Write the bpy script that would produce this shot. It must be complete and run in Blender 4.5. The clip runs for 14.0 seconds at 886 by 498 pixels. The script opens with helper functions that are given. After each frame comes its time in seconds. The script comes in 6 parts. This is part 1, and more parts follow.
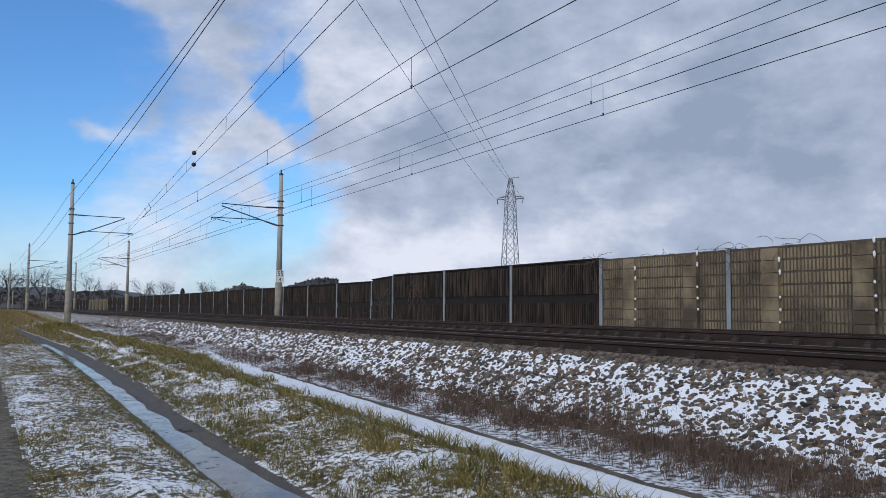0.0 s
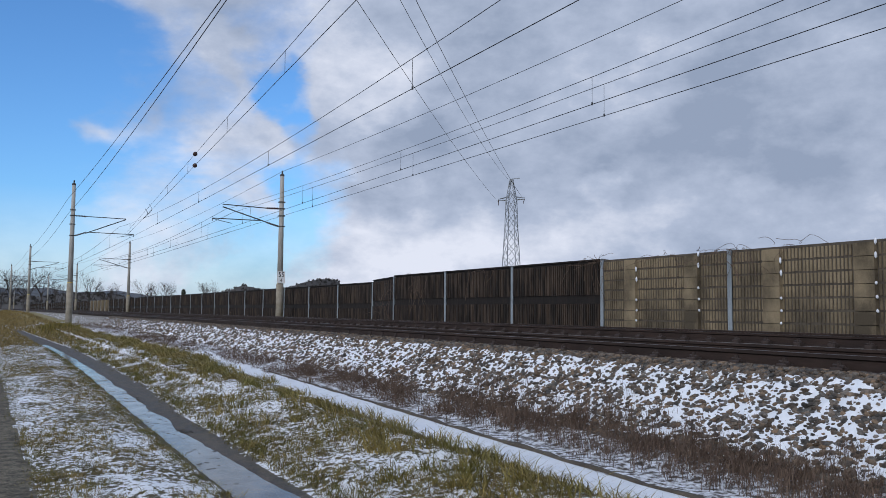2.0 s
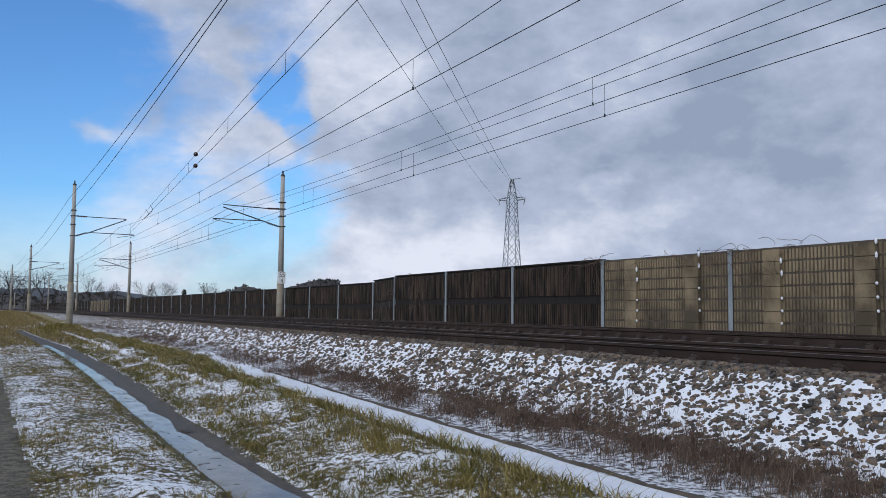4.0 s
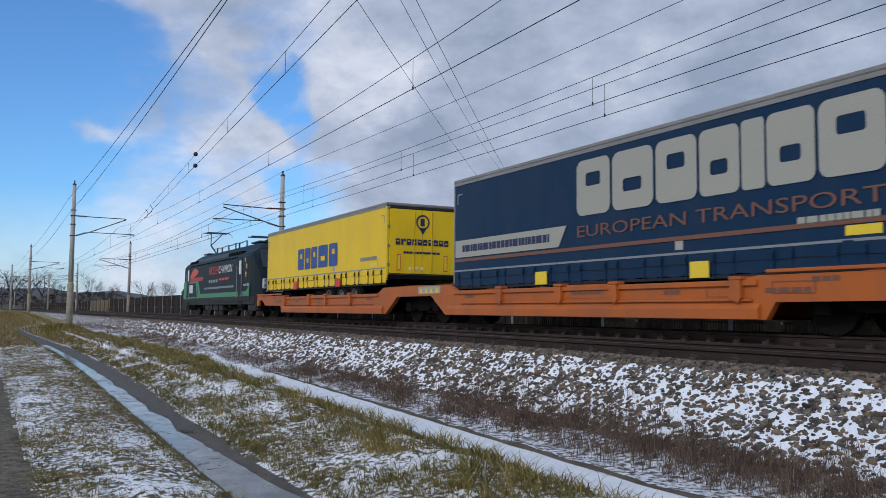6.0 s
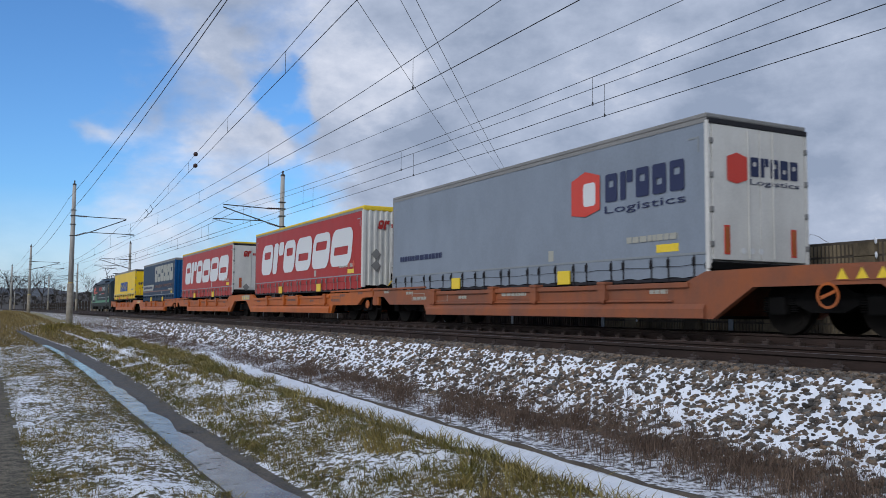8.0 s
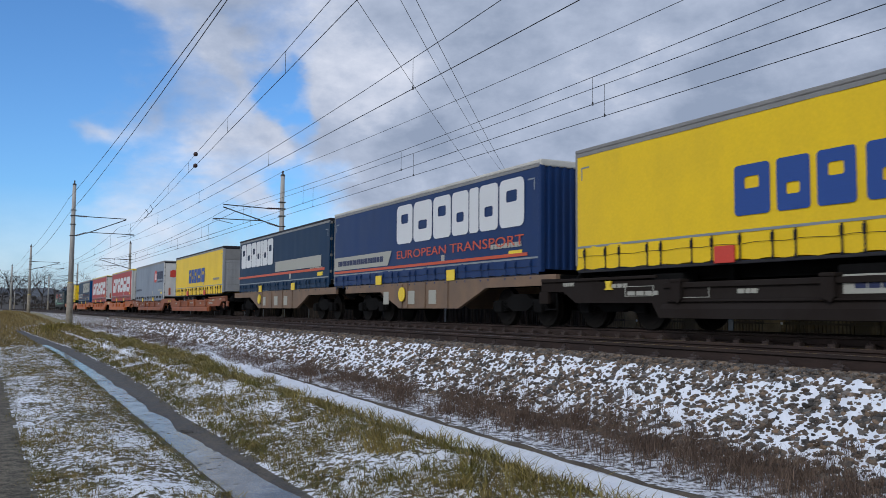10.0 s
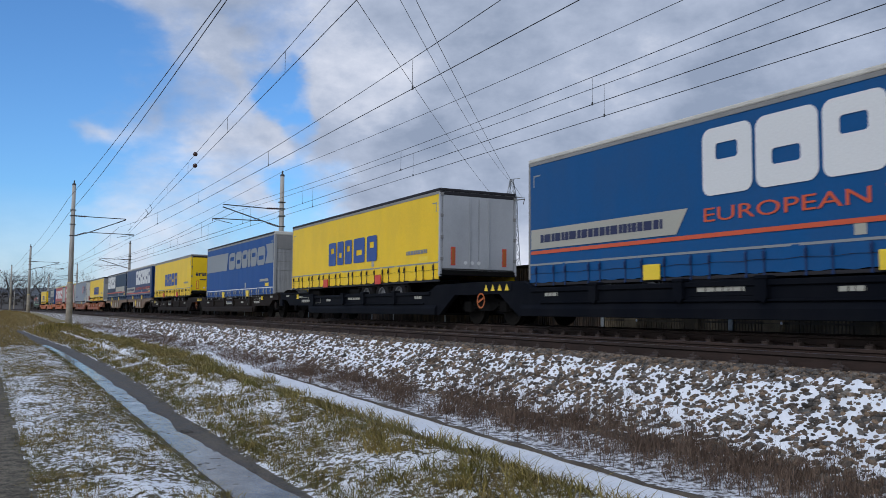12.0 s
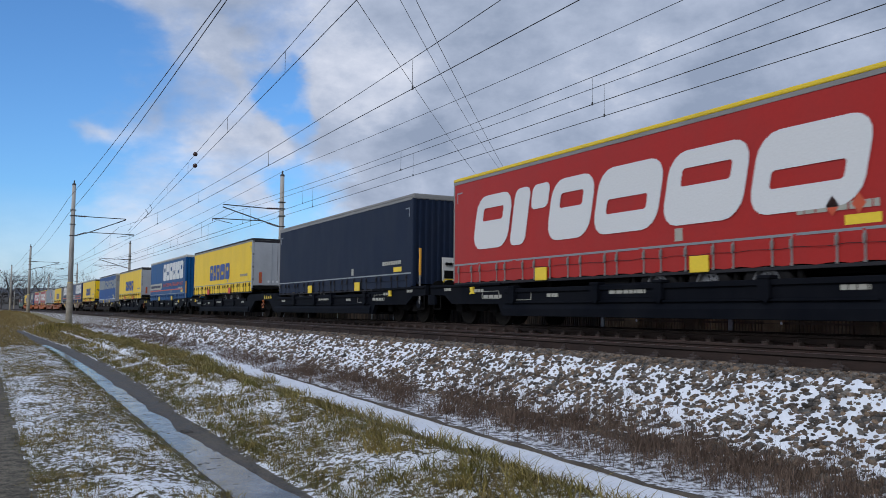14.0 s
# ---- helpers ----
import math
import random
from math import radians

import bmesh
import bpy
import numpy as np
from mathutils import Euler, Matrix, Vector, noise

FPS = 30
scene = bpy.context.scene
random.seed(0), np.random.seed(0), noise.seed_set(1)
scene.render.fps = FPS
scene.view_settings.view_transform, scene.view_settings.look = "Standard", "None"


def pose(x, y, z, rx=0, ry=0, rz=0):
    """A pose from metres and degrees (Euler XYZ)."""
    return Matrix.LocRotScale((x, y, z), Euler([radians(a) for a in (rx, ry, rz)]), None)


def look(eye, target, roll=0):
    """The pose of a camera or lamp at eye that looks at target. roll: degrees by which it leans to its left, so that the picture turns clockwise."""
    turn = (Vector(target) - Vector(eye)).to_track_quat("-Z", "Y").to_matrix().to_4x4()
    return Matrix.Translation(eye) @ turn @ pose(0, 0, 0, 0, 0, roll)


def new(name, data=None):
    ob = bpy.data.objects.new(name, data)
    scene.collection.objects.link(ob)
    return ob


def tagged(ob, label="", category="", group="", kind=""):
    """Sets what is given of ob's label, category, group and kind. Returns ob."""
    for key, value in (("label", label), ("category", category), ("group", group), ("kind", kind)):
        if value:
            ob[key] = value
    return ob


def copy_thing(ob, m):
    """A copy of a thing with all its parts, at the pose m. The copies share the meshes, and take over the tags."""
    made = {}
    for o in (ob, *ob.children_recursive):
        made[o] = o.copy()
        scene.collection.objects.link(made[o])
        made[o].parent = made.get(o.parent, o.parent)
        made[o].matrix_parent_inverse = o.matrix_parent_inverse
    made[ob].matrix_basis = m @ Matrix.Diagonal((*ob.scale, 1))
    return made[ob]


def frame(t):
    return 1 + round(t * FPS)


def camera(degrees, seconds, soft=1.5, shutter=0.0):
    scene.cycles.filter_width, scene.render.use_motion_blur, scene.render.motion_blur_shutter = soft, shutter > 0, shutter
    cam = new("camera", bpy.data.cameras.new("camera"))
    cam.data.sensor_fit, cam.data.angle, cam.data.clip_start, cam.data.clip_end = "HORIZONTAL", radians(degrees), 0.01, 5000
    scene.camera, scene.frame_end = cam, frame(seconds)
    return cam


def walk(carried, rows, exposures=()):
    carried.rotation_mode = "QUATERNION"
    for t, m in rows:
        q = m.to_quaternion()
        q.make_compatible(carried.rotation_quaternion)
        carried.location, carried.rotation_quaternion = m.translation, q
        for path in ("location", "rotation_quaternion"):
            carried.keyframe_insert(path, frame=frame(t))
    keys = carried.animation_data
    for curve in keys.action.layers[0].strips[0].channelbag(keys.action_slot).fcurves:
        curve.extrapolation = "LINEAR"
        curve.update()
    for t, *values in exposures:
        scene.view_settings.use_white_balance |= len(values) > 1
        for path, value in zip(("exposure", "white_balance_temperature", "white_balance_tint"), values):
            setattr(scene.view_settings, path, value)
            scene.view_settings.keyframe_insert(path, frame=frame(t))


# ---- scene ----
# the eye stands still on the verge path; a small settling turn at the start
EYE = (0.0, 0.0, 0.331)
YAW, PITCH, ROLL = 27.662, 4.196, 0.49


def aim(dyaw=0.0, dpitch=0.0):
    a, b = radians(YAW + dyaw), radians(PITCH + dpitch)
    way = Vector((math.sin(a) * math.cos(b), math.cos(a) * math.cos(b), math.sin(b)))
    return look(EYE, Vector(EYE) + way * 10, ROLL)


cam = camera(54.84, 14.0, soft=0.6, shutter=0.06)
walk(cam, [(0.0, aim(0.10, -0.07)), (0.5, aim(0.075, -0.02)), (1.0, aim(0.05, -0.015)), (2.0, aim(0.03, -0.01)), (2.6, aim(0.0, 0.0)), (3.2, aim(-0.01, 0.012)),
           (5.3, aim(0.0, 0.0)), (10.3, aim(0.0, 0.0)), (11.5, aim(0.02, 0.0)), (14.0, aim(0.02, 0.0))], [(0.0, -0.03, 6080, 14), (14.0, -0.08, 6080, 14)])

# ---------------------------------------------------------------- light
SUN_AZ, SUN_EL = 238.0, 30.0      # from +Y towards +X, degrees
sun_dir = Vector((math.sin(radians(SUN_AZ)) * math.cos(radians(SUN_EL)), math.cos(radians(SUN_AZ)) * math.cos(radians(SUN_EL)), math.sin(radians(SUN_EL))))
sun = new("sun", bpy.data.lights.new("sun", "SUN"))
sun.data.energy, sun.data.angle, sun.data.color = 1.36, radians(8), (1.0, 0.97, 0.91)
sun.matrix_world = look(sun_dir * 50, (0, 0, 0))


def sky_world():
    w = bpy.data.worlds.new("sky")
    scene.world = w
    w.use_nodes = True
    nt = w.node_tree
    nt.nodes.clear()
    n, l = nt.nodes.new, nt.links.new
    out, bg = n("ShaderNodeOutputWorld"), n("ShaderNodeBackground")
    sky = n("ShaderNodeTexSky")
    sky.sky_type, sky.sun_disc = "NISHITA", False
    sky.sun_elevation, sky.sun_rotation = radians(SUN_EL), radians(SUN_AZ)
    sky.air_density, sky.dust_density = 1.0, 0.6
    tc = n("ShaderNodeTexCoord")
    sep = n("ShaderNodeSeparateXYZ")
    l(tc.outputs["Generated"], sep.inputs[0])

    def math_node(op, a, b=None, clamp=False):
        m = n("ShaderNodeMath")
        m.operation, m.use_clamp = op, clamp
        for i, v in enumerate((a, b)):
            if v is None:
                continue
            if isinstance(v, (int, float)):
                m.inputs[i].default_value = v
            else:
                l(v, m.inputs[i])
        return m.outputs[0]

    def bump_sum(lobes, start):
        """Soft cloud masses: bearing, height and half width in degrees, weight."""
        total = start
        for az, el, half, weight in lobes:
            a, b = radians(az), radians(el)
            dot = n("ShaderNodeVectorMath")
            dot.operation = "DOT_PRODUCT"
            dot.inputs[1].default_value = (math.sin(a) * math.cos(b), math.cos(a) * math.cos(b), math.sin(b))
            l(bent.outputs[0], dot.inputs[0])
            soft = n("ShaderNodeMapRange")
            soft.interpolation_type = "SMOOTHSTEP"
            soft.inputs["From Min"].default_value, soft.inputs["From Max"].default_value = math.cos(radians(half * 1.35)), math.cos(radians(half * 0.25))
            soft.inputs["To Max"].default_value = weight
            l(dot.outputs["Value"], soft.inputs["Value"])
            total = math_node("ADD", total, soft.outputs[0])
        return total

    # directions, flattened a little towards the horizon and stirred by a coarse noise
    mp = n("ShaderNodeMapping")
    mp.inputs["Scale"].default_value = (1.0, 1.0, 1.7)
    l(tc.outputs["Generated"], mp.inputs[0])
    stir = n("ShaderNodeTexNoise")
    stir.inputs["Scale"].default_value, stir.inputs["Detail"].default_value, stir.inputs["Roughness"].default_value = 9.0, 5, 0.55
    l(mp.outputs[0], stir.inputs["Vector"])
    off = n("ShaderNodeVectorMath")
    off.operation = "MULTIPLY_ADD"
    off.inputs[1].default_value, off.inputs[2].default_value = (0.13, 0.13, 0.13), (-0.065, -0.065, -0.065)
    l(stir.outputs["Color"], off.inputs[0])
    moved, bent = n("ShaderNodeVectorMath"), n("ShaderNodeVectorMath")
    moved.operation, bent.operation = "ADD", "NORMALIZE"
    l(tc.outputs["Generated"], moved.inputs[0]), l(off.outputs[0], moved.inputs[1]), l(moved.outputs[0], bent.inputs[0])
    n1 = n("ShaderNodeTexNoise")
    n1.inputs["Scale"].default_value, n1.inputs["Detail"].default_value, n1.inputs["Roughness"].default_value = 5.5, 10, 0.58
    n1.inputs["Distortion"].default_value = 0.3
    l(mp.outputs[0], n1.inputs["Vector"])
    # overcast all round but for a clearing towards the line's far end
    dot = n("ShaderNodeVectorMath")
    dot.operation = "DOT_PRODUCT"
    dot.inputs[1].default_value = (-0.02, 0.94, 0.34)
    l(tc.outputs["Generated"], dot.inputs[0])
    away = math_node("MINIMUM", math_node("MULTIPLY", math_node("SUBTRACT", 1.0, dot.outputs["Value"]), 2.2), 0.34)
    bias = math_node("SUBTRACT", away, 0.06)
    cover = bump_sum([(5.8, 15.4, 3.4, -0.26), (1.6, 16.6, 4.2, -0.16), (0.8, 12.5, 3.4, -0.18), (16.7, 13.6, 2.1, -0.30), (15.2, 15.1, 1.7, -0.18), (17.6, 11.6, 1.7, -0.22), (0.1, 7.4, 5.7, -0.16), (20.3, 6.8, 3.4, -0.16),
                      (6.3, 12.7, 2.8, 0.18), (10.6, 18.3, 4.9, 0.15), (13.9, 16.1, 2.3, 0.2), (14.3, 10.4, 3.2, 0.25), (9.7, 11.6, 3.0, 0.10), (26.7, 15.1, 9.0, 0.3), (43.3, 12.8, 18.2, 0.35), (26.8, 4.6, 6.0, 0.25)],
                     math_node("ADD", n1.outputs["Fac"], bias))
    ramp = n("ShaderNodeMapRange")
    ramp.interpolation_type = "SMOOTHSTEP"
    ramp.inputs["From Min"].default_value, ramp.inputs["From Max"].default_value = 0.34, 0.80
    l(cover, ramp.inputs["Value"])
    low = n("ShaderNodeMapRange")      # haze of cloud near the horizon
    low.inputs["From Min"].default_value, low.inputs["From Max"].default_value = 0.0, 0.13
    low.inputs["To Min"].default_value, low.inputs["To Max"].default_value = 0.7, 0.0
    l(sep.outputs["Z"], low.inputs["Value"])
    amount = math_node("MAXIMUM", ramp.outputs[0], low.outputs[0], True)
    # cloud shade: white billows to blue-grey undersides
    n2 = n("ShaderNodeTexNoise")
    n2.inputs["Scale"].default_value, n2.inputs["Detail"].default_value, n2.inputs["Roughness"].default_value = 7.0, 9, 0.6
    mp2 = n("ShaderNodeMapping")
    mp2.inputs["Location"].default_value = (8.3, 4.4, 1.0)
    l(mp.outputs[0], mp2.inputs[0]), l(mp2.outputs[0], n2.inputs["Vector"])
    shade = math_node("MULTIPLY_ADD", n2.outputs["Fac"], 1.15)
    shade.node.inputs[2].default_value = -0.075
    shade = math_node("SUBTRACT", shade, math_node("MULTIPLY", math_node("SUBTRACT", sep.outputs["X"], 0.45), 0.30))
    shade = math_node("SUBTRACT", shade, math_node("MULTIPLY", math_node("SUBTRACT", sep.outputs["Z"], 0.15), 0.5))
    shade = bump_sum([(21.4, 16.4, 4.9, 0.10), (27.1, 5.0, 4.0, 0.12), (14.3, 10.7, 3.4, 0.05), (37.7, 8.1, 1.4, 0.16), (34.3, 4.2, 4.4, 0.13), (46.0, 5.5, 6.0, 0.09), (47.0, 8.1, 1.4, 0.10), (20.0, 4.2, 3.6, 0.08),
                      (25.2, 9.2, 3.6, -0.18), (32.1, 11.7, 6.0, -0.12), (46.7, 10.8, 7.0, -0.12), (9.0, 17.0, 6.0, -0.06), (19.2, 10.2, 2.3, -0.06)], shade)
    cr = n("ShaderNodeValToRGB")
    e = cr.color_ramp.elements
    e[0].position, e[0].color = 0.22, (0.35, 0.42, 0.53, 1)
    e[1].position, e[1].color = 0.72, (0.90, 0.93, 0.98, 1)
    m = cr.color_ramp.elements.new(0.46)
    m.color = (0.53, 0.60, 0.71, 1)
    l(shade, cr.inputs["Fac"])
    skys = n("ShaderNodeMix")
    skys.data_type, skys.blend_type = "RGBA", "MULTIPLY"
    skys.inputs["Factor"].default_value = 1.0
    skys.inputs["B"].default_value = (0.62, 1.02, 1.40, 1)
    l(sky.outputs[0], skys.inputs["A"])
    gain = n("ShaderNodeVectorMath")
    gain.operation = "SCALE"
    gain.inputs["Scale"].default_value = 8.0
    l(cr.outputs[0], gain.inputs[0])
    mix = n("ShaderNodeMix")
    mix.data_type = "RGBA"
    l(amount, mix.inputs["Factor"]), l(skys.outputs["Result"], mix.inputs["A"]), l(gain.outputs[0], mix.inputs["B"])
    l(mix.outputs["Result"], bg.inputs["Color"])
    bg.inputs["Strength"].default_value = 0.11
    l(bg.outputs[0], out.inputs[0])


sky_world()

# ---------------------------------------------------------------- materials


def material(name, col, col2=None, scale=3.0, rough=0.7, rough2=None, metal=0.0, bump=0.0, bump_scale=40.0, mix=(0.4, 0.62), spec=0.4, stretch=(1, 1, 1), fine=0.12, per=""):
    """Two colours mixed by a broad noise, a finer grain over it, and relief."""
    m = bpy.data.materials.new(name)
    m.use_nodes = True
    nt = m.node_tree
    n, l = nt.nodes.new, nt.links.new
    b = nt.nodes["Principled BSDF"]
    tc = n("ShaderNodeTexCoord")
    mp = n("ShaderNodeMapping")
    mp.inputs["Scale"].default_value = stretch
    l(tc.outputs["Object"], mp.inputs[0])
    big = n("ShaderNodeTexNoise")
    big.inputs["Scale"].default_value, big.inputs["Detail"].default_value, big.inputs["Roughness"].default_value = scale, 6, 0.6
    l(mp.outputs[0], big.inputs["Vector"])
    rg = n("ShaderNodeMapRange")
    rg.inputs["From Min"].default_value, rg.inputs["From Max"].default_value = mix
    l(big.outputs["Fac"], rg.inputs["Value"])
    mx = n("ShaderNodeMix")
    mx.data_type = "RGBA"
    mx.inputs["A"].default_value, mx.inputs["B"].default_value = (*col, 1), (*(col2 or col), 1)
    l(rg.outputs[0], mx.inputs["Factor"])
    small = n("ShaderNodeTexNoise")
    small.inputs["Scale"].default_value, small.inputs["Detail"].default_value = bump_scale, 4
    l(mp.outputs[0], small.inputs["Vector"])
    gr = n("ShaderNodeMapRange")
    gr.inputs["To Min"].default_value, gr.inputs["To Max"].default_value = 1 - fine, 1 + fine
    gr.inputs["From Min"].default_value, gr.inputs["From Max"].default_value = 0.3, 0.7
    l(small.outputs["Fac"], gr.inputs["Value"])
    ml = n("ShaderNodeVectorMath")
    ml.operation = "SCALE"
    l(mx.outputs["Result"], ml.inputs[0]), l(gr.outputs[0], ml.inputs["Scale"])
    last = ml.outputs[0]
    if per:
        src = n("ShaderNodeObjectInfo").outputs["Random"] if per == "object" else n("ShaderNodeNewGeometry").outputs["Random Per Island"]
        pr = n("ShaderNodeMapRange")
        pr.inputs["To Min"].default_value, pr.inputs["To Max"].default_value = 0.55, 1.4
        l(src, pr.inputs["Value"])
        m2 = n("ShaderNodeVectorMath")
        m2.operation = "SCALE"
        l(last, m2.inputs[0]), l(pr.outputs[0], m2.inputs["Scale"])
        last = m2.outputs[0]
    l(last, b.inputs["Base Color"])
    rr = n("ShaderNodeMapRange")
    rr.inputs["To Min"].default_value, rr.inputs["To Max"].default_value = rough, rough if rough2 is None else rough2
    l(big.outputs["Fac"], rr.inputs["Value"]), l(rr.outputs[0], b.inputs["Roughness"])
    b.inputs["Metallic"].default_value, b.inputs["Specular IOR Level"].default_value = metal, spec
    if bump:
        bp = n("ShaderNodeBump")
        bp.inputs["Strength"].default_value, bp.inputs["Distance"].default_value = bump, 0.02
        l(small.outputs["Fac"], bp.inputs["Height"]), l(bp.outputs[0], b.inputs["Normal"])
    return m


M = {}
M["snow"] = material("snow", (0.80, 0.83, 0.88), (0.72, 0.76, 0.82), 4, 0.6, bump=0.3, bump_scale=25, fine=0.04)
M["stone"] = material("stone", (0.160, 0.142, 0.122), (0.056, 0.052, 0.048), 9, 0.85, bump=0.5, bump_scale=60, per="island", fine=0.25)
M["stone_piece"] = material("stone_piece", (0.160, 0.142, 0.122), (0.056, 0.052, 0.048), 9, 0.85, bump=0.5, bump_scale=60, per="object", fine=0.25)
for key, source in (("stone", "Random Per Island"), ("stone_piece", "Random")):
    nt = M[key].node_tree
    b = nt.nodes["Principled BSDF"]
    info = nt.nodes.new("ShaderNodeNewGeometry" if key == "stone" else "ShaderNodeObjectInfo")
    mul = nt.nodes.new("ShaderNodeMath")
    mul.operation, mul.inputs[1].default_value = "MULTIPLY", 7.31
    fr = nt.nodes.new("ShaderNodeMath")
    fr.operation = "FRACT"
    ramp = nt.nodes.new("ShaderNodeValToRGB")
    el = ramp.color_ramp.elements
    el[0].position, el[0].color = 0.0, (0.80, 0.88, 0.96, 1)
    el[1].position, el[1].color = 1.0, (1.30, 1.0, 0.72, 1)
    tint = nt.nodes.new("ShaderNodeMix")
    tint.data_type, tint.blend_type = "RGBA", "MULTIPLY"
    tint.inputs["Factor"].default_value = 1.0
    old = b.inputs["Base Color"].links[0].from_socket
    nt.links.new(info.outputs[source], mul.inputs[0])
    nt.links.new(mul.outputs[0], fr.inputs[0])
    nt.links.new(fr.outputs[0], ramp.inputs["Fac"])
    nt.links.new(old, tint.inputs["A"])
    nt.links.new(ramp.outputs[0], tint.inputs["B"])
    nt.links.new(tint.outputs["Result"], b.inputs["Base Color"])
M["rail_side"] = material("rail_rust", (0.018, 0.0105, 0.008), (0.034, 0.020, 0.015), 6, 0.8, bump=0.2, bump_scale=80, stretch=(1, 0.2, 1))
M["rail_head"] = material("rail_steel", (0.16, 0.13, 0.11), (0.09, 0.07, 0.06), 5, 0.45, metal=0.7, stretch=(1, 0.1, 1))
M["clip"] = material("clip_iron", (0.03, 0.022, 0.018), (0.05, 0.035, 0.03), 20, 0.8)
M["sleeper"] = material("sleeper_concrete", (0.20, 0.18, 0.16), (0.13, 0.115, 0.10), 5, 0.9, bump=0.3)
M["concrete_mast"] = material("mast_concrete", (0.42, 0.41, 0.38), (0.33, 0.32, 0.29), 2.5, 0.85, bump=0.15, stretch=(1, 1, 0.3))
M["mast_dirty"] = material("mast_stained_concrete", (0.34, 0.31, 0.25), (0.25, 0.22, 0.17), 3.0, 0.9, bump=0.15)
M["wood_dark"] = material("wall_dark_wood", (0.008, 0.006, 0.005), (0.020, 0.014, 0.011), 1.6, 0.85, bump=0.3, stretch=(6, 6, 0.5), mix=(0.42, 0.75))
M["wood_slat"] = material("slat_weathered_wood", (0.014, 0.0105, 0.0085), (0.090, 0.063, 0.045), 1.3, 0.9, bump=0.25, stretch=(3, 3, 0.6), mix=(0.42, 0.74))
M["beige"] = material("wall_beige_concrete", (0.25, 0.20, 0.125), (0.072, 0.058, 0.038), 0.9, 0.9, bump=0.4, stretch=(1, 1, 0.7))
# shade between the beige ribs as a dark colour; also colours the drain edge
M["beige_dark"] = material("rib_shade_drain_edge", (0.10, 0.085, 0.065), (0.06, 0.05, 0.04), 3, 0.9)
M["galv"] = material("galvanised_steel", (0.30, 0.34, 0.37), (0.22, 0.25, 0.27), 4, 0.5, metal=0.4, stretch=(1, 1, 0.3))
M["wire"] = material("wire_copper_dark", (0.03, 0.033, 0.038), None, 5, 0.6, metal=0.4)
M["steel_dark"] = material("steel_dark", (0.05, 0.05, 0.055), (0.08, 0.075, 0.07), 6, 0.55, metal=0.5)
M["ceramic"] = material("insulator_ceramic", (0.05, 0.025, 0.02), None, 6, 0.25)
M["pylon"] = material("pylon_steel", (0.30, 0.33, 0.37), (0.24, 0.26, 0.29), 0.5, 0.6, metal=0.3)
M["grass"] = material("grass_blade", (0.105, 0.100, 0.020), (0.18, 0.145, 0.038), 2.2, 0.7, per="island", fine=0.2)
M["weed"] = material("dead_weed", (0.095, 0.063, 0.046), (0.15, 0.105, 0.075), 3, 0.85, per="island")
M["bark"] = material("bark", (0.045, 0.038, 0.034), (0.075, 0.065, 0.058), 0.5, 0.9)
M["yellow_bush"] = material("yellow_bush_leaf", (0.17, 0.13, 0.018), (0.12, 0.10, 0.02), 1.4, 0.7, per="island")


def ground_material():
    """Winter turf under patchy snow."""
    m = material("turf_with_snow", (0.105, 0.085, 0.038), (0.075, 0.066, 0.030), 1.8, 0.9, bump=0.7, bump_scale=28, fine=0.35)
    nt = m.node_tree
    n, l = nt.nodes.new, nt.links.new
    b = nt.nodes["Principled BSDF"]
    old = b.inputs["Base Color"].links[0].from_socket
    tc, mp = n("ShaderNodeTexCoord"), n("ShaderNodeMapping")
    mp.inputs["Scale"].default_value = (1.0, 0.8, 1.0)
    l(tc.outputs["Object"], mp.inputs[0])
    a, c = n("ShaderNodeTexNoise"), n("ShaderNodeTexNoise")
    a.inputs["Scale"].default_value, a.inputs["Detail"].default_value = 1.3, 4
    c.inputs["Scale"].default_value, c.inputs["Detail"].default_value, c.inputs["Roughness"].default_value = 15.0, 7, 0.72
    l(mp.outputs[0], a.inputs["Vector"]), l(mp.outputs[0], c.inputs["Vector"])
    s = n("ShaderNodeMath")
    s.operation = "MULTIPLY_ADD"
    s.inputs[1].default_value = 0.32
    l(a.outputs["Fac"], s.inputs[0]), l(c.outputs["Fac"], s.inputs[2])
    r = n("ShaderNodeMapRange")
    r.interpolation_type = "SMOOTHSTEP"
    r.inputs["From Min"].default_value, r.inputs["From Max"].default_value = 0.635, 0.675
    l(s.outputs[0], r.inputs["Value"])
    mx = n("ShaderNodeMix")
    mx.data_type = "RGBA"
    mx.inputs["B"].default_value = (0.78, 0.81, 0.86, 1)
    l(r.outputs[0], mx.inputs["Factor"]), l(old, mx.inputs["A"]), l(mx.outputs["Result"], b.inputs["Base Color"])
    return m


M["turf"] = ground_material()
M["bare_bed"] = material("fine_ballast", (0.15, 0.132, 0.110), (0.07, 0.064, 0.058), 16, 0.9, bump=0.8, bump_scale=40, fine=0.3)
M["weedy"] = material("weedy_ground_with_snow", (0.74, 0.77, 0.82), (0.075, 0.062, 0.05), 12, 0.8, bump=0.8, bump_scale=30, mix=(0.44, 0.58), fine=0.2)
M["path"] = material("path_gravel", (0.165, 0.143, 0.105), (0.06, 0.054, 0.038), 9, 0.95, bump=1.0, bump_scale=50, fine=0.5)
M["mud"] = material("wet_mud", (0.050, 0.042, 0.031), (0.115, 0.096, 0.072), 6.0, 0.35, rough2=0.95, bump=1.0, bump_scale=32, fine=0.3)
M["field"] = material("far_field", (0.20, 0.165, 0.065), (0.28, 0.26, 0.20), 0.03, 0.95, mix=(0.5, 0.75))


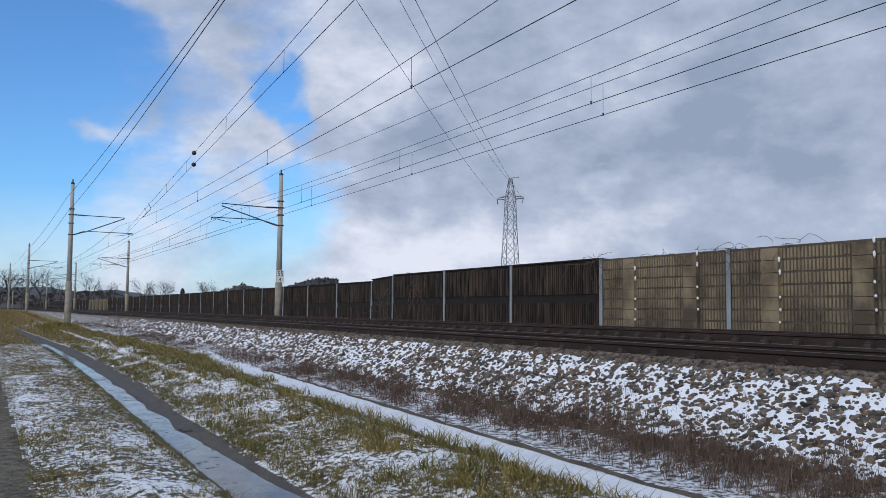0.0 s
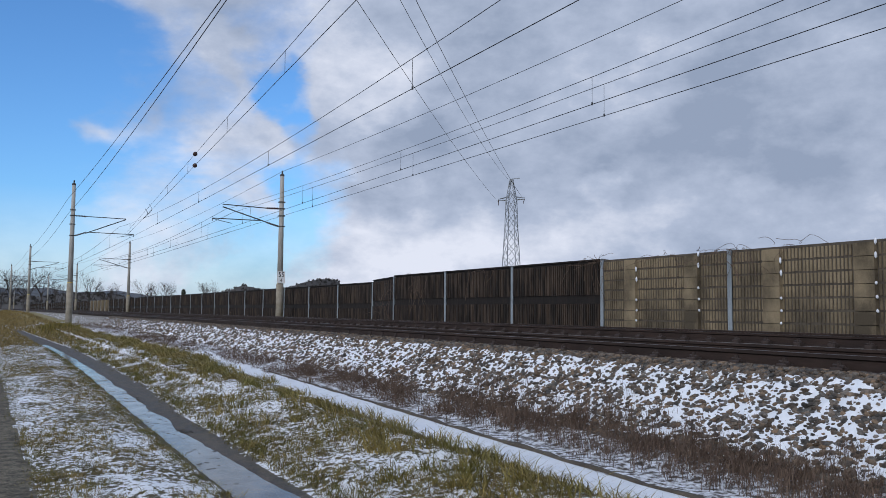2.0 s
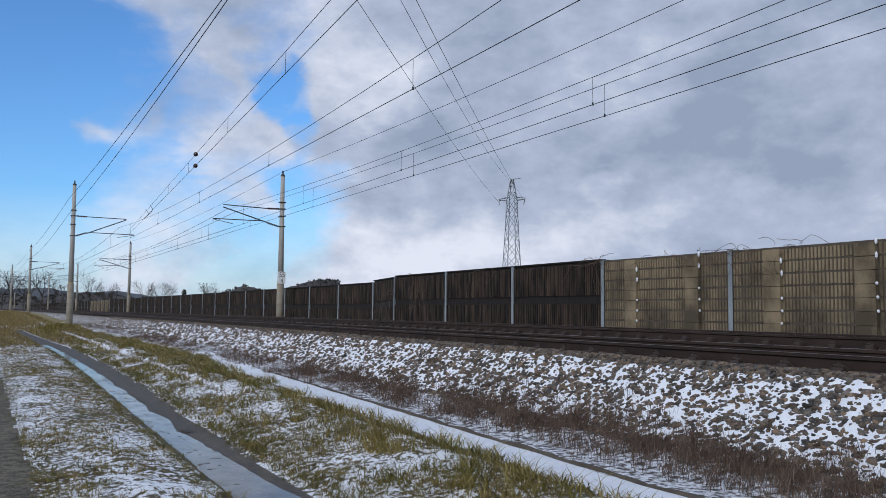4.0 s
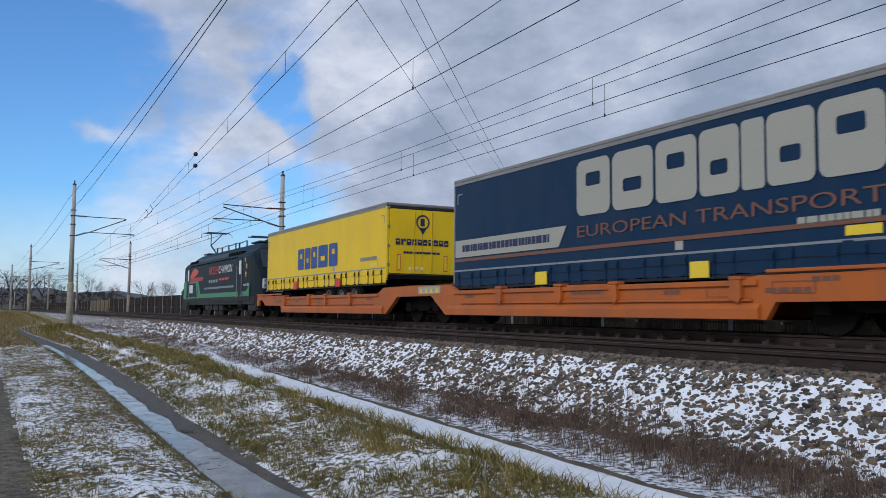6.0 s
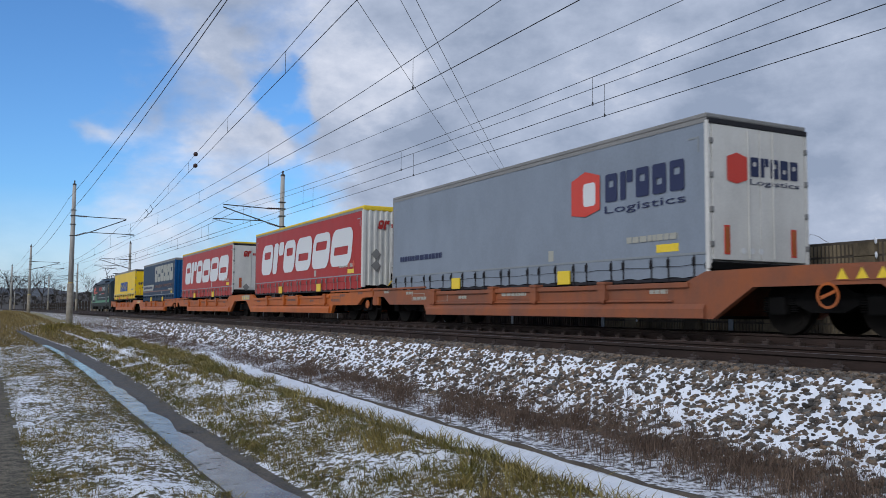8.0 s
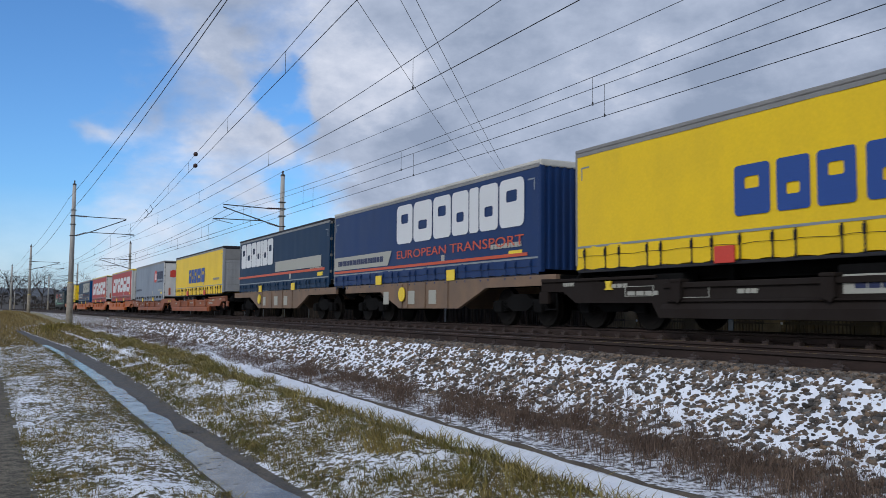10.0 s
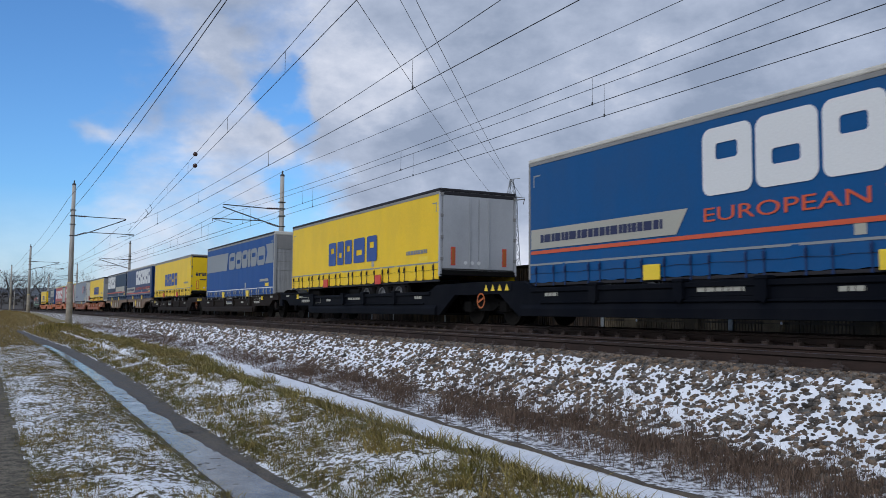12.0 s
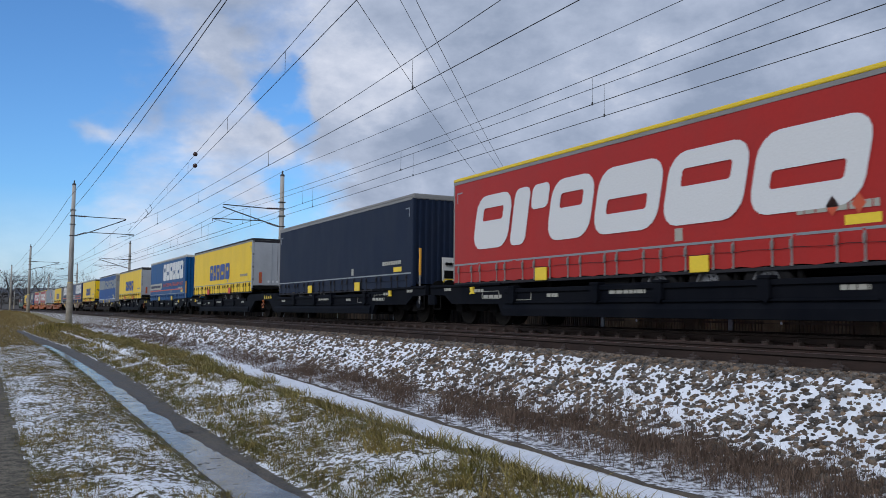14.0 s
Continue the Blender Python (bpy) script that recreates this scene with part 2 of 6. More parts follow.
def water_material():
    m = material("puddle_water", (0.15, 0.14, 0.125), (0.10, 0.09, 0.075), 3.5, 0.02, 0.30, bump=0.05, bump_scale=9, spec=0.5)
    b = m.node_tree.nodes["Principled BSDF"]
    b.inputs["IOR"].default_value = 1.36
    return m


M["water"] = water_material()


def plain(name, col, rough=0.5, metal=0.0, fine=0.05, dirt=0.0, scale=1.2, bump=0.0):
    d = tuple(c * (1 - dirt) + 0.06 * dirt for c in col)
    return material(name, col, d, scale, rough, spec=0.04 if max(col) < 0.05 and rough > 0.3 else 0.4, metal=metal, fine=fine, bump=bump, bump_scale=30, stretch=(1, 1, 0.6))


# ---------------------------------------------------------------- building helpers
def bend(y):
    """The line runs straight past the camera and then curves gently away."""
    return -7.55e-5 * max(0.0, y - 31.86) ** 2


def mesh(name, verts, faces, mats, parent=None, label="", slots=None, smooth=False):
    me = bpy.data.meshes.new(name)
    me.from_pydata([tuple(v) for v in verts], [], faces)
    for m in mats if isinstance(mats, (list, tuple)) else [mats]:
        me.materials.append(m)
    if slots is not None:
        me.polygons.foreach_set("material_index", slots)
    if smooth:
        me.polygons.foreach_set("use_smooth", [True] * len(me.polygons))
    me.update()
    ob = new(name, me)
    if parent is not None:
        ob.parent = parent
    if label:
        ob["label"] = label
    return ob


def part(name, bm, mat, parent=None, label="", smooth=False):
    me = bpy.data.meshes.new(name)
    bmesh.ops.recalc_face_normals(bm, faces=bm.faces)
    bm.to_mesh(me)
    bm.free()
    me.materials.append(mat)
    if smooth:
        me.polygons.foreach_set("use_smooth", [True] * len(me.polygons))
    ob = new(name, me)
    if parent is not None:
        ob.parent = parent
    if label:
        ob["label"] = label
    return ob


def box(bm, x0, x1, y0, y1, z0, z1, bevel=0.0):
    r = bmesh.ops.create_cube(bm, size=1.0, matrix=Matrix.Translation(((x0 + x1) / 2, (y0 + y1) / 2, (z0 + z1) / 2)) @ Matrix.Diagonal((x1 - x0, y1 - y0, z1 - z0, 1)))
    if bevel:
        edges = list({e for v in r["verts"] for e in v.link_edges})
        bmesh.ops.bevel(bm, geom=edges, offset=bevel, segments=2, affect="EDGES", profile=0.5)
    return bm


def rod(bm, a, b, r, seg=6, r2=None):
    a, b = Vector(a), Vector(b)
    d = b - a
    m = Matrix.Translation((a + b) / 2) @ d.to_track_quat("Z", "Y").to_matrix().to_4x4()
    bmesh.ops.create_cone(bm, cap_ends=True, segments=seg, radius1=r, radius2=r if r2 is None else r2, depth=d.length, matrix=m)
    return bm


def disc(bm, c, axis, r, h, seg=24):
    c, axis = Vector(c), Vector(axis).normalized()
    return rod(bm, c - axis * h / 2, c + axis * h / 2, r, seg)


def prism(bm, pts, x0, x1):
    """A closed outline in (y, z) drawn out along x."""
    a = [bm.verts.new((x0, y, z)) for y, z in pts]
    b = [bm.verts.new((x1, y, z)) for y, z in pts]
    k = len(pts)
    bm.faces.new(a), bm.faces.new(list(reversed(b)))
    for i in range(k):
        bm.faces.new((a[i], b[i], b[(i + 1) % k], a[(i + 1) % k]))
    return bm


def tube(name, pts, r, mat, parent=None, seg=5):
    verts, faces = [], []
    pts = [Vector(p) for p in pts]
    for i, p in enumerate(pts):
        t = (pts[min(i + 1, len(pts) - 1)] - pts[max(i - 1, 0)]).normalized()
        s = t.cross(Vector((0, 0, 1)))
        s = s.normalized() if s.length > 1e-4 else Vector((1, 0, 0))
        u = s.cross(t)
        for k in range(seg):
            a = 2 * math.pi * k / seg
            verts.append(p + (s * math.cos(a) + u * math.sin(a)) * r)
    for i in range(len(pts) - 1):
        for k in range(seg):
            faces.append((i * seg + k, i * seg + (k + 1) % seg, (i + 1) * seg + (k + 1) % seg, (i + 1) * seg + k))
    return mesh(name, verts, faces, mat, parent, smooth=True)


def empty(name, label, category, group="", kind=""):
    return tagged(new(name), label, category, group, kind)


# rings along the line: dense near the camera
YS = [-430, -300, -200, -120, -60, -30, -15, -8] + [y * 1.0 for y in range(-4, 80)] + list(range(80, 200, 4)) + list(range(200, 620, 10))

NEAR_C, FAR_C = 8.14, 12.47        # centres of the two tracks
NEAR_Z, FAR_Z = -0.06, 0.0         # rail tops


def sweep(name, section, mat, label="", z_of=None, ys=YS, closed=False, kind="structure", rough=0.0, slots=None, category=""):
    """Draw a cross-section (x, z) along the line."""
    verts, faces, sl = [], [], []
    k = len(section)
    for y in ys:
        for x, z in section:
            verts.append((x + bend(y), y, z))
    for i in range(len(ys) - 1):
        for j in range(k if closed else k - 1):
            a, b = i * k + j, i * k + (j + 1) % k
            faces.append((a, b, b + k, a + k))
            if slots:
                sl.append(slots[j])
    ob = mesh(name, verts, faces, mat, slots=sl or None)
    return tagged(ob, label, category, kind=kind)


# ---------------------------------------------------------------- ground
def verge_z(x, y):
    """Height of the turf between the path and the drain."""
    pts = [(-60, -1.1), (-3, -1.2), (0.35, -1.27), (0.6, -1.25), (1.2, -1.225), (1.7, -1.268), (1.92, -1.288), (2.3, -1.295), (2.55, -1.272), (2.8, -1.21), (3.4, -1.1), (4.0, -1.02), (4.2, -1.08), (4.3, -1.09), (5.3, -1.08), (6.0, -0.97), (7.4, -0.6)]
    for (xa, za), (xb, zb) in zip(pts, pts[1:]):
        if xa <= x <= xb:
            return za + (zb - za) * (x - xa) / (xb - xa) + (0.028 * noise.noise(Vector((x * 2.2, y * 1.8, 0))) + 0.034 * noise.noise(Vector((x * 6, y * 4.5, 4))) if 0.5 < x < 4.2 and not 1.8 < x < 2.75 else 0.0) + (0.006 * min(max(y - 6, 0), 20) if x > 3.6 else 0.0)
    return pts[0][1] if x < -60 else pts[-1][1]


def verge_rise(x, y):
    """The verge climbs to the level of the line further on."""
    t = min(max((y - 62) / 70, 0.0), 1.0)
    return 0.62 * t * t * (3 - 2 * t) if x < 5.8 else 0.0


def rut(y):
    """Left and right edge of the muddy wheel rut."""
    pts = [(-5, 1.85, 2.52), (8, 1.87, 2.53), (13, 1.93, 2.58), (18, 2.0, 2.77), (24, 2.08, 2.84), (35, 2.06, 2.79), (53, 1.62, 2.35), (70, 1.3, 1.9), (1e4, 1.3, 1.9)]
    for (ya, a, b), (yb, c, d) in zip(pts, pts[1:]):
        if ya <= y <= yb:
            t = (y - ya) / (yb - ya)
            return a + (c - a) * t, b + (d - b) * t
    return 1.85, 2.5


def drain_shift(y):
    return 0.042 * (min(max(y, 2.0), 26.0) - 6.0)


def ground():
    xs = [-900, -200, -60, -20, -8, -3, -1, 0.0] + [0.05 * i for i in range(1, 11)] + [0.55 + 0.07 * i for i in range(97)] + [7.4]
    ys = [-600, -200, -60, -20, -6, 0, 1.5] + [2 + 0.14 * i for i in range(170)] + [26 + 0.5 * i for i in range(90)] + [72 + 4 * i for i in range(40)] + [240, 280, 340, 450, 600, 900, 1500]
    verts, faces, slots = [], [], []
    for y in ys:
        for x in xs:
            verts.append((x + (bend(y) if x > -20 and y < 600 else bend(min(y, 600))), y, verge_z(x, y) + verge_rise(x, y)))
    k = len(xs)
    for i in range(len(ys) - 1):
        for j in range(k - 1):
            xm = (xs[j] + xs[j + 1]) / 2
            ym = (ys[i] + ys[i + 1]) / 2
            faces.append((i * k + j, i * k + j + 1, (i + 1) * k + j + 1, (i + 1) * k + j))
            edge = 0.5 - 0.012 * min(ym, 40) + 0.07 * noise.noise(Vector((ym * 1.2, 0, 0))) + 0.06 * noise.noise(Vector((ym * 5, 0, 0)))
            wob = 0.05 * noise.noise(Vector((ym * 0.9, 5, 0))) + 0.05 * noise.noise(Vector((ym * 4, 5, 0)))
            ra, rb = rut(ym)
            if -2.4 < xm < edge:
                slots.append(1)
            elif ra - 0.02 + wob < xm < rb + wob and ym < 70:
                slots.append(2)
            elif 4.22 < xm - drain_shift(ym) < 4.84 and ym < 26:
                slots.append(3)
            elif 4.84 < xm - drain_shift(ym) and ym < 60:
                slots.append(5)
            elif xm < -60 or ym > 78:
                slots.append(4)
            else:
                slots.append(0)
    ob = mesh("ground", verts, faces, [M["turf"], M["path"], M["mud"], M["snow"], M["field"], M["weedy"]], slots=slots, smooth=True)
    tagged(ob, "winter turf verge with patchy snow, gravel path and muddy rut", "ground", kind="structure")
    far = mesh("ground_far_side", [(16.5 - 60 * 0, -600, -0.75), (1400, -600, -0.75), (1400, 1500, -0.75), (-180, 1500, -0.75), (-24.0, 620, -0.75), (7.0, 200, -0.75), (16.5, 30, -0.75)], [(0, 1, 2, 3, 4, 5, 6)], M["field"])
    tagged(far, "flat winter field with thin snow beyond the noise wall", "field", kind="structure")
    # water standing in the rut
    v, f = [], []
    ys2 = [2 + 0.12 * i for i in range(330)]
    for y in ys2:
        ra, rb = rut(y)
        na = 0.03 * noise.noise(Vector((y * 1.1, 1, 0))) + 0.02 * noise.noise(Vector((y * 5, 1, 0)))
        nb = 0.07 * noise.noise(Vector((y * 0.8, 9, 0))) + 0.035 * noise.noise(Vector((y * 4, 9, 0)))
        wide = 0.38 + 0.16 * max(0.0, min(1.0, (11 - y) / 4)) - 0.0035 * y
        v += [(ra + 0.03 + na + bend(y), y, -1.281), (ra + 0.03 + max(0.05, wide + nb) + bend(y), y, -1.281)]
    for i in range(len(ys2) - 1):
        f.append((2 * i, 2 * i + 1, 2 * i + 3, 2 * i + 2))
    tagged(mesh("water", v, f, M["water"]), "shallow puddle water standing in a wheel rut", "puddle", kind="structure")


ground()


# ---------------------------------------------------------------- ballast and tracks
def ballast():
    sec = [(5.6, -1.10), (6.0, -0.96), (6.3, -0.76), (6.6, -0.56), (6.95, -0.29), (7.1, -0.235), (9.2, -0.25), (9.7, -0.27), (10.6, -0.24), (11.3, -0.24), (13.6, -0.24), (14.1, -0.26), (15.2, -0.75), (16.6, -0.78)]
    ob = sweep("ballast", sec, M["ballast_mat"], "grey-brown track ballast bank with thin snow between the stones", category="ballast")
    ob.data.materials.append(M["bare_bed"])
    for p in ob.data.polygons:
        if p.center.y < 62 and p.center.x < 7.06:
            p.material_index = 1
    return ob


def ballast_material():
    """Far ballast: stones with snow in the gaps, drawn at stone size."""
    m = material("ballast_far", (0.19, 0.17, 0.145), (0.11, 0.10, 0.09), 12, 0.9, bump=0.6, bump_scale=40, fine=0.3)
    nt = m.node_tree
    n, l = nt.nodes.new, nt.links.new
    b = nt.nodes["Principled BSDF"]
    old = b.inputs["Base Color"].links[0].from_socket
    tc = n("ShaderNodeTexCoord")
    vo = n("ShaderNodeTexNoise")
    vo.inputs["Scale"].default_value, vo.inputs["Detail"].default_value = 11, 3
    l(tc.outputs["Object"], vo.inputs["Vector"])
    sep = n("ShaderNodeSeparateXYZ")
    l(tc.outputs["Object"], sep.inputs[0])
    side = n("ShaderNodeMapRange")     # the snow lies on the bank, less between the rails
    side.inputs["From Min"].default_value, side.inputs["From Max"].default_value = -0.33, -0.27
    side.inputs["To Min"].default_value, side.inputs["To Max"].default_value = 0.575, 0.68
    l(sep.outputs["Z"], side.inputs["Value"])
    sub = n("ShaderNodeMath")
    sub.operation = "SUBTRACT"
    l(vo.outputs["Fac"], sub.inputs[0]), l(side.outputs[0], sub.inputs[1])
    r = n("ShaderNodeMapRange")
    r.inputs["From Min"].default_value, r.inputs["From Max"].default_value = -0.03, 0.05
    l(sub.outputs[0], r.inputs["Value"])
    mx = n("ShaderNodeMix")
    mx.data_type = "RGBA"
    mx.inputs["B"].default_value = (0.78, 0.81, 0.86, 1)
    l(r.outputs[0], mx.inputs["Factor"]), l(old, mx.inputs["A"]), l(mx.outputs["Result"], b.inputs["Base Color"])
    return m


M["ballast_mat"] = ballast_material()
BALLAST = ballast()


def rail_section(c, z):
    pts = [(-0.036, 0), (0.036, 0), (0.036, -0.035), (0.010, -0.05), (0.010, -0.14), (0.07, -0.16), (0.07, -0.172), (-0.07, -0.172), (-0.07, -0.16), (-0.010, -0.14), (-0.010, -0.05), (-0.036, -0.035)]
    return [(c + x, z + dz) for x, dz in pts]


def rails():
    for c, z in ((NEAR_C, NEAR_Z), (FAR_C, FAR_Z)):
        for s in (-0.752, 0.752):
            root = empty("rail", "rusty brown steel rail with a worn bright head", "rail", "rails of the two tracks")
            sec = rail_section(c + s, z)
            for name, pts, sl in (("rail_head", [sec[i] for i in (0, 1, 2, 3, 10, 11)], [1] + [0] * 5), ("rail_foot", [sec[i] for i in (3, 4, 5, 6, 7, 8, 9, 10)], [0] * 8)):
                o = sweep(name, pts, [M["rail_side"], M["rail_head"]], closed=True, slots=sl, kind="")
                o.parent = root


rails()


# ---------------------------------------------------------------- noise wall
def wall_line():
    """Post feet of the noise wall, near to far."""
    near = [(16.12, 15.35 + 5 * k) for k in range(-9, 5)]
    far = [(17.1 + bend(40.1 + 4.92 * k), 40.1 + 4.92 * k) for k in range(0, 62)]
    return near + far


def rib_panel(name, w, h, n_rib, mat, courses, gaps, rib_w=0.5, depth=0.05, back=0.06, lip=0.0):
    """A wall panel, local x along the wall, y towards the track (negative), ribs standing proud in courses."""
    verts, faces = [], []

    def add(x0, x1, y0, y1, z0, z1):
        b = len(verts)
        verts.extend([(x0, y0, z0), (x1, y0, z0), (x1, y1, z0), (x0, y1, z0), (x0, y0, z1), (x1, y0, z1), (x1, y1, z1), (x0, y1, z1)])
        faces.extend([(b, b + 1, b + 5, b + 4), (b + 1, b + 2, b + 6, b + 5), (b + 2, b + 3, b + 7, b + 6), (b + 3, b, b + 4, b + 7), (b + 4, b + 5, b + 6, b + 7), (b + 3, b + 2, b + 1, b)])

    add(0, w, 0, back, 0, h)
    rnd = random.Random(n_rib)
    for z0, z1 in courses:
        for i in range(n_rib):
            x = w * (i + 0.5) / n_rib
            if any(a <= x <= b for a, b in gaps):
                continue
            hw = w / n_rib * rib_w / 2
            d = depth * rnd.uniform(0.8, 1.15)
            add(x - hw, x + hw, -d, 0.004, z0 + 0.012 + lip * rnd.uniform(0.6, 1.2), z1 - 0.012)
            if lip:      # cast ribs lean out towards the foot of each course
                for k in (-3, -4, -7, -8):
                    vx, vy, vz = verts[k]
                    verts[k] = (vx, vy * 0.35 if vy < -0.01 else vy, vz)
        for a, b in gaps:
            add(a, b, -depth * 1.25, 0.003, z0 + 0.006, z1 - 0.006)
    me = bpy.data.meshes.new(name)
    me.from_pydata(verts, [], faces)
    me.materials.append(mat)
    me.update()
    return me


def noise_wall():
    root = empty("wall_noise_barrier", "long noise barrier of dark slatted panels between grey steel posts", "wall", kind="structure")
    pts = wall_line()
    H = 2.70
    c_dark = [(0.0, 0.44), (0.66, 1.42), (1.66, 2.64)]
    dark = rib_panel("panel", 4.9, H, 46, M["wood_slat"], c_dark, [], 0.5, 0.07)
    step = (H - 0.1) / 9
    beige = rib_panel("panel", 4.9, H, 50, M["beige"], [(0.05 + step * i, 0.05 + step * (i + 1)) for i in range(9)], [(1.02, 1.50), (3.42, 3.90)], 0.56, 0.10, lip=0.03)
    backing = bpy.data.meshes.new("board")
    bm = bmesh.new()
    box(bm, 0, 4.9, -0.012, -0.004, 0.0, H - 0.0)
    bm.to_mesh(backing), bm.free()
    backing.materials.append(M["wood_dark"])
    # board darker than the beige ribs: the shade in their gaps is painted on
    backing_b = backing.copy()
    backing_b.materials.clear()
    backing_b.materials.append(M["beige_dark"])
    bead = bpy.data.meshes.new("snow_bead")
    bm = bmesh.new()
    bmesh.ops.create_icosphere(bm, subdivisions=1, radius=0.042)
    bm.to_mesh(bead), bm.free()
    bead.materials.append(M["snow"])
    cap = bpy.data.meshes.new("coping")
    bm = bmesh.new()
    box(bm, -0.02, 4.92, -0.07, 0.09, H, H + 0.05, 0.012)
    bm.to_mesh(cap), bm.free()
    cap.materials.append(M["wood_dark"])
    post = bpy.data.meshes.new("post")
    bm = bmesh.new()
    box(bm, -0.07, 0.07, -0.085, -0.07, 0, H + 0.03)
    box(bm, -0.012, 0.012, -0.07, 0.10, 0, H + 0.03)
    box(bm, -0.07, 0.07, 0.10, 0.115, 0, H + 0.03)
    bm.to_mesh(post), bm.free()
    post.materials.append(M["galv"])
    for i, ((xa, ya), (xb, yb)) in enumerate(zip(pts, pts[1:])):
        seg = Vector((xb - xa, yb - ya, 0))
        ang = math.atan2(seg.y, seg.x)
        top = 1.95 if yb < 36 else (1.90 if yb < 41 else 1.80)
        z0 = top - H - 0.05
        is_beige = yb < 21 or 140 < ya < 164
        m = Matrix.Translation((xa, ya, z0)) @ Matrix.Rotation(ang, 4, "Z") @ Matrix.Diagonal((seg.length / 4.98, 1, 1, 1)) @ Matrix.Translation((0.04, 0, 0))
        flip = Matrix.Translation((4.9, 0, 0)) @ Matrix.Rotation(math.pi, 4, "Z")
        p = new("panel", beige if is_beige else dark)
        p.parent, p.matrix_local = root, m @ flip
        if is_beige and 5 < ya < 21:     # beads of snow caught on the fixings
            for bx in (1.53, 3.93):
                for k in range(9):
                    if (k * 5 + int(bx)) % 7 < 5:
                        b = new("snow_bead", bead)
                        b.parent, b.location, b.scale = p, (bx + 0.012 * math.sin(k * 2.3), -0.11, 0.06 + step * (k + 1)), (0.8, 0.7, 1.0 + 0.9 * (k > 5))
        if is_beige:
            p["label"] = "beige ribbed concrete panel with smooth upright strips"
        q = new("board", backing_b if is_beige else backing)
        q.parent, q.matrix_local = root, m @ flip
        if not is_beige:
            c = new("coping", cap)
            c.parent, c.matrix_local = root, m @ flip
        s = new("post", post)
        s.parent, s.matrix_local = root, Matrix.Translation((xa, ya, z0)) @ Matrix.Rotation(ang + math.pi, 4, "Z")
    return root


noise_wall()


# ---------------------------------------------------------------- masts and wires
def lathe(bm, rings, x=0.0, y=0.0, seg=14):
    last = None
    for r, z in rings:
        ring = [bm.verts.new((x + r * math.cos(2 * math.pi * k / seg), y + r * math.sin(2 * math.pi * k / seg), z)) for k in range(seg)]
        if last:
            for k in range(seg):
                bm.faces.new((last[k], last[(k + 1) % seg], ring[(k + 1) % seg], ring[k]))
        else:
            bm.faces.new(list(reversed(ring)))
        last = ring
    bm.faces.new(last)
    return bm


def catenary_mast(x, y, foot, top, side, reach, up, low, base_z, sign=False):
    """A spun-concrete mast with its cantilever; side +1 reaches towards +x."""
    root = empty("catenary_mast", "grey concrete overhead-line mast with a tubular cantilever arm", "mast", "masts along the line")
    root.location = (x, y, 0)
    part("shaft", lathe(bmesh.new(), [(0.19, base_z + 2.3), (0.125, top - 0.35)]), M["concrete_mast"], root, smooth=True)
    part("base", lathe(bmesh.new(), [(0.235, foot), (0.225, base_z + 2.25), (0.19, base_z + 2.3)]), M["mast_dirty"], root, "yellowish stained lower mast", smooth=True)
    part("collar", lathe(bmesh.new(), [(0.205, base_z + 2.3), (0.205, base_z + 2.36)]), plain_band, root, "yellow painted ring")
    part("cap", lathe(bmesh.new(), [(0.14, top - 0.35), (0.14, top - 0.25), (0.05, top - 0.2), (0.05, top)]), M["steel_dark"], root)
    for z in (up + 0.42, up, (up + low) / 2 + 0.1, low):
        part("bracket", box(bmesh.new(), -0.2, 0.2, -0.17, 0.17, z - 0.03, z + 0.03, 0.01), M["steel_dark"], root)
    ux, lx = reach
    part("upper_insulator", ribbed((side * 0.2, 0, up), (side * 0.95, 0, up - 0.02), 0.07), M["ceramic"], root, "dark ribbed insulator")
    part("lower_insulator", ribbed((side * 0.2, 0, low), (side * 0.95, 0, low + 0.28 if side > 0 else low + 0.2), 0.07), M["ceramic"], root, "dark ribbed insulator")
    part("top_tube", rod(bmesh.new(), (side * 0.95, 0, up - 0.02), (side * ux, 0, up + (-0.05 if side > 0 else 0.05)), 0.03), M["steel_dark"], root)
    part("diagonal_tube", rod(bmesh.new(), (side * 0.9, 0, low + 0.2), (side * ux, 0, up - 0.1), 0.035), M["steel_dark"], root)
    part("registration_tube", rod(bmesh.new(), (side * 1.2, 0, low + 0.3), (side * lx, 0, low + 0.28), 0.028), M["steel_dark"], root)
    part("steady_arm", rod(bmesh.new(), (side * lx, 0, low + 0.25), (side * (lx - 1.2), 0, low + 0.02), 0.018), M["steel_dark"], root)
    part("drop_bar", rod(bmesh.new(), (side * lx, 0, low + 0.3), (side * lx, 0, low + 0.1), 0.018), M["steel_dark"], root)
    if sign:
        sg = part("sign_plate", box(bmesh.new(), -0.24, 0.24, -0.27, -0.25, 2.0, 2.75, 0.004), plain_white, root, "white kilometre plate")
        digits(sg, "55", 0.30, 0.34, 2.40)
        digits(sg, "4", 0.26, 0.14, 2.06)
    return root


def digits(parent, text, height, width, z):
    cu = bpy.data.curves.new("number", "FONT")
    cu.body, cu.size, cu.extrude = text, 1.0, 0.002
    tmp = bpy.data.objects.new("number", cu)
    me = bpy.data.meshes.new_from_object(tmp)
    bpy.data.objects.remove(tmp)
    xs, ys = [v.co.x for v in me.vertices], [v.co.y for v in me.vertices]
    kx, ky = width / (max(xs) - min(xs)), height / (max(ys) - min(ys))
    for v in me.vertices:
        v.co = ((v.co.x - (min(xs) + max(xs)) / 2) * kx, -0.275 - v.co.z, z + (v.co.y - min(ys)) * ky)
    me.materials.clear()
    me.materials.append(plain_black)
    ob = new("number", me)
    ob.parent = parent


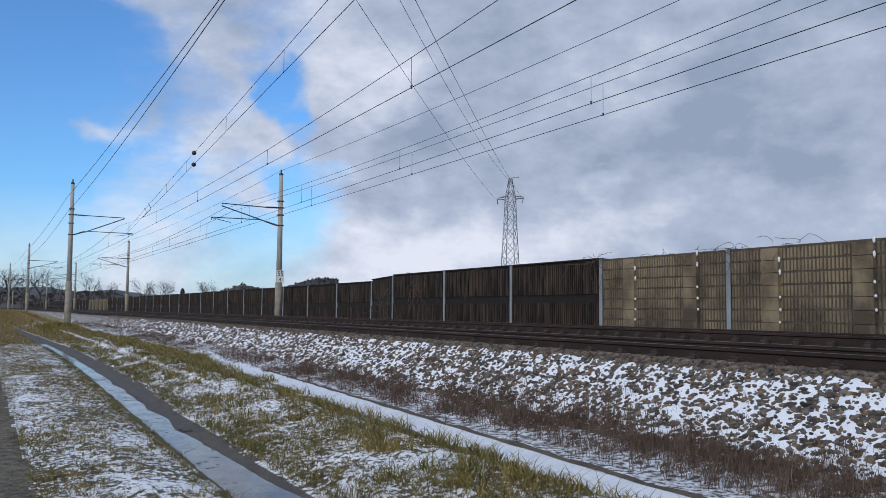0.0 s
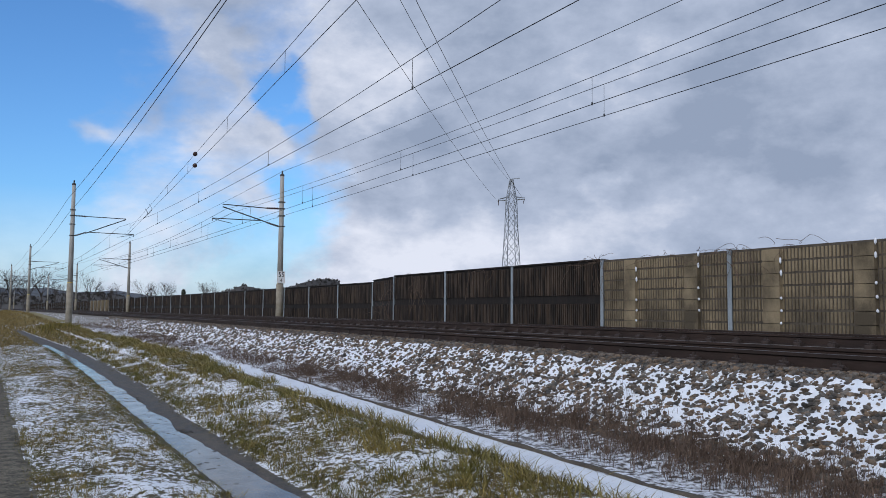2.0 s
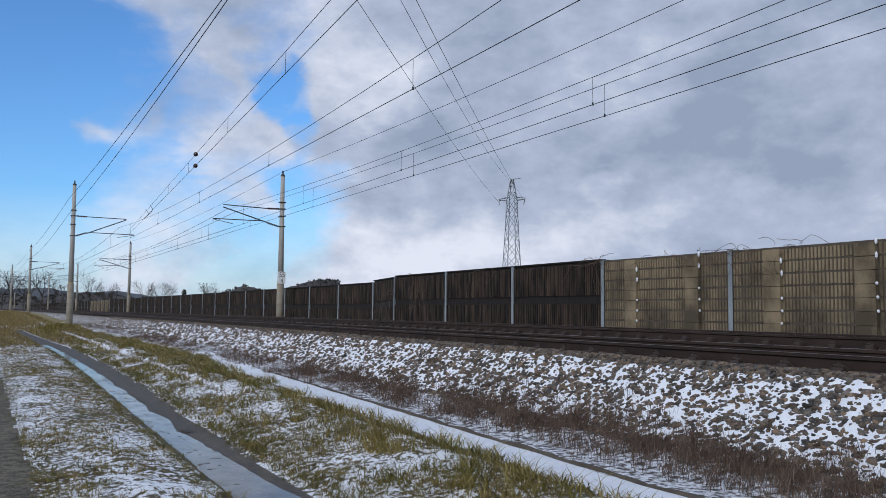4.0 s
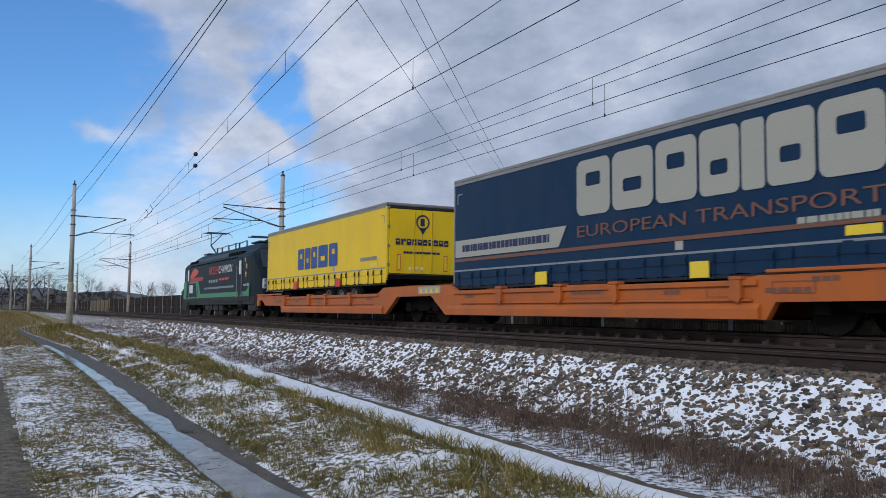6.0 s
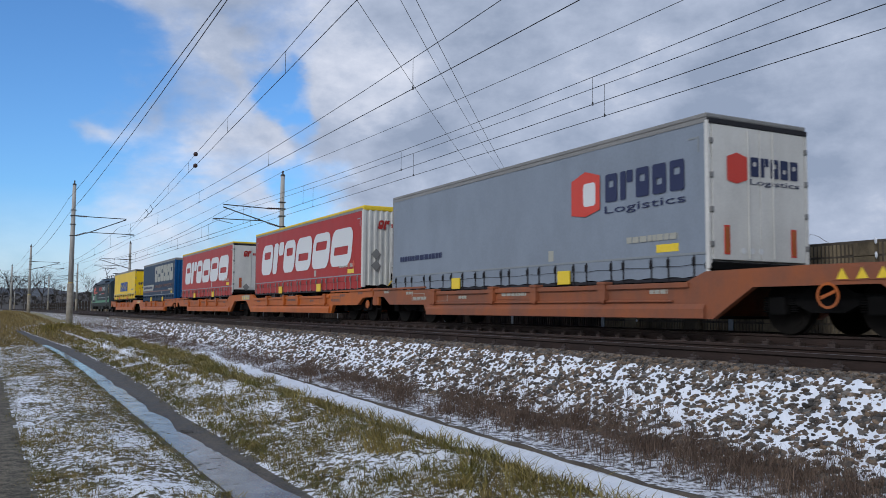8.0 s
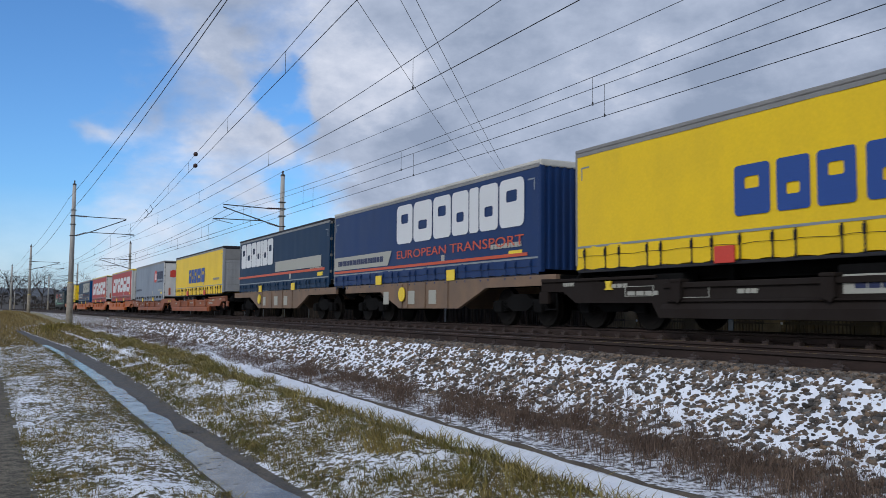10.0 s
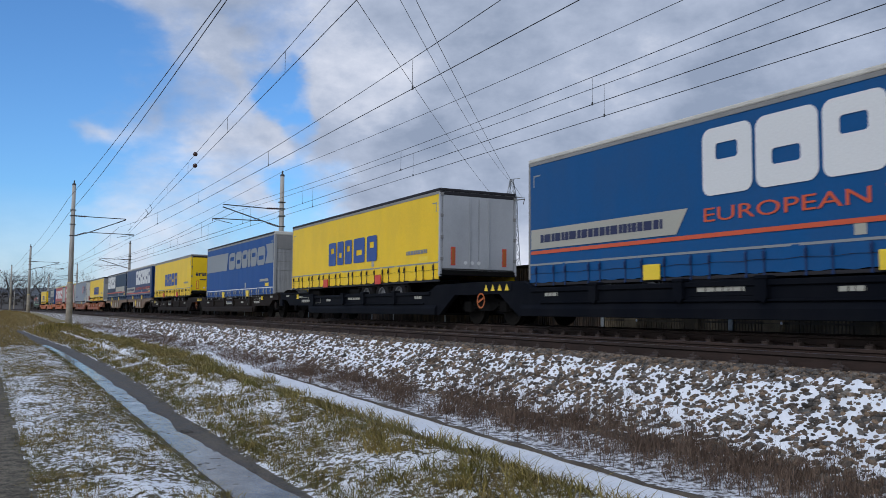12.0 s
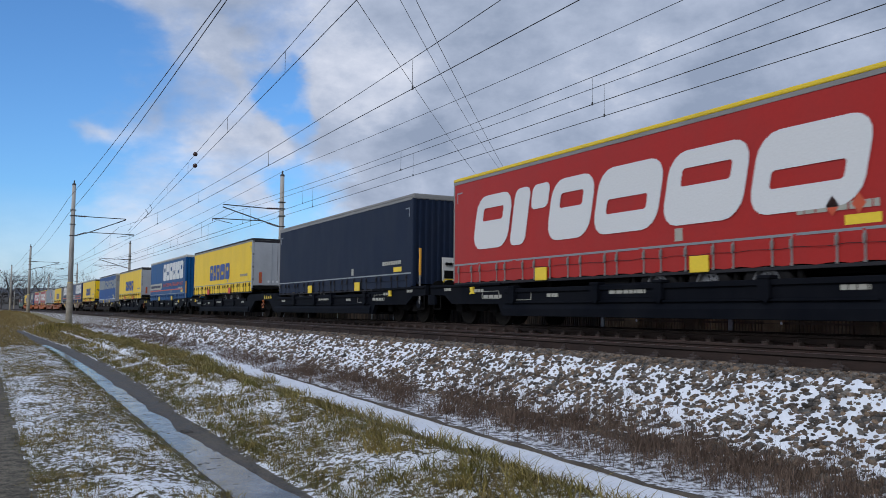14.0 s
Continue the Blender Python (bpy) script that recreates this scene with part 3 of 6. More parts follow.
def ribbed(a, b, r):
    """A ribbed body turned about the line from a to b."""
    bm = bmesh.new()
    a, b = Vector(a), Vector(b)
    n = (b - a).length
    rings = [(r * 0.45, 0.0)]
    for i in range(7):
        z = n * (i + 0.5) / 7
        rings += [(r * 0.45, z - n / 22), (r, z - n / 40), (r, z + n / 40), (r * 0.45, z + n / 22)]
    rings.append((r * 0.45, n))
    lathe(bm, rings, seg=9)
    bmesh.ops.transform(bm, matrix=Matrix.Translation(a) @ (b - a).to_track_quat("Z", "Y").to_matrix().to_4x4(), verts=bm.verts)
    return bm


plain_band = plain("band_yellow", (0.55, 0.42, 0.12))
plain_white = plain("plate_white", (0.75, 0.75, 0.74), 0.4)
plain_black = plain("ink_black", (0.012, 0.012, 0.014), 0.5)

NEAR_MASTS = [(5.09, 69.07 + 64.1 * k) for k in range(0, 6)] + [(5.0, 0.2), (5.0, -64)]
FAR_MASTS = [(15.92, 52.29 + 64.4 * k) for k in range(-1, 6)]
for mx, my in NEAR_MASTS:
    far = my > 100
    catenary_mast(mx + bend(my), my, -1.4 if not far else -1.0, 9.9 if my < 100 else 9.3, 1, (3.75, 4.35), 7.25 if my < 100 else 6.9, 5.75, -0.1)
for mx, my in FAR_MASTS:
    catenary_mast(mx + bend(my), my, -0.8, 9.15, -1, (3.7, 4.3), 6.72, 5.6, -0.3, sign=my < 60)


def span(name, a, b, sag, r, label, n=14, group="overhead wires"):
    a, b = Vector(a), Vector(b)
    pts = []
    for i in range(n + 1):
        t = i / n
        p = a.lerp(b, t)
        p.z -= 4 * sag * t * (1 - t)
        pts.append(p)
    return tagged(tube(name, pts, r, M["wire"]), label, "wire", group), pts


def catenary(xs, masts, z_contact, z_mess, sag, phase=0.0):
    """Contact wire, messenger and droppers from mast to mast."""
    for (xa, ya), (xb, yb) in zip(masts, masts[1:]):
        root = empty("catenary_span", "messenger wire with droppers and contact wire over the track", "wire", "overhead wires")
        n = 14
        con, mes = [], []
        for i in range(n + 1):
            t = i / n
            y = ya + (yb - ya) * t
            x = xs + (xa + (xb - xa) * t) + bend(y)
            con.append((x, y, z_contact - 0.03 * math.sin(math.pi * t)))
            mes.append((x, y, z_mess - 4 * sag * t * (1 - t)))
        r = 0.008 if max(abs(ya), abs(yb)) < 90 else 0.012
        tube("contact_wire", con, r + 0.001, M["wire"], root)
        tube("messenger_wire", mes, r, M["wire"], root)
        k = 6
        for i in range(k):
            t = (i + 0.5 + phase) / k
            if not 0 < t < 1:
                continue
            y = ya + (yb - ya) * t
            x = xs + (xa + (xb - xa) * t) + bend(y)
            zt, zb = z_mess - 4 * sag * t * (1 - t), z_contact - 0.03 * math.sin(math.pi * t)
            part("dropper", rod(bmesh.new(), (x, y, zb), (x, y, zt), 0.006, 4), M["wire"], root)
            part("clamp", rod(bmesh.new(), (x, y, zb - 0.02), (x, y, zb + 0.05), 0.022, 5), M["wire"], root)


near_ys = [-64, 0.2] + [69.07 + 64.1 * k for k in range(0, 5)]
far_ys = [-76.5, -12.1] + [52.29 + 64.4 * k for k in range(0, 5)]
catenary(NEAR_C, [(0.2 * (-1) ** i, y) for i, y in enumerate(near_ys)], 5.28, 6.55, 0.83, -0.05)
catenary(FAR_C - 0.25, [(0.15 * (-1) ** i, y) for i, y in enumerate(far_ys)], 5.22, 6.45, 0.62, 0.10)
# the overlapping pair over the far track runs to its own mast
catenary(13.15, [(0.0, -12.1), (-0.2, 52.29), (-0.35, 116.7)], 5.18, 6.35, 0.42, 0.16)


def overlap_pair():
    """Wires that leave the near track's line and climb to their anchor mast."""
    root = empty("anchor_wires", "anchored pair of overhead wires with insulators", "wire", "overhead wires")
    at = lambda y: 5.044 + 0.0556 * y
    low = [(at(y), y, 6.28 - 0.004 * y) for y in (0.4, 12, 24, 36, 48, 58, 69)]
    high = [(at(y), y, 6.98 - 0.0105 * y) for y in (0.4, 12, 24, 36, 48, 58, 69)]
    tube("contact_wire", low, 0.009, M["wire"], root)
    tube("messenger_wire", high, 0.008, M["wire"], root)
    for y in (14.0, 20.3, 28, 37, 44):
        part("dropper", rod(bmesh.new(), (at(y), y, 6.28 - 0.004 * y), (at(y), y, 6.98 - 0.0105 * y), 0.006, 4), M["wire"], root)
    for z in (6.28 - 0.004 * 35, 6.98 - 0.0105 * 35):
        bm = bmesh.new()
        bmesh.ops.create_icosphere(bm, subdivisions=2, radius=0.11, matrix=Matrix.Translation((at(35), 35, z)) @ Matrix.Diagonal((0.85, 1.2, 0.85, 1)))
        part("insulator", bm, M["ceramic"], root, "round dark insulator", smooth=True)
    for y, dz in ((53, 0.3), (55.5, 0.35)):
        pts = [(at(y) + 0.2 * math.sin(t * math.pi), y + 0.5 * t, 6.0 + 0.55 * (1 - t)) for t in (0, 0.2, 0.4, 0.6, 0.8, 1)]
        tube("jumper_cable", pts, 0.014, M["wire"], root)


overlap_pair()
for ya, yb, za, zb, zc, zd in ((-64, 0.2, 8.3, 8.2, 8.0, 8.6), (0.2, 69.07, 8.2, 8.5, 8.65, 7.3), (69.07, 133.2, 8.5, 8.2, 7.3, 7.2), (133.2, 197.3, 8.2, 8.2, 7.2, 7.2), (197.3, 261.4, 8.2, 8.2, 7.2, 7.2)):
    span("feeder_wire", (4.72 + bend(ya), ya, za), (4.72 + bend(yb), yb, zb), 0.35, 0.013, "thick dark feeder cable beside the masts")
    span("feeder_wire", (4.72 + bend(ya), ya, zc), (4.72 + bend(yb), yb, zd), 0.55, 0.013, "thick dark feeder cable beside the masts")
for (xa, ya), (xb, yb) in zip(FAR_MASTS, FAR_MASTS[1:]):
    span("earth_wire", (xa + bend(ya), ya, 9.1), (xb + bend(yb), yb, 9.1), 0.45, 0.010, "dark wire from mast top to mast top")


def pylon():
    root = empty("power_pylon", "grey lattice steel power pylon with one crossarm", "pylon")
    root.location = (96, 152, 0)
    root.rotation_euler = (0, 0, math.atan2(-4.7, 3.6) + 0.0)
    levels = [(-1, 2.0), (4, 1.75), (9, 1.5), (12, 1.36), (15, 1.22), (18, 1.08), (21, 0.98), (23.9, 0.9), (26, 0.6), (28.4, 0.25)]
    corner = lambda h, s, i: (s * (1, 1, -1, -1)[i], s * (1, -1, -1, 1)[i], h)
    for i in range(4):
        bm = bmesh.new()
        for (ha, sa), (hb, sb) in zip(levels, levels[1:]):
            rod(bm, corner(ha, sa, i), corner(hb, sb, i), 0.085, 5)
        part("leg", bm, M["pylon"], root)
    for i in range(4):
        j = (i + 1) % 4
        for (ha, sa), (hb, sb) in zip(levels, levels[1:]):
            part("brace", rod(bmesh.new(), corner(ha, sa, i), corner(hb, sb, j), 0.055, 4), M["pylon"], root)
            part("brace", rod(bmesh.new(), corner(ha, sa, j), corner(hb, sb, i), 0.055, 4), M["pylon"], root)
    for s in (-1, 1):
        bm = bmesh.new()
        for dy in (-0.5, 0.5):
            rod(bm, (s * 0.9, dy, 24.6), (s * 3.0, 0, 24.25), 0.07, 4)
            rod(bm, (s * 0.9, dy, 23.9), (s * 3.0, 0, 24.05), 0.07, 4)
        part("crossarm", bm, M["pylon"], root)
        part("insulator", ribbed((s * 2.9, 0, 24.0), (s * 2.75, -0.4, 22.9), 0.09), M["ceramic"], root)
    bm = bmesh.new()
    rod(bm, (-0.3, 0, 28.4), (1.9, 0, 28.5), 0.1, 5)
    part("peak_arm", bm, M["pylon"], root)
    ends = [((94.2, 154.2, 23.6), (20, 50, 20)), ((95.6, 152.6, 28.4), (25.8, 56, 23)), ((97.9, 149.8, 23.6), (23.4, 48.3, 20))]
    for a, b in ends:
        a, b = Vector(a), Vector(b)
        d = b - a
        pts = []
        for i in range(31):
            t = i / 14
            p = a + d * t
            p.z = a.z + (b.z - a.z) * t * 1.9 - (b.z - a.z) * 0.9 * t * t
            pts.append(p)
        tagged(tube("power_line", pts, 0.022, M["wire"]), "thin power line strung from the lattice pylon", "power line", "lines of the pylon")


pylon()


# ---------------------------------------------------------------- the train
V, SIDE, W = 27.281, 11.19, 2.55
L = 13.62
P = {
    "yellow": plain("tarp_yellow", (0.78, 0.53, 0.012), 0.45, dirt=0.08, bump=0.04),
    "red": plain("tarp_red", (0.36, 0.024, 0.020), 0.45, dirt=0.08, bump=0.04),
    "navy": plain("tarp_slate_blue", (0.003, 0.026, 0.068), 0.5, dirt=0.10, bump=0.04),
    "blue": plain("tarp_blue", (0.004, 0.072, 0.22), 0.5, dirt=0.1, bump=0.04),
    "royal": plain("tarp_royal_blue", (0.003, 0.062, 0.245), 0.5, dirt=0.08, bump=0.04),
    "dark_navy": plain("tarp_dark_navy", (0.008, 0.016, 0.038), 0.6, dirt=0.1, bump=0.04),
    "deep": plain("tarp_deep_blue", (0.010, 0.034, 0.115), 0.45, dirt=0.12, bump=0.04),
    "grey": plain("tarp_grey", (0.22, 0.26, 0.31), 0.5, dirt=0.12, bump=0.04),
    "white": plain("panel_white", (0.62, 0.62, 0.58), 0.45, dirt=0.15),
    "silver": plain("panel_silver", (0.40, 0.42, 0.44), 0.4, metal=0.2, dirt=0.15),
    "orange": plain("wagon_orange", (0.43, 0.108, 0.014), 0.55, dirt=0.25),
    "rust": plain("wagon_rusty_orange", (0.28, 0.085, 0.03), 0.65, dirt=0.4),
    "wagon_dark": plain("wagon_dark_brown", (0.02, 0.016, 0.014), 0.7, dirt=0.1),
    "wagon_black": plain("wagon_black_blue", (0.004, 0.0052, 0.0085), 0.65, dirt=0.06),
    "wagon_brown": plain("wagon_dusty_brown", (0.20, 0.13, 0.08), 0.7, dirt=0.35),
    "black": plain("running_gear_black", (0.006, 0.006, 0.006), 0.8, dirt=0.06),
    "rubber": plain("tyre_rubber", (0.015, 0.015, 0.016), 0.85),
    "rim": plain("rim_silver", (0.20, 0.205, 0.21), 0.4, metal=0.5),
    "wheel": plain("wheel_steel", (0.012, 0.011, 0.010), 0.7, metal=0.2),
    "letter_white": plain("print_white", (0.62, 0.64, 0.64), 0.5),
    "letter_blue": plain("print_blue", (0.015, 0.06, 0.25), 0.5),
    "letter_grey": plain("print_grey", (0.21, 0.235, 0.25), 0.5),
    "letter_orange": plain("print_orange", (0.50, 0.08, 0.03), 0.5),
    "letter_cream": plain("print_cream", (0.34, 0.34, 0.29), 0.5),
    "tab_yellow": plain("tab_yellow", (0.75, 0.55, 0.03), 0.5),
    "tab_red": plain("tab_red", (0.55, 0.05, 0.03), 0.5),
    "rim_dark": plain("roof_rail_dark", (0.03, 0.03, 0.034), 0.5),
    "rim_yellow": plain("roof_rail_yellow", (0.72, 0.52, 0.02), 0.5, dirt=0.1),
    "rim_grey": plain("roof_rail_grey", (0.22, 0.22, 0.21), 0.5, dirt=0.2),
    "rim_cream": plain("roof_front_cream", (0.55, 0.54, 0.48), 0.5, dirt=0.2),
}


for key in ("yellow", "red", "navy", "blue", "royal", "dark_navy", "deep", "grey"):
    P[key].node_tree.nodes["Principled BSDF"].inputs["Specular IOR Level"].default_value = 0.16


def rolling(ob, near_end, c=0.0):
    """Rows for a thing whose origin lies c metres ahead of its near end."""
    rows = []
    for i in range(15):
        t = float(i)
        y = near_end + c + V * t
        x = FAR_C + bend(y)
        h = math.degrees(math.atan2(-(bend(y + 3) - bend(y - 3)), 6.0))
        rows.append((t, pose(x, y, 0, 0, 0, h)))
    MOVING.append((ob, rows))


MOVING = []

SIDE_M = Matrix(((0, 0, -1, 0), (-1, 0, 0, 0), (0, 1, 0, 0), (0, 0, 0, 1)))     # flat things onto the track side
END_M = Matrix(((1, 0, 0, 0), (0, 0, -1, 0), (0, 1, 0, 0), (0, 0, 0, 1)))       # flat things onto the near end


def writing(name, text, height, mat, parent, m, width=None, shear=0.0, bold=0.0):
    cu = bpy.data.curves.new(name, "FONT")
    cu.body, cu.size, cu.shear, cu.offset, cu.extrude, cu.resolution_u = text, 1.0, shear, bold, 0.002, 3
    tmp = bpy.data.objects.new(name, cu)
    me = bpy.data.meshes.new_from_object(tmp)
    bpy.data.objects.remove(tmp)
    xs = [v.co.x for v in me.vertices]
    ys = [v.co.y for v in me.vertices]
    s = height / (max(ys) - min(ys))
    sx = width / (max(xs) - min(xs)) if width else s
    for v in me.vertices:
        v.co.x, v.co.y = (v.co.x - min(xs)) * sx, (v.co.y - min(ys)) * s
    me.materials.clear()
    me.materials.append(mat)
    ob = new(name, me)
    ob.parent, ob.matrix_local = parent, m
    return ob


def round_outline(x0, x1, y0, y1, r, slant, n=4):
    pts = []
    for cx, cy, a0 in ((x1 - r, y0 + r, -90), (x1 - r, y1 - r, 0), (x0 + r, y1 - r, 90), (x0 + r, y0 + r, 180)):
        for i in range(n + 1):
            a = radians(a0 + 90 * i / n)
            pts.append((cx + r * math.cos(a), cy + r * math.sin(a)))
    return [(x + (y - y0) * slant, y) for x, y in pts]


def flat(name, outer, mat, parent, m, inner=None, t=0.003, label=""):
    """A flat printed shape, with a hole where inner is given (same count of points)."""
    k = len(outer)
    v = [(x, y, t) for x, y in outer]
    if inner:
        v += [(x, y, t) for x, y in inner]
        f = [(i, (i + 1) % k, k + (i + 1) % k, k + i) for i in range(k)]
    else:
        f = [tuple(range(k))]
    ob = mesh(name, v, f, mat, parent, label)
    ob.matrix_local = m
    return ob


def glyph_row(parent, m, x0, x1, y0, y1, mat, count, slant=0.0, gap=0.08, r=0.3, hole=0.34, widths=None, thick=0.3, stems=(1,), solid=()):
    """A brand mark as plain rounded shapes in its colour, most with a slot in them."""
    widths = widths or [1.0] * count
    tot = sum(widths)
    x = x0
    for i in range(count):
        w = (x1 - x0) * widths[i] / tot
        a, b = x + w * gap / 2, x + w * (1 - gap / 2)
        h = y1 - y0
        rr = min(r * min(b - a, h), 0.49 * min(b - a, h))
        out = round_outline(a, b, y0, y1, rr, slant)
        th = thick * min(b - a, h)
        if hole and i not in stems and i not in solid:
            yb, yt = (y0 + h * 0.30, y0 + h * 0.52) if i % 2 else (y0 + h * 0.52, y0 + h * 0.76)
            sh = (yb - y0) * slant
            inn = round_outline(a + th + sh, b - th + sh, yb, yt, 0.05 * h, slant)
            flat("brand_mark", out, mat, parent, m, inn)
        elif hole and i in stems:
            flat("brand_mark", round_outline(a, a + (b - a) * 0.46, y0, y1, rr * 0.5, slant), mat, parent, m)
            s2 = h * 0.58 * slant
            flat("brand_mark", round_outline(a + (b - a) * 0.52 + s2, b + s2, y0 + h * 0.58, y1, rr * 0.4, slant), mat, parent, m)
        else:
            flat("brand_mark", out, mat, parent, m)
        x += w


def bars(name, parent, m, x0, x1, y0, y1, mat, n=6, seed=1):
    """Small writing as plain bars."""
    rnd = random.Random(seed)
    v, f = [], []
    x = x0
    while x < x1 - 1e-6:
        w = min(rnd.uniform(0.6, 1.6) * (x1 - x0) / n, x1 - x)
        b = len(v)
        v += [(x, y0, 0.003), (x + w * 0.86, y0, 0.003), (x + w * 0.86, y1, 0.003), (x, y1, 0.003)]
        f.append((b, b + 1, b + 2, b + 3))
        x += w
    ob = mesh(name, v, f, mat, parent)
    ob.matrix_local = m
    return ob


def curtain(name, z0, z1, y0, y1, x, mat, parent, ripple=0.006, nx=70, nz=6, seed=0.0, scallop=0.0, label=""):
    verts, faces = [], []
    for j in range(nz + 1):
        for i in range(nx + 1):
            y, z = y0 + (y1 - y0) * i / nx, z0 + (z1 - z0) * j / nz
            d = ripple * (noise.noise(Vector((y * 2.6, z * 0.9, seed))) + 0.6 * noise.noise(Vector((y * 7, z * 2.0, seed + 3))))
            if scallop and j == 0:
                z += scallop * abs(math.sin(y * math.pi / 0.62))
            verts.append((x - d if x < 0 else x + d, y, z))
    for j in range(nz):
        for i in range(nx):
            a = j * (nx + 1) + i
            faces.append((a, a + 1, a + nx + 2, a + nx + 1))
    return mesh(name, verts, faces, mat, parent, label, smooth=True)


SHARED = {}


def shared(key, make, mat):
    if key not in SHARED:
        bm = bmesh.new()
        make(bm)
        me = bpy.data.meshes.new(key)
        bmesh.ops.recalc_face_normals(bm, faces=bm.faces)
        bm.to_mesh(me)
        bm.free()
        me.materials.append(mat)
        SHARED[key] = me
    return SHARED[key]


def put(name, me, parent, loc, label="", rot=(0, 0, 0)):
    ob = new(name, me)
    ob.parent, ob.location, ob.rotation_euler = parent, loc, rot
    if label:
        ob["label"] = label
    return ob


def tyre_shape(bm):
    last = None
    prof = [(0.30, -0.13), (0.46, -0.15), (0.50, -0.11), (0.505, 0.11), (0.46, 0.15), (0.30, 0.13)]
    for r, x in prof:
        ring = [bm.verts.new((x, r * math.cos(2 * math.pi * k / 24), r * math.sin(2 * math.pi * k / 24))) for k in range(24)]
        if last:
            for k in range(24):
                bm.faces.new((last[k], last[(k + 1) % 24], ring[(k + 1) % 24], ring[k]))
        last = ring


def rim_shape(bm):
    disc(bm, (-0.04, 0, 0), (1, 0, 0), 0.29, 0.03, 20)
    disc(bm, (-0.08, 0, 0), (1, 0, 0), 0.13, 0.10, 14)
    for k in range(10):
        a = 2 * math.pi * k / 10
        disc(bm, (-0.065, 0.19 * math.cos(a), 0.19 * math.sin(a)), (1, 0, 0), 0.018, 0.04, 6)
    last = None
    for r, x in ((0.30, -0.13), (0.27, -0.12), (0.25, -0.05)):
        ring = [bm.verts.new((x, r * math.cos(2 * math.pi * k / 20), r * math.sin(2 * math.pi * k / 20))) for k in range(20)]
        if last:
            for k in range(20):
                bm.faces.new((last[k], last[(k + 1) % 20], ring[(k + 1) % 20], ring[k]))
        last = ring


def strap_shape(bm):
    box(bm, -0.010, 0.0, -0.016, 0.016, -0.44, 0.0)
    box(bm, -0.030, 0.0, -0.028, 0.028, -0.16, -0.04, 0.006)
    box(bm, -0.045, -0.03, -0.012, 0.012, -0.20, -0.06, 0.004)
    box(bm, -0.02, 0.0, -0.022, 0.022, -0.47, -0.42, 0.004)


def trailer(near_end, tarp, rim, doors_near, end_mat, label, strap="black", tab="tab_yellow", z_stripe=1.6, zb=1.02, top=3.90, stripe="letter_grey", cap=None, smooth=False, swap=False, length=L, skirt=None):
    """A curtain-sided semi-trailer: near end at y 0, far end at y = length."""
    root = empty("swap_body" if swap else "semi_trailer", label, "swap body" if swap else "trailer", "trailers on the freight train")
    h = W / 2
    z1 = top - 0.14
    part("box_body", box(bmesh.new(), -h + 0.03, h - 0.03, 0.03, length - 0.03, z_stripe - 0.25, top - 0.05), P["rim_grey"], root, "grey inner frame")
    c = curtain("curtain", z_stripe, z1, 0.04, length - 0.04, -h, P[tarp], root, ripple=0.010, seed=near_end)
    part("far_curtain", box(bmesh.new(), h - 0.01, h, 0.04, length - 0.04, zb, z1), P[tarp], root)
    sk = curtain("skirt", zb, z_stripe, 0.04, length - 0.04, -h, P[skirt or tarp], root, ripple=0.016, nx=110, nz=3, seed=near_end + 7, scallop=0.03)
    part("stripe", box(bmesh.new(), -h - 0.009, -h + 0.01, 0.06, length - 0.06, z_stripe - 0.022, z_stripe + 0.022), P[stripe], root, "pale tensioning strip")
    bm = bmesh.new()
    box(bm, -h - 0.02, h + 0.02, 0.0, length, z1 + 0.05, top, 0.025)
    part("roof_rail", bm, P[rim], root)
    part("roof_rail_lower", box(bmesh.new(), -h - 0.012, h + 0.012, 0.01, length - 0.01, z1 - 0.03, z1 + 0.05), P["rim_grey"], root)
    for y in (0.0, length - 0.07):
        part("corner_post", box(bmesh.new(), -h - 0.008, -h + 0.06, y, y + 0.07, zb + 0.1, z1, 0.008), P[end_mat if y == 0 else "rim_grey"], root)
    bm = bmesh.new()
    for s in (-0.55, 0.55):
        box(bm, s - 0.07, s + 0.07, 0.25, length - 0.3, 0.98, 1.26)
    if not swap:
        part("chassis", bm, P["black"], root)
    else:
        bm.free()
    st = shared("strap_" + strap, strap_shape, P[strap] if strap in P else P["black"])
    n = 22
    for i in range(n):
        put("strap", st, root, (-h - 0.012, 0.35 + (length - 0.7) * i / (n - 1) + 0.12 * math.sin(i * 2.7), z_stripe - 0.03))
    tube("tension_rope", [(-h - 0.022, 0.1 + (length - 0.2) * i / 44, z_stripe - 0.21 + 0.014 * math.sin(i * 2.1)) for i in range(45)], 0.0045, P["rim_dark"], root, 4)
    part("side_rail", box(bmesh.new(), -h - 0.004, -h + 0.06, 0.06, length - 0.06, zb - 0.055, zb + 0.005, 0.01), P["rim_dark"], root, "dark lower side rail")
    part("notice_sticker", box(bmesh.new(), -h - 0.007, -h + 0.01, 4.75, 4.95, z_stripe + 0.07, z_stripe + 0.31), P["letter_cream"], root, "small pale notice sticker")
    tb = shared("tab_" + tab, lambda bm: box(bm, -0.03, 0.0, -0.23, 0.23, -0.15, 0.15, 0.008), P[tab])
    for y in (9.3, 4.3):
        put("lifting_plate", tb, root, (-h - 0.03, y, zb + 0.12), "bright lifting mark plate")
    for y in (0.35, length - 0.35):
        part("corner_mark", box(bmesh.new(), -h - 0.006, -h, y - 0.13, y + 0.13, z1 - 0.30, z1 - 0.265), P["letter_grey"], root)
        y2 = y - 0.13 if y < 1 else y + 0.13
        part("corner_mark", box(bmesh.new(), -h - 0.006, -h, y2 - 0.018, y2 + 0.018, z1 - 0.55, z1 - 0.265), P["letter_grey"], root)
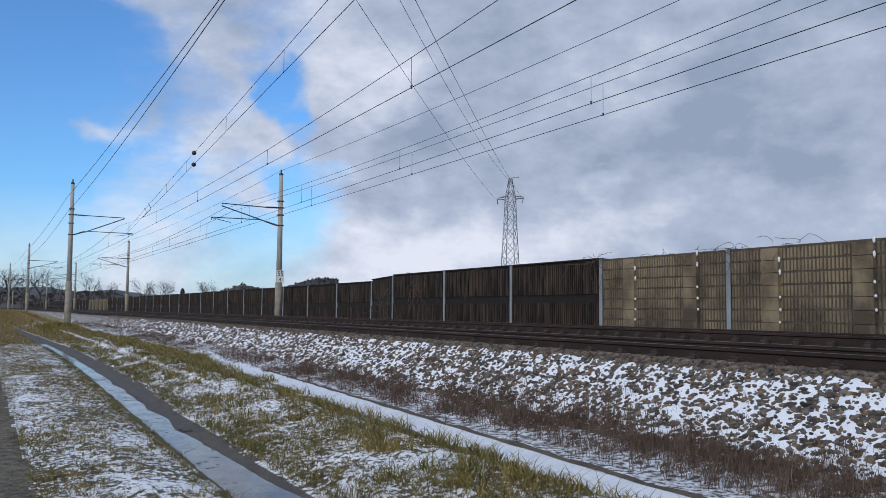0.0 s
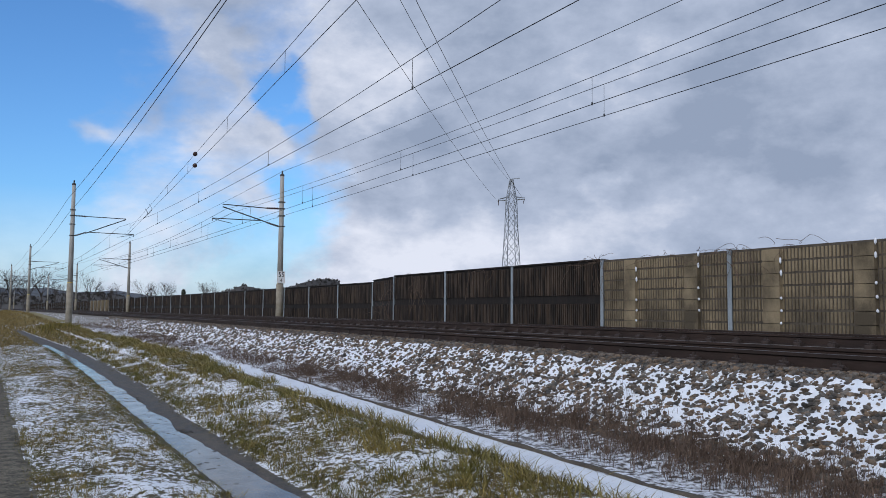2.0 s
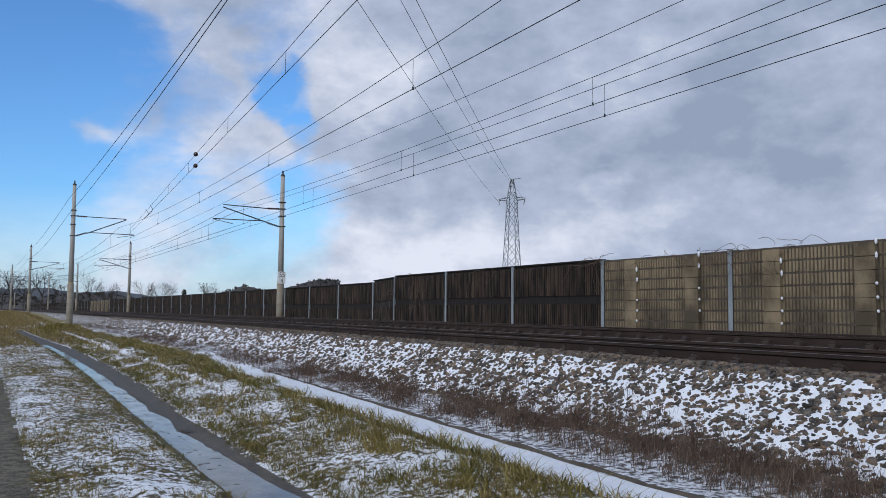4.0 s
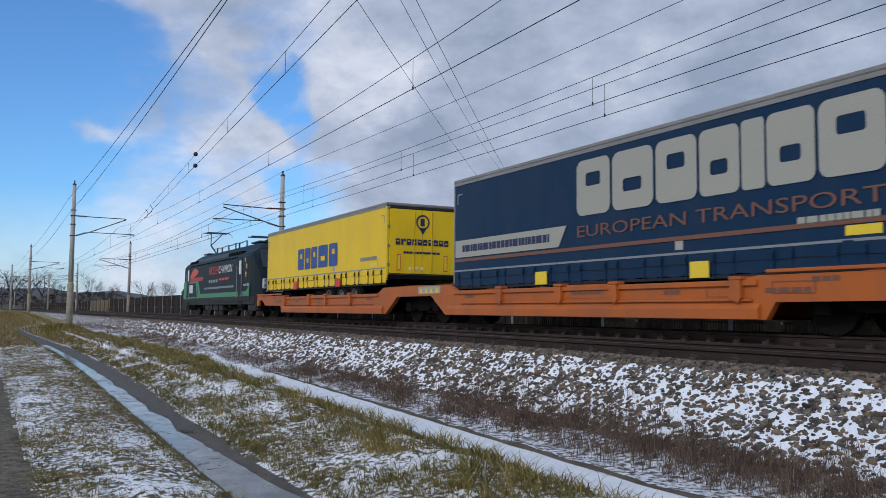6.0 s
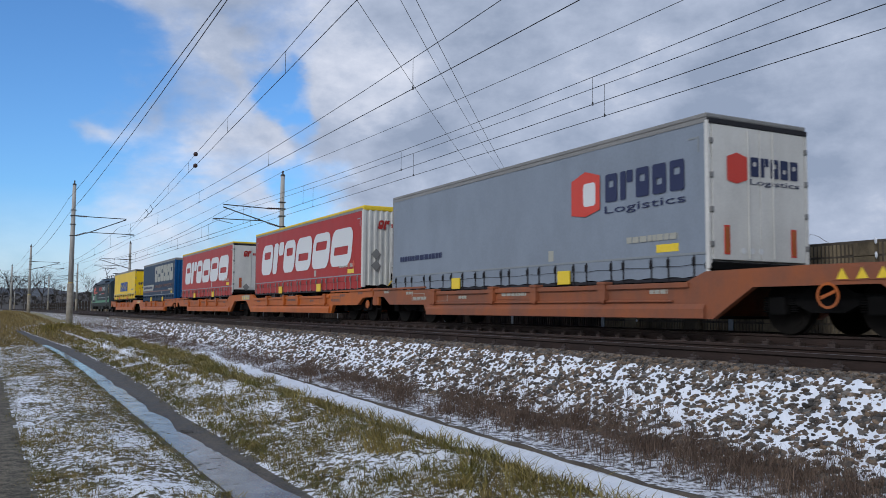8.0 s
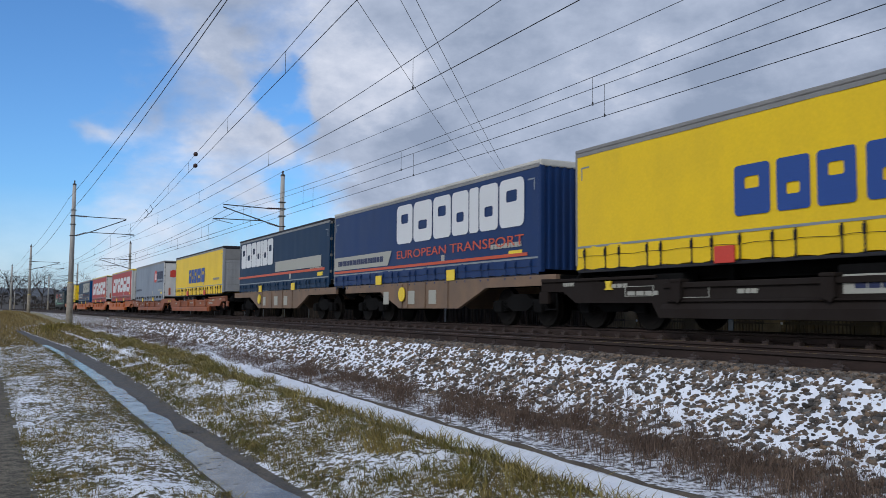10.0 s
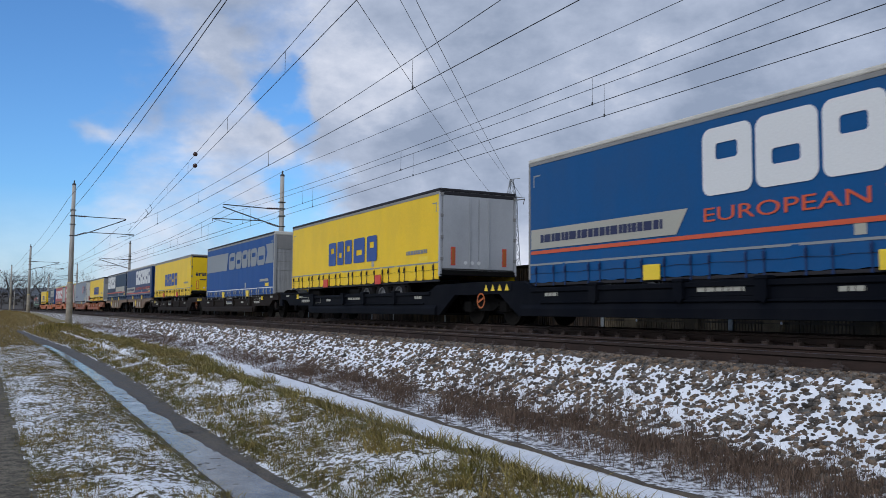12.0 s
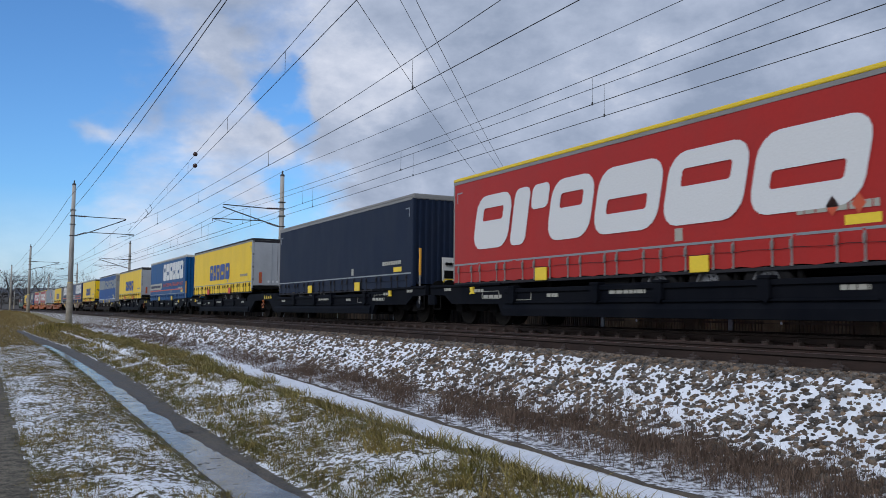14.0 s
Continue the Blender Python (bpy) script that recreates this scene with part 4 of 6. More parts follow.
    bars("code_bars", root, SIDE_M @ Matrix.Translation((-2.2, z_stripe + 0.30, h + 0.014)), 0, 1.45, 0, 0.12, P["letter_cream"] if tarp != "yellow" else P["rim_grey"], 9, int(-near_end))
    part("data_plate", box(bmesh.new(), -h - 0.006, -h, 0.75, 1.35, z_stripe + 0.07, z_stripe + 0.22), P["tab_yellow"], root)
    if not swap:
        ty, rm = shared("tyre", tyre_shape, P["rubber"]), shared("rim", rim_shape, P["rim"])
        for k in range(3):
            y = (2.9 + 1.31 * k) if doors_near else length - 2.9 - 1.31 * k
            part("axle", rod(bmesh.new(), (-1.1, y, 0.82), (1.1, y, 0.82), 0.07, 8), P["black"], root)
            for s in (-1, 1):
                w = put("wheel", ty, root, (s * 1.08, y, 0.82), rot=(0, 0, 0 if s < 0 else math.pi))
                put("rim", rm, w, (0, 0, 0), "silver wheel rim")
        bm = bmesh.new()
        yb = 2.2 if doors_near else length - 6.3
        box(bm, -1.22, -1.16, yb, yb + 4.1, 1.12, 1.20)
        for k in range(4):
            box(bm, -1.2, -1.12, yb + k * 1.33, yb + 0.08 + k * 1.33, 0.9, 1.2)
        part("mudguard", bm, P["black"], root)
        yl = 9.6 if doors_near else length - 9.6
        bm = bmesh.new()
        for s in (-0.8, 0.8):
            box(bm, s - 0.07, s + 0.07, yl - 0.08, yl + 0.08, 0.62, 1.2)
            box(bm, s - 0.16, s + 0.16, yl - 0.16, yl + 0.16, 0.58, 0.62)
        part("landing_leg", bm, P["black"], root)
        for dy in (0.9, -3.2):
            part("storage_box", box(bmesh.new(), -1.15, -0.75, yl + dy, yl + dy + 0.8, 0.72, 1.1, 0.03), P["black"], root)
    # near end
    if doors_near:
        for s in (-1, 1):
            x0, x1 = (-h + 0.08, -0.008) if s < 0 else (0.008, h - 0.08)
            d = part("door", box(bmesh.new(), x0, x1, -0.035, 0.0, zb + 0.32, z1 - 0.06, 0.01), P[end_mat], root)
            for k in range(4):
                xx = s * (h - 0.05)
                part("hinge", box(bmesh.new(), xx - 0.045, xx + 0.045, -0.055, -0.0, zb + 0.55 + k * 0.62, zb + 0.65 + k * 0.62, 0.01), P["rim_grey"], d)
            part("lock_rod", rod(bmesh.new(), (s * 0.32, -0.06, zb + 0.36), (s * 0.32, -0.06, z1 - 0.1), 0.014, 6), P[end_mat], d)
            part("marker_board", box(bmesh.new(), s * 0.86 - 0.07, s * 0.86 + 0.07, -0.045, -0.03, zb + 0.42, zb + 0.95), P["tab_red"], d, "red and yellow marker board")
            part("marker_inner", box(bmesh.new(), s * 0.86 - 0.05, s * 0.86 + 0.05, -0.05, -0.04, zb + 0.45, zb + 0.92), P["orange" if end_mat != "yellow" else "tab_yellow"], d)
            part("end_post", box(bmesh.new(), s * h - 0.06 * (s > 0) - 0.02 * (s < 0), s * h + 0.02 * (s > 0) + 0.06 * (s < 0), -0.03, 0.05, zb + 0.15, z1, 0.01), P[end_mat], root)
        for k in range(3):
            part("speed_disc", disc(bmesh.new(), (-0.45 + 0.22 * k, -0.04, zb + 0.5), (0, 1, 0), 0.055, 0.008, 16), P["letter_white"], root)
        part("bumper", box(bmesh.new(), -h, h, -0.03, 0.12, zb + 0.13, zb + 0.28, 0.02), P["black" if end_mat != "yellow" else "black"], root)
        part("end_rail", box(bmesh.new(), -h, h, -0.05, 0.02, z1 - 0.06, z1 + 0.04, 0.015), P["rim_dark"], root)
    else:
        bm = bmesh.new()
        prof = []
        nrib = 11
        for i in range(nrib):
            x = -h + 0.12 + (W - 0.24) * i / nrib
            wv = (W - 0.24) / nrib
            dp = -0.004 if smooth else -0.04
            prof += [(x, 0.0), (x + wv * 0.5, 0.0), (x + wv * 0.58, dp), (x + wv * 0.92, dp)]
        prof.append((h - 0.12, 0.0))
        lo = [bm.verts.new((x, y - 0.01, zb + 0.12)) for x, y in prof]
        hi = [bm.verts.new((x, y - 0.01, z1)) for x, y in prof]
        for i in range(len(prof) - 1):
            bm.faces.new((lo[i], lo[i + 1], hi[i + 1], hi[i]))
        part("front_wall", bm, P[end_mat], root)
        for s in (-1, 1):
            part("front_post", box(bmesh.new(), s * (h - 0.06) - 0.065, s * (h - 0.06) + 0.065, -0.05, 0.05, zb + 0.05, z1 + 0.02, 0.02), P[end_mat], root)
        if smooth:
            for z in (1.75, 2.15, 2.55, 2.95):
                part("panel_seam", box(bmesh.new(), -h + 0.13, h - 0.13, -0.022, -0.012, z, z + 0.012), P["rim_grey"], root)
            part("upper_flap", box(bmesh.new(), -h + 0.1, h - 0.1, -0.035, -0.012, 3.12, z1 - 0.03, 0.01), P["rim_grey"], root, "grey upper front panel")
            tube("loose_strap", [(h, -0.02, 2.75), (h + 0.15, -0.03, 2.74), (h + 0.3, -0.04, 2.82), (h + 0.38, -0.04, 2.9)], 0.012, P["black"], root, 5)
        bm = bmesh.new()
        box(bm, -h, h, -0.06, 0.35, z1 - 0.02, top + 0.015, 0.04)
        part("roof_front", bm, P[cap or rim], root)
        if not swap:
            rk = part("connection_rack", box(bmesh.new(), -0.28, 0.38, -0.09, -0.05, zb + 0.22, zb + 0.95, 0.01), P["white"], root, "white connection panel with hose couplings")
            for k in range(4):
                part("coupling", disc(bmesh.new(), (-0.15 + 0.13 * k, -0.12, zb + 0.75), (0, 1, 0), 0.045, 0.1, 10), P["black"], rk)
            part("rack_frame", box(bmesh.new(), -0.22, 0.32, -0.10, -0.085, zb + 0.30, zb + 0.55), P["black"], rk)
            bm = bmesh.new()
            pts = [(-0.35, -0.15, zb + 0.08), (-0.3, -0.3, zb + 0.26), (0.25, -0.3, zb + 0.26), (0.32, -0.15, zb + 0.08)]
            for a, b in zip(pts, pts[1:]):
                rod(bm, a, b, 0.02, 6)
            part("hand_rail", bm, P["tab_yellow"], root, "yellow step rail")
        else:
            part("far_lock", rod(bmesh.new(), (0.6, -0.06, zb + 0.2), (0.6, -0.06, z1), 0.016, 6), P["steel"], root)
    rolling(root, near_end)
    return root


P["steel"] = M["galv"]


def on_side(root, y_left, z):
    """Place for flat print on the track side: y_left is its far edge, z its foot."""
    return SIDE_M @ Matrix.Translation((-y_left, z, W / 2 + 0.016))


def on_end(x, z, y=-0.045):
    return Matrix.Translation((0, y, 0)) @ END_M @ Matrix.Translation((x, z, 0))


SIDE0 = SIDE_M @ Matrix.Translation((0, 0, W / 2 + 0.016))


def red_trailer(e, doors, rim, label, end):
    r = trailer(e, "red", rim, doors, "white", label, strap="rim_grey", z_stripe=1.60, zb=1.10, top=3.98)
    glyph_row(r, SIDE0, -12.6, -0.98, 1.96, 3.33, P["letter_white"], 6, 0.22, 0.07, 0.30, 0.3, [1.83, 1.58, 1.69, 2.12, 2.10, 2.30], 0.27)
    for k in range(2):
        flat("hazard_diamond", [(0, -0.16), (0.12, 0), (0, 0.16), (-0.12, 0)], P["letter_orange"], r, SIDE0 @ Matrix.Translation((-1.1 - 0.45 * (1 - k) if doors else -0.75 - 0.45 * k, 1.98, 0)))
    yy = -0.055 if doors else -0.07
    glyph_row(r, on_end(-0.75, 3.18, yy), 0, 0.42, 0, 0.32, P["letter_red"], 2, 0.2, 0.1, 0.4, 0.3)
    bars("brand_mark", r, on_end(-0.22, 3.26, yy), 0, 0.62, 0, 0.12, P["letter_red"], 5, 3)
    for x, z in ((-0.55, 1.55), (0.1, 1.55)) if doors else ((-0.78, 2.3), (-0.78, 1.9), (0.85, 2.35), (0.85, 1.75)):
        flat("hazard_board", [(0, -0.2), (0.19, 0), (0, 0.2), (-0.19, 0)], P["rim_grey" if x < 0.5 or doors else "black"], r, on_end(x, z, yy), label="folded hazard board")
    return r


P["orange_yellow"] = plain("lever_orange", (0.62, 0.30, 0.02), 0.5, dirt=0.1)
P["letter_red"] = plain("print_red", (0.35, 0.025, 0.02), 0.5)
P["panel_grey"] = plain("panel_mid_grey", (0.30, 0.31, 0.31), 0.45, dirt=0.2)


def yellow_trailer(e, doors, end, rim, label):
    r = trailer(e, "yellow", rim, doors, end, label, strap="rim_dark", tab="tab_red", z_stripe=1.74, zb=1.24, top=3.88, smooth=True)
    glyph_row(r, SIDE0, -9.15, -4.4, 2.0, 2.86, P["letter_blue"], 5, 0.0, 0.16, 0.10, 0.3, [1, 0.85, 0.9, 1.35, 1.15], 0.3, stems=())
    if doors and end == "yellow":
        ring = [(0.25 * math.cos(2 * math.pi * k / 24), 0.25 * math.sin(2 * math.pi * k / 24)) for k in range(24)]
        flat("round_mark", ring, P["letter_navy"], r, on_end(0, 3.27), [(x * 0.78, y * 0.78) for x, y in ring])
        flat("round_mark_tip", [(-0.12, -0.22), (0.12, -0.22), (0, -0.42)], P["letter_navy"], r, on_end(0, 3.27))
        bars("round_mark_core", r, on_end(-0.09, 3.15), 0, 0.18, 0, 0.24, P["letter_navy"], 1, 2)
        glyph_row(r, on_end(-1.0, 2.50), 0, 1.98, 0, 0.20, P["letter_navy"], 10, 0, 0.18, 0.1, 0.3, None, 0.25)
        bars("web_bars", r, on_end(-0.70, 2.22), 0, 1.35, 0, 0.07, P["letter_navy"], 16, 5)
    return r


P["letter_navy"] = plain("print_navy", (0.012, 0.02, 0.07), 0.5)


def routier_print(r, letters, line, plate=True, orange="letter_orange", y_left=8.0, y_right=0.6):
    glyph_row(r, SIDE0, -y_left, -y_right, 2.42, 3.62, P[letters], 7, 0.0, 0.06, 0.16, 0.3, [1.15, 1.25, 1.1, 0.95, 0.5, 0.95, 1.15], 0.28, stems=(), solid=(4,))
    if plate:
        flat("web_plate", [(-13.5, 1.80), (-8.65, 1.80), (-8.35, 2.26), (-13.5, 2.26)], P["letter_cream"], r, SIDE0, t=0.001)
        bars("web_bars", r, SIDE0 @ Matrix.Translation((-13.1, 1.94, 0.003)), 0, 4.1, 0, 0.18, P["letter_navy"], 22, 8)
        writing("slogan", "EUROPEAN TRANSPORT", 0.25, P[orange], r, SIDE0 @ Matrix.Translation((-7.95, 1.96, 0)), width=7.3)
    flat("orange_line", [(-13.5, 1.68), (-0.5, 1.68), (-0.5, 1.76), (-13.5, 1.76)] if plate else [(-13.5, 1.9), (-0.5, 1.9), (-0.5, 2.0), (-13.5, 2.0)], P[orange], r, SIDE0, t=0.001)


def build_trailers():
    yellow_trailer(-138.40, True, "yellow", "rim_grey", "bright yellow curtain-sided trailer with blue brand shapes and yellow doors")
    r = trailer(-156.60, "navy", "rim_grey", False, "blue", "faded slate-blue curtain trailer with cream shapes and ribbed blue front", strap="navy", z_stripe=1.44, zb=1.0, top=3.95)
    routier_print(r, "letter_cream", True, orange="letter_brown")
    red_trailer(-172.82, True, "rim_yellow", "red curtain trailer with yellow roof rail, white shapes and white doors", "doors")
    red_trailer(-190.88, False, "rim_yellow", "red curtain trailer with white shapes and ribbed white front wall", "front")
    r = trailer(-207.05, "grey", "rim_grey", True, "white", "grey curtain trailer with red hexagon mark and white doors", strap="rim_dark", z_stripe=1.42, zb=0.98, top=3.95)
    hexa = [(-4.05, 2.45), (-3.55, 2.38), (-3.05, 2.50), (-3.05, 3.22), (-3.55, 3.36), (-4.05, 3.20)]
    flat("hexagon_mark", hexa, P["tab_red"], r, SIDE0)
    flat("hexagon_core", round_outline(-3.62, -3.2, 2.6, 3.1, 0.08, 0), P["letter_white"], r, SIDE0, t=0.006)
    glyph_row(r, SIDE0, -2.92, -0.52, 2.62, 3.20, P["letter_navy"], 5, 0.0, 0.2, 0.12, 0.3, None, 0.3)
    writing("slogan", "Logistics", 0.2, P["letter_navy"], r, SIDE0 @ Matrix.Translation((-2.9, 2.34, 0)), width=2.35)
    bars("web_bars", r, SIDE0 @ Matrix.Translation((-13.0, 1.86, 0)), 0, 2.8, 0, 0.15, P["letter_navy"], 13, 4)
    flat("hexagon_mark", [(-0.85, 2.74), (-0.6, 2.7), (-0.34, 2.78), (-0.34, 3.2), (-0.6, 3.27), (-0.85, 3.18)], P["tab_red"], r, on_end(0, 0))
    glyph_row(r, on_end(-0.28, 2.86), 0, 1.3, 0, 0.36, P["letter_navy"], 5, 0.0, 0.2, 0.12, 0.3, None, 0.3)
    writing("slogan", "Logistics", 0.13, P["letter_navy"], r, on_end(-0.27, 2.68), width=1.3)
    yellow_trailer(-225.15, False, "panel_grey", "rim_dark", "bright yellow curtain-sided trailer with a grey front wall")
    r = trailer(-242.20, "navy", "rim_dark", True, "navy", "slate-blue swap body with white shapes along its side", strap="navy", z_stripe=1.62, zb=1.22, top=3.86, swap=True, length=13.4)
    routier_print(r, "letter_white", True, False, y_left=13.0, y_right=7.4)
    flat("web_plate", [(-7.0, 2.05), (-0.9, 2.05), (-0.9, 2.5), (-7.0, 2.5)], P["letter_cream"], r, SIDE0, t=0.001)
    r = trailer(-256.30, "deep", "rim_cream", False, "deep", "deep blue swap body with white shapes and cream roof front", strap="deep", z_stripe=1.62, zb=1.22, top=3.92, swap=True, length=13.6, cap="rim_cream")
    routier_print(r, "letter_white", True, orange="letter_orange")
    yellow_trailer(-271.32, True, "yellow", "rim_grey", "bright yellow curtain-sided trailer with blue brand shapes and yellow doors")
    r = trailer(-289.51, "royal", "rim_dark", False, "panel_grey", "royal blue curtain trailer with a grey band and grey front wall", strap="letter_cream", z_stripe=1.38, zb=1.03, top=3.92, cap="rim_cream", stripe="letter_white", smooth=True)
    flat("grey_band", [(-13.5, 2.46), (-8.75, 2.46), (-8.45, 3.40), (-13.5, 3.44)], P["letter_grey"], r, SIDE0, t=0.001)
    flat("grey_band", [(-1.35, 2.50), (-0.08, 2.50), (-0.08, 3.40), (-1.25, 3.40), (-1.02, 3.0)], P["letter_grey"], r, SIDE0, t=0.001)
    glyph_row(r, SIDE0, -8.35, -1.35, 2.46, 3.34, P["letter_grey"], 6, 0.08, 0.08, 0.28, 0.3, [1.35, 1.2, 1.1, 0.45, 1.15, 1.35], 0.28, stems=(), solid=(3,))
    yellow_trailer(-305.83, True, "silver", "rim_dark", "bright yellow curtain-sided trailer with silver rear doors")
    r = trailer(-324.04, "blue", "rim_cream", False, "blue", "blue curtain trailer with white shapes and ribbed blue front wall", strap="deep", z_stripe=1.44, zb=1.0, top=3.95, cap="rim_cream")
    routier_print(r, "letter_white", True)
    yellow_trailer(-340.40, True, "silver", "rim_dark", "bright yellow curtain-sided trailer with silver rear doors")
    trailer(-358.58, "dark_navy", "rim_grey", False, "dark_navy", "plain dark navy curtain trailer with ribbed dark front wall", strap="rim_dark", z_stripe=1.50, zb=1.05, top=3.92, cap="rim_grey")
    red_trailer(-374.85, True, "rim_yellow", "red curtain trailer with yellow roof rail and white shapes", "doors")


P["letter_brown"] = plain("print_brown", (0.16, 0.07, 0.045), 0.5)
build_trailers()


# ---------------------------------------------------------------- wagons
HALF = [(0, 1.10), (2.2, 1.08), (2.8, 0.86), (12.2, 0.88), (13.0, 0.97), (14.9, 0.97), (15.6, 1.06), (17.05, 1.09)]
HALF_LOW = [(17.05, 0.80), (16.2, 0.78), (15.75, 0.54), (13.35, 0.53), (13.15, 0.24), (2.05, 0.24), (1.15, 0.78), (0, 0.78)]


def wheel_shape(bm):
    disc(bm, (0, 0, 0), (1, 0, 0), 0.46, 0.12, 26)
    disc(bm, (0.06, 0, 0), (1, 0, 0), 0.49, 0.025, 26)
    disc(bm, (-0.08, 0, 0), (1, 0, 0), 0.13, 0.12, 14)
    disc(bm, (-0.064, 0, 0), (1, 0, 0), 0.36, 0.01, 22)


def bogie(parent, y, mat, base=1.8, wheels=True):
    b = part("bogie", prism(bmesh.new(), [(y - 1.25, 0.42), (y - 1.15, 0.62), (y - 0.5, 0.66), (y - 0.3, 0.78), (y + 0.3, 0.78), (y + 0.5, 0.66), (y + 1.15, 0.62), (y + 1.25, 0.42), (y + 0.6, 0.50), (y + 0.3, 0.36), (y - 0.3, 0.36), (y - 0.6, 0.50)], -1.06, -0.94), mat, parent, "dark cast bogie frame")
    part("far_side_frame", prism(bmesh.new(), [(y - 1.25, 0.42), (y - 1.15, 0.62), (y + 1.15, 0.62), (y + 1.25, 0.42)], 0.94, 1.06), mat, b)
    wm = shared("wheel", wheel_shape, P["wheel"])
    for dy in (-base / 2, base / 2):
        part("axle_box", box(bmesh.new(), -1.14, -1.0, y + dy - 0.16, y + dy + 0.16, 0.32, 0.62, 0.03), mat, b)
        part("spring", ribbed((-1.02, y + dy - 0.27, 0.36), (-1.02, y + dy - 0.27, 0.62), 0.08), mat, b)
        part("spring", ribbed((-1.02, y + dy + 0.27, 0.36), (-1.02, y + dy + 0.27, 0.62), 0.08), mat, b)
        put("wheel", wm, b, (-0.79, y + dy, 0.465))
        put("wheel", wm, b, (0.79, y + dy, 0.465), rot=(0, 0, math.pi))
        part("axle", rod(bmesh.new(), (-0.8, y + dy, 0.465), (0.8, y + dy, 0.465), 0.08, 8), mat, b)
    part("bolster", box(bmesh.new(), -0.95, 0.95, y - 0.25, y + 0.25, 0.5, 0.78), mat, b)
    return b


def buffers(root, y, d, mat):
    for s in (-0.875, 0.875):
        bm = bmesh.new()
        rod(bm, (s, y, 1.0), (s, y + d * 0.42, 1.0), 0.12, 14, 0.10)
        disc(bm, (s, y + d * 0.5, 1.0), (0, 1, 0), 0.24, 0.05, 18)
        part("buffer", bm, P["black"], root)
    part("coupling", rod(bmesh.new(), (0, y, 0.95), (0, y + d * 0.55, 0.85), 0.05, 8), P["black"], root)


def pocket_wagon(front_e, rear_e, mat, label, marks="letter_cream", plate=None):
    """A twin articulated pocket wagon: a half under each of two trailers, sharing the middle bogie."""
    joint = (front_e + rear_e + L) / 2
    for which in (1, -1):
        root = empty("pocket_wagon", label, "freight wagon", "wagons of the train")
        g = lambda q: q * which
        outline = [(g(q), z) for q, z in HALF + HALF_LOW]
        for s in (-1, 1):
            part("side_frame", prism(bmesh.new(), outline, s * 1.34 - 0.06, s * 1.34 + 0.06), P[mat], root)
        for q0, q1, z0, z1 in ((2.6, 13.0, 0.80, 0.90), (13.2, 17.0, 1.0, 1.06)):
            part("flange", box(bmesh.new(), -1.45, -1.38, min(g(q0), g(q1)), max(g(q0), g(q1)), z0, z1, 0.012), P[mat], root)
        ya, yb = min(g(2.2), g(13.05)), max(g(2.2), g(13.05))
        fascia = bmesh.new()
        v = [fascia.verts.new(p) for y in (ya, yb) for p in ((-1.38, y, 0.243), (-1.47, y, 0.25), (-1.47, y, 0.42), (-1.41, y, 0.51), (-1.38, y, 0.51))]
        fascia.faces.new(v[:5]), fascia.faces.new(v[5:])
        for k in range(5):
            fascia.faces.new((v[k], v[(k + 1) % 5], v[5 + (k + 1) % 5], v[5 + k]))
        part("lower_fascia", fascia, P[mat], root)
        for q in (12.2, 13.7):
            w, zf = (0.34, 0.62) if q < 13 else (0.42, 0.66)
            rim = [(-w, 0), (w, 0), (w, 0.2), (-w, 0.2)]
            flat("notice_frame", rim, P[marks], root, SIDE_M @ Matrix.Translation((-g(q), zf, 1.406)), [(x * 0.94, 0.012 + y * 0.88) for x, y in rim])
        if mat in ("wagon_black", "wagon_dark"):
            part("tie_down_hook", prism(bmesh.new(), [(g(14.6) - 0.09, 0.98), (g(14.6) + 0.09, 0.98), (g(14.6) + 0.05, 0.86), (g(14.6) + 0.12, 0.80), (g(14.6) - 0.12, 0.80), (g(14.6) - 0.05, 0.86)], -1.45, -1.405), P["tab_yellow"], root, "yellow tie-down hook")
        if mat == "wagon_black" and which < 0:
            lever = part("lever_post", rod(bmesh.new(), (-1.36, -16.6, 0.55), (-1.36, -16.6, 1.40), 0.028, 8), P["rim_grey"], root, "grey lever post")
            part("lever_grip", rod(bmesh.new(), (-1.36, -16.6, 1.40), (-1.36, -16.6, 2.2), 0.04, 8), P["orange_yellow"], lever, "orange-yellow lever grip")
        part("side_pipe", rod(bmesh.new(), (-1.43, g(3.0), 0.56), (-1.43, g(12.9), 0.56), 0.022, 6), P[mat], root)
        for q in (5.0, 7.5, 9.4, 12.6):
            bm = bmesh.new()
            prism(bm, [(g(q) - 0.11, 0.93), (g(q) + 0.11, 0.93), (g(q) + 0.14, 0.60), (g(q) - 0.05, 0.52), (g(q) - 0.11, 0.60)], -1.50, -1.385)
            part("bracket", bm, P[mat], root)
            part("bracket_cap", box(bmesh.new(), -1.515, -1.30, g(q) - 0.14, g(q) + 0.14, 0.90, 0.965, 0.018), P[mat], root)
        for q0, q1 in ((7.7, 9.2),):
            part("name_plate", box(bmesh.new(), -1.41, -1.395, min(g(q0), g(q1)), max(g(q0), g(q1)), 0.64, 0.93, 0.006), P[plate or mat], root)
            bars("mark_bars", root, SIDE_M @ Matrix.Translation((-max(g(q0), g(q1)) + 0.2, 0.72, 1.412)), 0, 1.1, 0, 0.13, P["letter_navy" if plate else marks], 7, 6)
        for q, w, z in ((13.6, 0.9, 0.68), (14.3, 0.5, 0.84), (11.0, 0.45, 0.68), (16.0, 0.4, 0.9), (3.4, 0.5, 0.70)):
            bars("stencil_bars", root, SIDE_M @ Matrix.Translation((-g(q) - w / 2, z, 1.403)), 0, w, 0, 0.08, P[marks], 4, int(q * 10))
